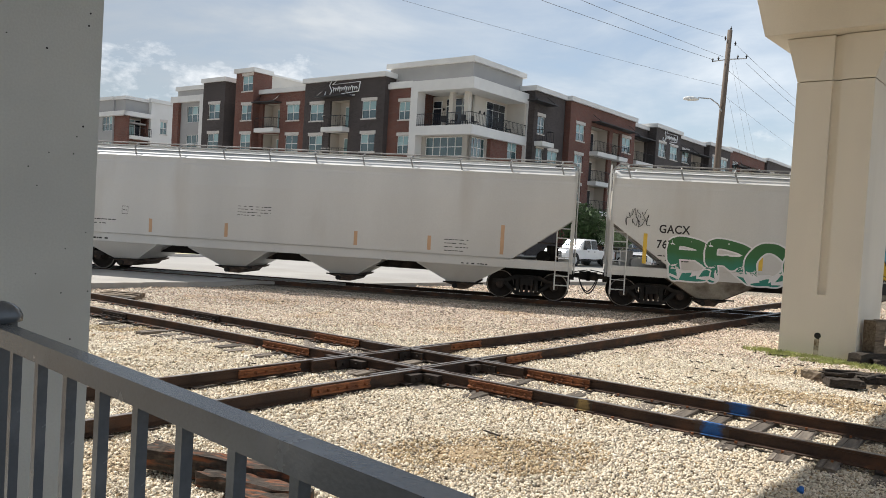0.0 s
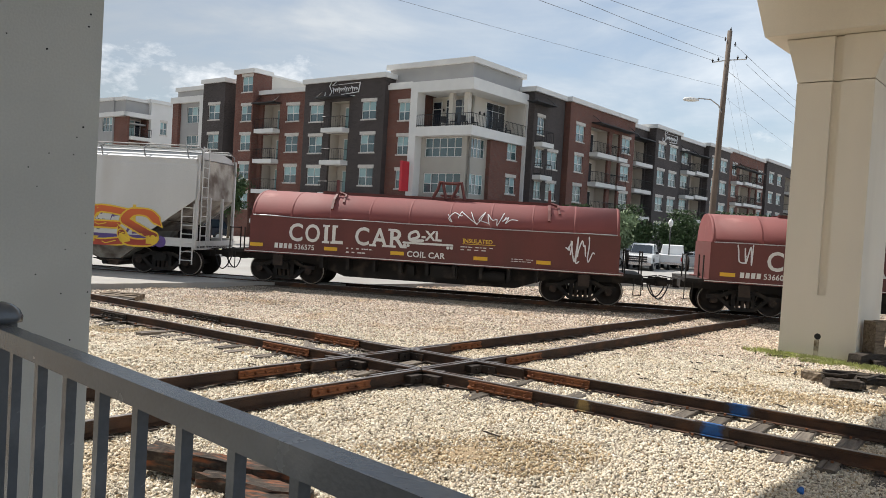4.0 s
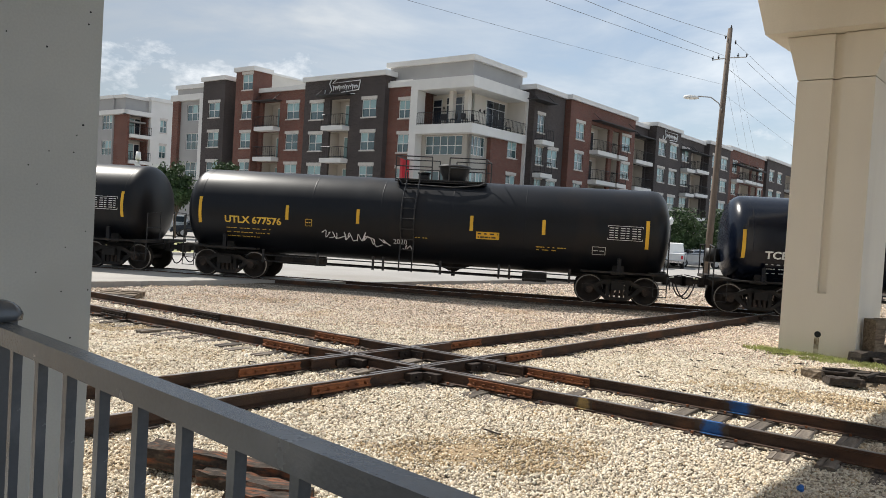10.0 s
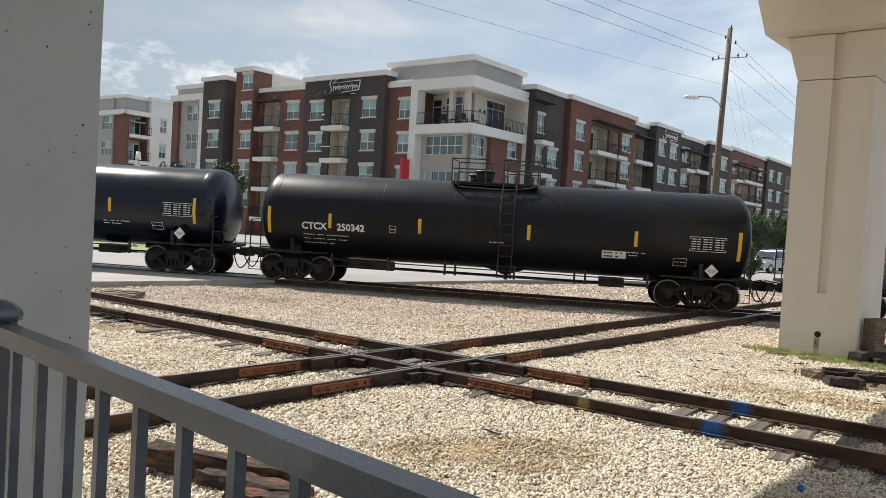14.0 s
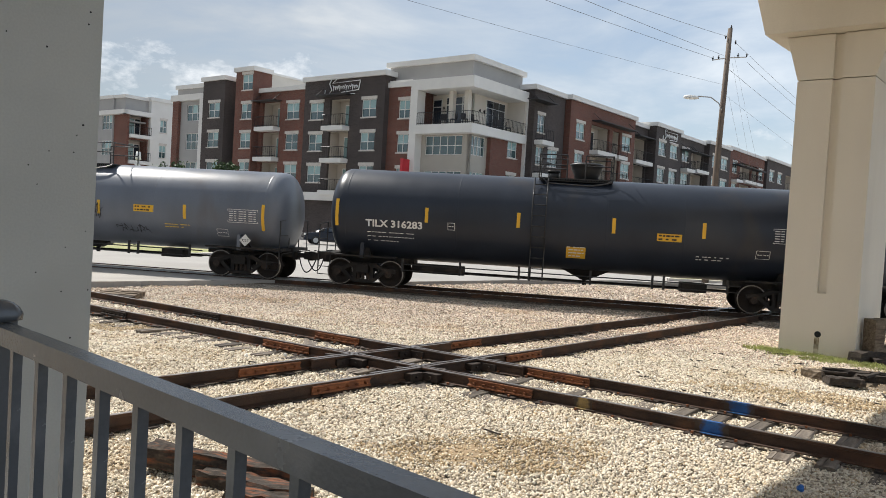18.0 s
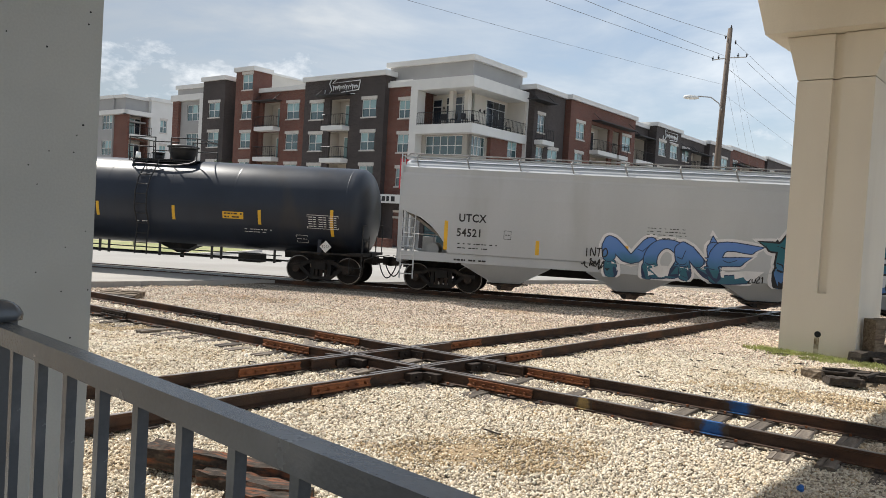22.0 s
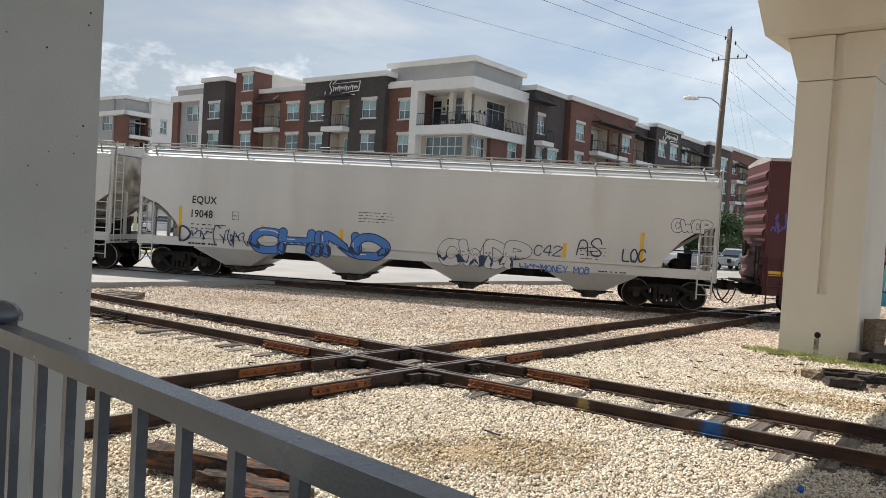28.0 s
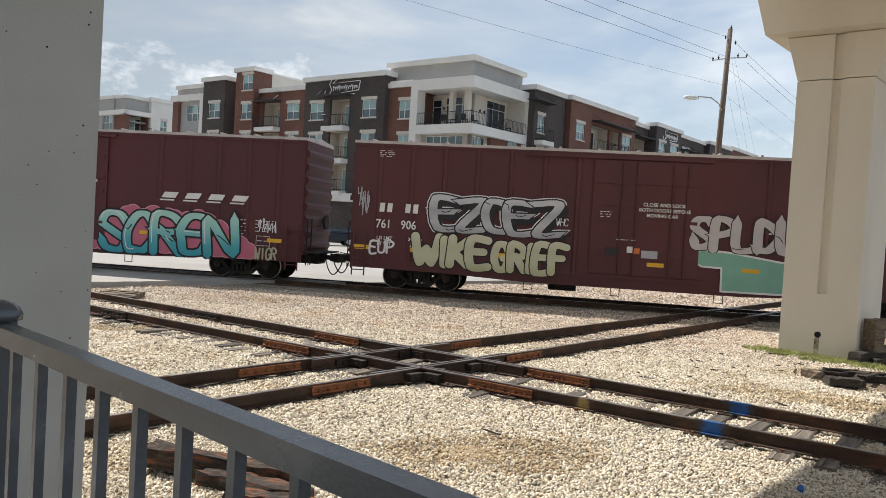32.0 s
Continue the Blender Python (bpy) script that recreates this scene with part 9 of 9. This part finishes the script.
def vehicle(name, label, paint_, at, kind):
    """A car or pickup, nose along +x."""
    v = thing(name, label, "car" if kind != "pickup" else "pickup truck", "parked vehicles", at=at)
    if kind == "pickup":
        L, W, r, prof = 2.9, 0.98, 0.42, [(-2.9, 0.55), (-2.9, 1.12), (-0.95, 1.15), (-0.9, 1.22), (0.75, 1.22), (1.0, 1.22), (2.75, 1.12), (2.9, 0.95), (2.9, 0.5)]
        cab = [(-0.95, 1.18), (-0.85, 1.86), (-0.55, 1.93), (0.35, 1.92), (0.62, 1.84), (1.25, 1.2)]
        wx = (-1.85, 1.85)
    else:
        L, W, r, prof = 2.35, 0.92, 0.35, [(-2.35, 0.45), (-2.38, 0.95), (-2.2, 1.05), (0.9, 1.05), (2.15, 0.92), (2.35, 0.7), (2.35, 0.4)]
        top_ = 1.78 if kind == "suv" else 1.48
        cab = [(-2.15, 1.03), (-1.9, top_ - 0.08), (-1.5, top_), (0.1, top_), (0.45, top_ - 0.06), (1.15, 1.03)]
        wx = (-1.4, 1.42)
    bm = bmesh.new()
    n = len(prof)
    rings = []
    for y, k, dz in ((-W, 0.97, -0.03), (-W * 0.96, 1.0, 0), (W * 0.96, 1.0, 0), (W, 0.97, -0.03)):
        rings.append([(x * k, y, z + (dz if z > 0.7 else 0)) for x, z in prof])
    bm_loft(bm, rings, smooth=False)
    part("body", bm, paint_, v, bevel=0.03)
    bm = bmesh.new()
    bm_loft(bm, [[(x * kx, y, 1.1 + (z - 1.1) * kz) for x, z in cab] for y, kx, kz in ((-W * 0.93, 1.0, 0.0), (-W * 0.78, 0.97, 1.0), (W * 0.78, 0.97, 1.0), (W * 0.93, 1.0, 0.0))], smooth=False)
    cabin = part("cabin", bm, paint_, v)
    hz = max(z for _, z in cab)
    xs0, xs1 = cab[1][0], cab[-2][0]
    for s in (-1, 1):
        for a, b in ((0.04, 0.47), (0.53, 0.94)):
            bm = bmesh.new()
            x0, x1 = xs0 + (xs1 - xs0) * a, xs0 + (xs1 - xs0) * b + (0.18 if b > 0.9 else 0)
            q = [(x0, s * (W * 0.93), 1.22), (x1 + (0.1 if b > 0.9 else 0), s * (W * 0.93), 1.22), (x1 - (0.12 if b > 0.9 else 0), s * (W * 0.832), hz - 0.11), (x0 + 0.03, s * (W * 0.832), hz - 0.11)]
            q2 = [(x, y - s * 0.02, z) for x, y, z in q]
            bm_loft(bm, [q, q2], smooth=False)
            part("side_window", bm, M_door, cabin)
    fx0, fx1 = cab[-1][0], cab[-2][0]
    bm = bmesh.new()
    bm_loft(bm, [[(fx0 - 0.09, -W * 0.78, 1.22), (fx0 - 0.09, W * 0.78, 1.22), (fx1 + 0.05, W * 0.70, hz - 0.14), (fx1 + 0.05, -W * 0.70, hz - 0.14)],
                 [(fx0 + 0.0, -W * 0.78, 1.22), (fx0 + 0.0, W * 0.78, 1.22), (fx1 + 0.09, W * 0.70, hz - 0.12), (fx1 + 0.09, -W * 0.70, hz - 0.12)]], smooth=False)
    part("windscreen", bm, M_door, cabin)
    if kind == "pickup":
        gr_ = part("grille", box(L * 0.985, L + 0.03, -W * 0.66, W * 0.66, 0.60, 1.02), M_black, v)
        for zz in (0.74, 0.88):
            part("grille_bar", box(L + 0.03, L + 0.05, -W * 0.64, W * 0.64, zz - 0.025, zz + 0.025), M_chrome, gr_)
        for sy in (-1, 1):
            for xx in wx:
                part("wheel_arch", tube((xx, sy * (W - 0.22), r + 0.04), (xx, sy * (W + 0.004), r + 0.04), r * 1.24, 20), M_black, v)
            for xx in (-0.15, 0.55):
                part("door_handle", box(xx - 0.32, xx - 0.14, *sorted((sy * W * 0.99, sy * (W + 0.02))), 1.02, 1.07), M_black, v)
            part("sill_step", box(-0.9, 1.2, *sorted((sy * W * 0.8, sy * W * 1.0)), 0.36, 0.46), M_black, v)
        part("bonnet_scoop", box(1.4, 2.5, -0.45, 0.45, 1.14, 1.20), paint_, v, bevel=0.02)
    else:
        part("grille", box(L * 0.985, L + 0.03, -W * 0.62, W * 0.62, 0.62, 0.92), M_black, v)
    part("bumper", box(L - 0.05, L + 0.09, -W * 0.97, W * 0.97, 0.38, 0.58), M_chrome if kind == "pickup" else paint_, v, bevel=0.02)
    part("rear_bumper", box(-L - 0.09, -L + 0.05, -W * 0.95, W * 0.95, 0.42, 0.6), M_chrome if kind == "pickup" else paint_, v, bevel=0.02)
    for s in (-1, 1):
        part("headlight", box(L * 0.97, L + 0.025, *sorted((s * W * 0.64, s * W * 0.95)), 0.76, 0.93), M_lampglass, v)
        part("tail_light", box(-L - 0.02, -L + 0.06, *sorted((s * W * 0.8, s * W * 0.97)), 0.72, 1.0), M_signred, v)
        part("mirror", box(0.75, 0.92, *sorted((s * W * 1.0, s * W * 1.2)), 1.18, 1.36), M_black, v)
        for x in wx:
            wheel_for(v, x, s * (W - 0.1), r, s)
    return v


vehicle("pickup_truck", "white crew-cab pickup parked on the concrete", M_carwhite, pose(10.0, 57.0, -0.03, 0, 0, 222), "pickup")
vehicle("pickup_truck", "white older pickup parked nose out", M_carwhite, pose(15.0, 58.5, -0.03, 0, 0, 248), "pickup")
vehicle("pickup_truck", "white work pickup with toolboxes", M_carwhite, pose(18.2, 62.0, -0.03, 0, 0, 70), "pickup")
vehicle("suv", "white sport utility car parked beside pickups", M_carwhite, pose(14.1, 62.5, -0.03, 0, 0, 225), "suv")
vehicle("car", "silver saloon parked in the street", M_cargrey, pose(20.6, 64.0, -0.03, 0, 0, 190), "car")
vehicle("suv", "silver sport utility car parked in the street", M_cargrey, pose(24.6, 66.0, -0.03, 0, 0, 230), "suv")
vehicle("suv", "dark blue sport utility car parked in the street", M_cardark, pose(-20.5, 66.0, -0.03, 0, 0, 200), "suv")
vehicle("car", "white saloon parked in the street", M_carwhite, pose(-23.8, 66.4, -0.03, 0, 0, 195), "suv")
vehicle("car", "dark saloon parked near the shop front", M_cardark, pose(-9.6, 66.5, -0.03, 0, 0, 200), "car")
vehicle("suv", "silver sport utility car parked in the side street", M_cargrey, pose(26.2, 62.5, -0.03, 0, 0, 215), "suv")
vehicle("suv", "white sport utility car parked in the side street", M_carwhite, pose(29.0, 68.0, -0.03, 0, 0, 230), "suv")


def lamp_post(x, y, h):
    p = thing("street_lamp", "black post-top street lamp with a white globe", "street lamp", "street lamps", at=pose(x, y, -0.05))
    bm = bmesh.new()
    bm_tube(bm, (0, 0, 0), (0, 0, 0.5), 0.12, 10, 0.07)
    bm_tube(bm, (0, 0, 0.5), (0, 0, h - 0.5), 0.05, 10)
    part("post", bm, M_black, p)
    bm = bmesh.new()
    bm_loft(bm, [[(r * math.cos(k * math.tau / 14), r * math.sin(k * math.tau / 14), h + z) for k in range(14)] for r, z in ((0.06, -0.5), (0.15, -0.38), (0.19, -0.15), (0.13, 0.02), (0.04, 0.08), (0.02, 0.16))])
    part("globe", bm, M_lampglass, p, "white acorn-shaped lamp globe")


for x, y, h in ((1.05, 56.0, 3.9), (17.3, 60.0, 3.8), (-12.0, 60.0, 3.8)):
    lamp_post(x, y, h)

sig = thing("crossing_signal", "white railway crossing signal post with crossed boards", "crossing signal", at=pose(-17.75, 45.0, -0.05))
part("post", tube((0, 0, 0), (0, 0, 5.1), 0.09, 10), M_galv, sig)
part("bell", tube((0, 0, 5.0), (0, 0, 5.45), 0.17, 12, 0.12), M_frame, sig)
for a in (-48, 48):
    bm = bmesh.new()
    bm_box(bm, -0.95, 0.95, -0.13, -0.10, -0.11, 0.11, Matrix.Translation((0.55, 0, 4.1)) @ Matrix.Rotation(radians(a), 4, "Y"))
    part("crossed_board", bm, M_frame, sig, "white crossed board")
for x in (-0.5, 0.5):
    part("signal_light", tube((x, -0.1, 3.1), (x, -0.25, 3.1), 0.28, 16), M_black, sig)
part("signal_arm", box(-0.6, 0.6, -0.1, -0.05, 3.05, 3.15), M_galv, sig)
bm = bmesh.new()
bm_box(bm, -2.4, 2.2, -0.3, 0.3, 0, 0.75)
solid("planter_wall", bm, M_brick_red, "low brick planter wall by the shop front", "planter", at=FRONT_L @ pose(-9.0, -2.6, 0), bevel=0.02)
bm = bmesh.new()
bm_box(bm, -4, 0.5, -1.6, -0.2, -0.05, 0.14)
bm_box(bm, -4, 0.5, -1.2, -0.2, 0.14, 0.30)
solid("entrance_steps", bm, M_lintel, "pale concrete entrance steps", "steps", at=FRONT_R @ pose(5.2, 0, 0))
# ---- loose ballast stones ----
def stones(name, regions, label, seed, material=M_stone):
    """Angular stones scattered over strips: x0, x1, y0, y1, count, size."""
    rn = np.random.RandomState(seed)
    cube = np.array([(x, y, z) for z in (-1, 1) for y in (-1, 1) for x in (-1, 1)], float)
    quads = np.array([(4, 5, 7, 6), (0, 1, 5, 4), (2, 6, 7, 3), (0, 4, 6, 2), (1, 3, 7, 5)])
    vs, kinds, n_all = [], [], 0
    for x0, x1, y0, y1, count, size in regions:
        c = np.stack([rn.uniform(x0, x1, count), rn.uniform(y0, y1, count)], 1)
        keep = np.abs(c[:, 0]) < 0.62 * c[:, 1] + 0.6
        c = c[keep]
        # no stone on a rail or in the flangeway
        for m in (A_M, B_M):
            inv = np.array(m.inverted())
            ly = np.abs(inv[1, 0] * c[:, 0] + inv[1, 1] * c[:, 1] + inv[1, 3])
            c = c[np.abs(ly - GAUGE / 2) > 0.10]
        deep = np.array([dirt_at(u, v) for u, v in c])
        c = c[rn.uniform(0, 1, len(c)) > np.where(c[:, 0] > 7.2, np.clip(deep * 3.0 + 0.1, 0, 0.93), np.clip(deep * 1.6, 0, 0.5))]
        k = len(c)
        a = rn.uniform(0, math.tau, k)
        s = size * np.where(rn.uniform(0, 1, (k, 1)) < 0.03, 1.5, 1.0) * rn.uniform(0.5, 1.15, (k, 1)) * rn.uniform(0.5, 1.2, (k, 3)) * np.array((0.51, 0.51, 0.44))
        p = cube[None] * (1 + rn.uniform(-0.55, 0.2, (k, 8, 3))) * s[:, None, :]
        tilt = rn.uniform(-0.8, 0.8, (k, 2))
        ca, sa = np.cos(a)[:, None], np.sin(a)[:, None]
        x, y, z = p[..., 0], p[..., 1], p[..., 2]
        y, z = y * np.cos(tilt[:, :1]) - z * np.sin(tilt[:, :1]), y * np.sin(tilt[:, :1]) + z * np.cos(tilt[:, :1])
        x, z = x * np.cos(tilt[:, 1:]) - z * np.sin(tilt[:, 1:]), x * np.sin(tilt[:, 1:]) + z * np.cos(tilt[:, 1:])
        x, y = x * ca - y * sa, x * sa + y * ca
        base = np.array([GROUND - 0.05 + 0.05 * noise.noise((u * 0.35, v * 0.35, 0)) + 0.025 * noise.noise((u * 1.4, v * 1.4, 5)) for u, v in c])
        base += rn.uniform(-0.006, 0.016, k)
        vs.append(np.stack([x + c[:, :1], y + c[:, 1:], z + base[:, None]], -1).reshape(-1, 3))
        n_all += k
        # browner old stone towards the main track, dusty stone in the drifts of soil
        gap = np.array([T_OFF - (u * T_NRM.x + v * T_NRM.y) + 3.2 * noise.noise((u * 0.3, v * 0.3, 9)) for u, v in c])
        cls = (rn.uniform(0, 1, k) < np.clip((13.0 - gap) / 8.0, 0, 0.9)).astype(np.int32)
        deep = np.array([dirt_at(u, v) for u, v in c])
        cls[rn.uniform(0, 1, k) < np.where(deep > 0.01, np.clip(deep * 1.6 + 0.3, 0, 0.88), 0.06)] = 2
        kinds.append(cls)
    v = np.concatenate(vs).astype(np.float32)
    f = (quads[None] + (np.arange(n_all) * 8)[:, None, None]).reshape(-1, 4).astype(np.int32)
    me = bpy.data.meshes.new(name)
    me.vertices.add(len(v))
    me.vertices.foreach_set("co", v.ravel())
    me.loops.add(f.size)
    me.loops.foreach_set("vertex_index", f.ravel())
    me.polygons.add(len(f))
    me.polygons.foreach_set("loop_start", np.arange(0, f.size, 4, dtype=np.int32))
    me.update(calc_edges=True)
    for m in (material, M_stone_brown, M_stone_dusty):
        me.materials.append(m)
    me.polygons.foreach_set("material_index", np.repeat(np.concatenate(kinds), len(quads)).astype(np.int32))
    return tagged(new(name, me), label, "gravel", kind="stuff")


stones("ballast_stones", [(-5, 6, 6.0, 9, 62000, 0.029), (-7, 8, 9, 12, 72000, 0.032), (-8.5, 10.5, 12, 16, 84000, 0.035), (-12, 13, 16, 21, 72000, 0.038), (-14, 15, 21, 25.5, 36000, 0.044), (-1, 19, 26.5, 37, 16000, 0.07)],
       "loose angular pale limestone ballast stones", 5)
# ---- what moves ----
# metres that the train has run to the left, second by second; it gains a little speed
RUN = ((0, 0), (3.5, 28.80), (5.5, 45.31), (9.0, 74.24), (13.0, 107.49), (17.0, 140.83), (19.0, 157.52), (19.5, 161.54), (21.5, 178.18), (22.0, 182.22), (25.5, 211.63), (27.5, 228.42), (32.0, 266.01))
SLOPE = -0.0011


def run_at(t):
    for (t0, a), (t1, b) in zip(RUN, RUN[1:]):
        if t <= t1:
            return a + (b - a) * (t - t0) / (t1 - t0)
    return RUN[-1][1]


def car_pose(s):
    p = T_DIR * s + T_NRM * T_OFF
    return Matrix.Translation((p.x, p.y, 0)) @ Euler((0, 0, radians(-9.0356))).to_matrix().to_4x4()


def motions():
    where = {}
    for car, s in train:
        walk(car, [(t, car_pose(s - d)) for t, d in RUN])
        where[car] = s
    step = 0.075
    for w, x in spinners:
        s = where[w.parent] + x
        z = w.matrix_basis.translation.copy()
        inside = [k * step for k in range(int(32 / step) + 1) if -23 < s - run_at(k * step) < 17]
        if not inside:
            walk(w, [(0, Matrix.Translation(z)), (32, Matrix.Translation(z))])
            continue
        rows, d0 = [], run_at(inside[0])
        for t in inside:
            rows.append((t, Matrix.Translation(z) @ Matrix.Rotation(-(run_at(t) - d0) / 0.457, 4, "Y")))
        if rows[0][0] > 0.1:
            rows.insert(0, (0, rows[0][1]))
        if rows[-1][0] < 31.9:
            rows.append((32, rows[-1][1]))
        walk(w, rows)


motions()
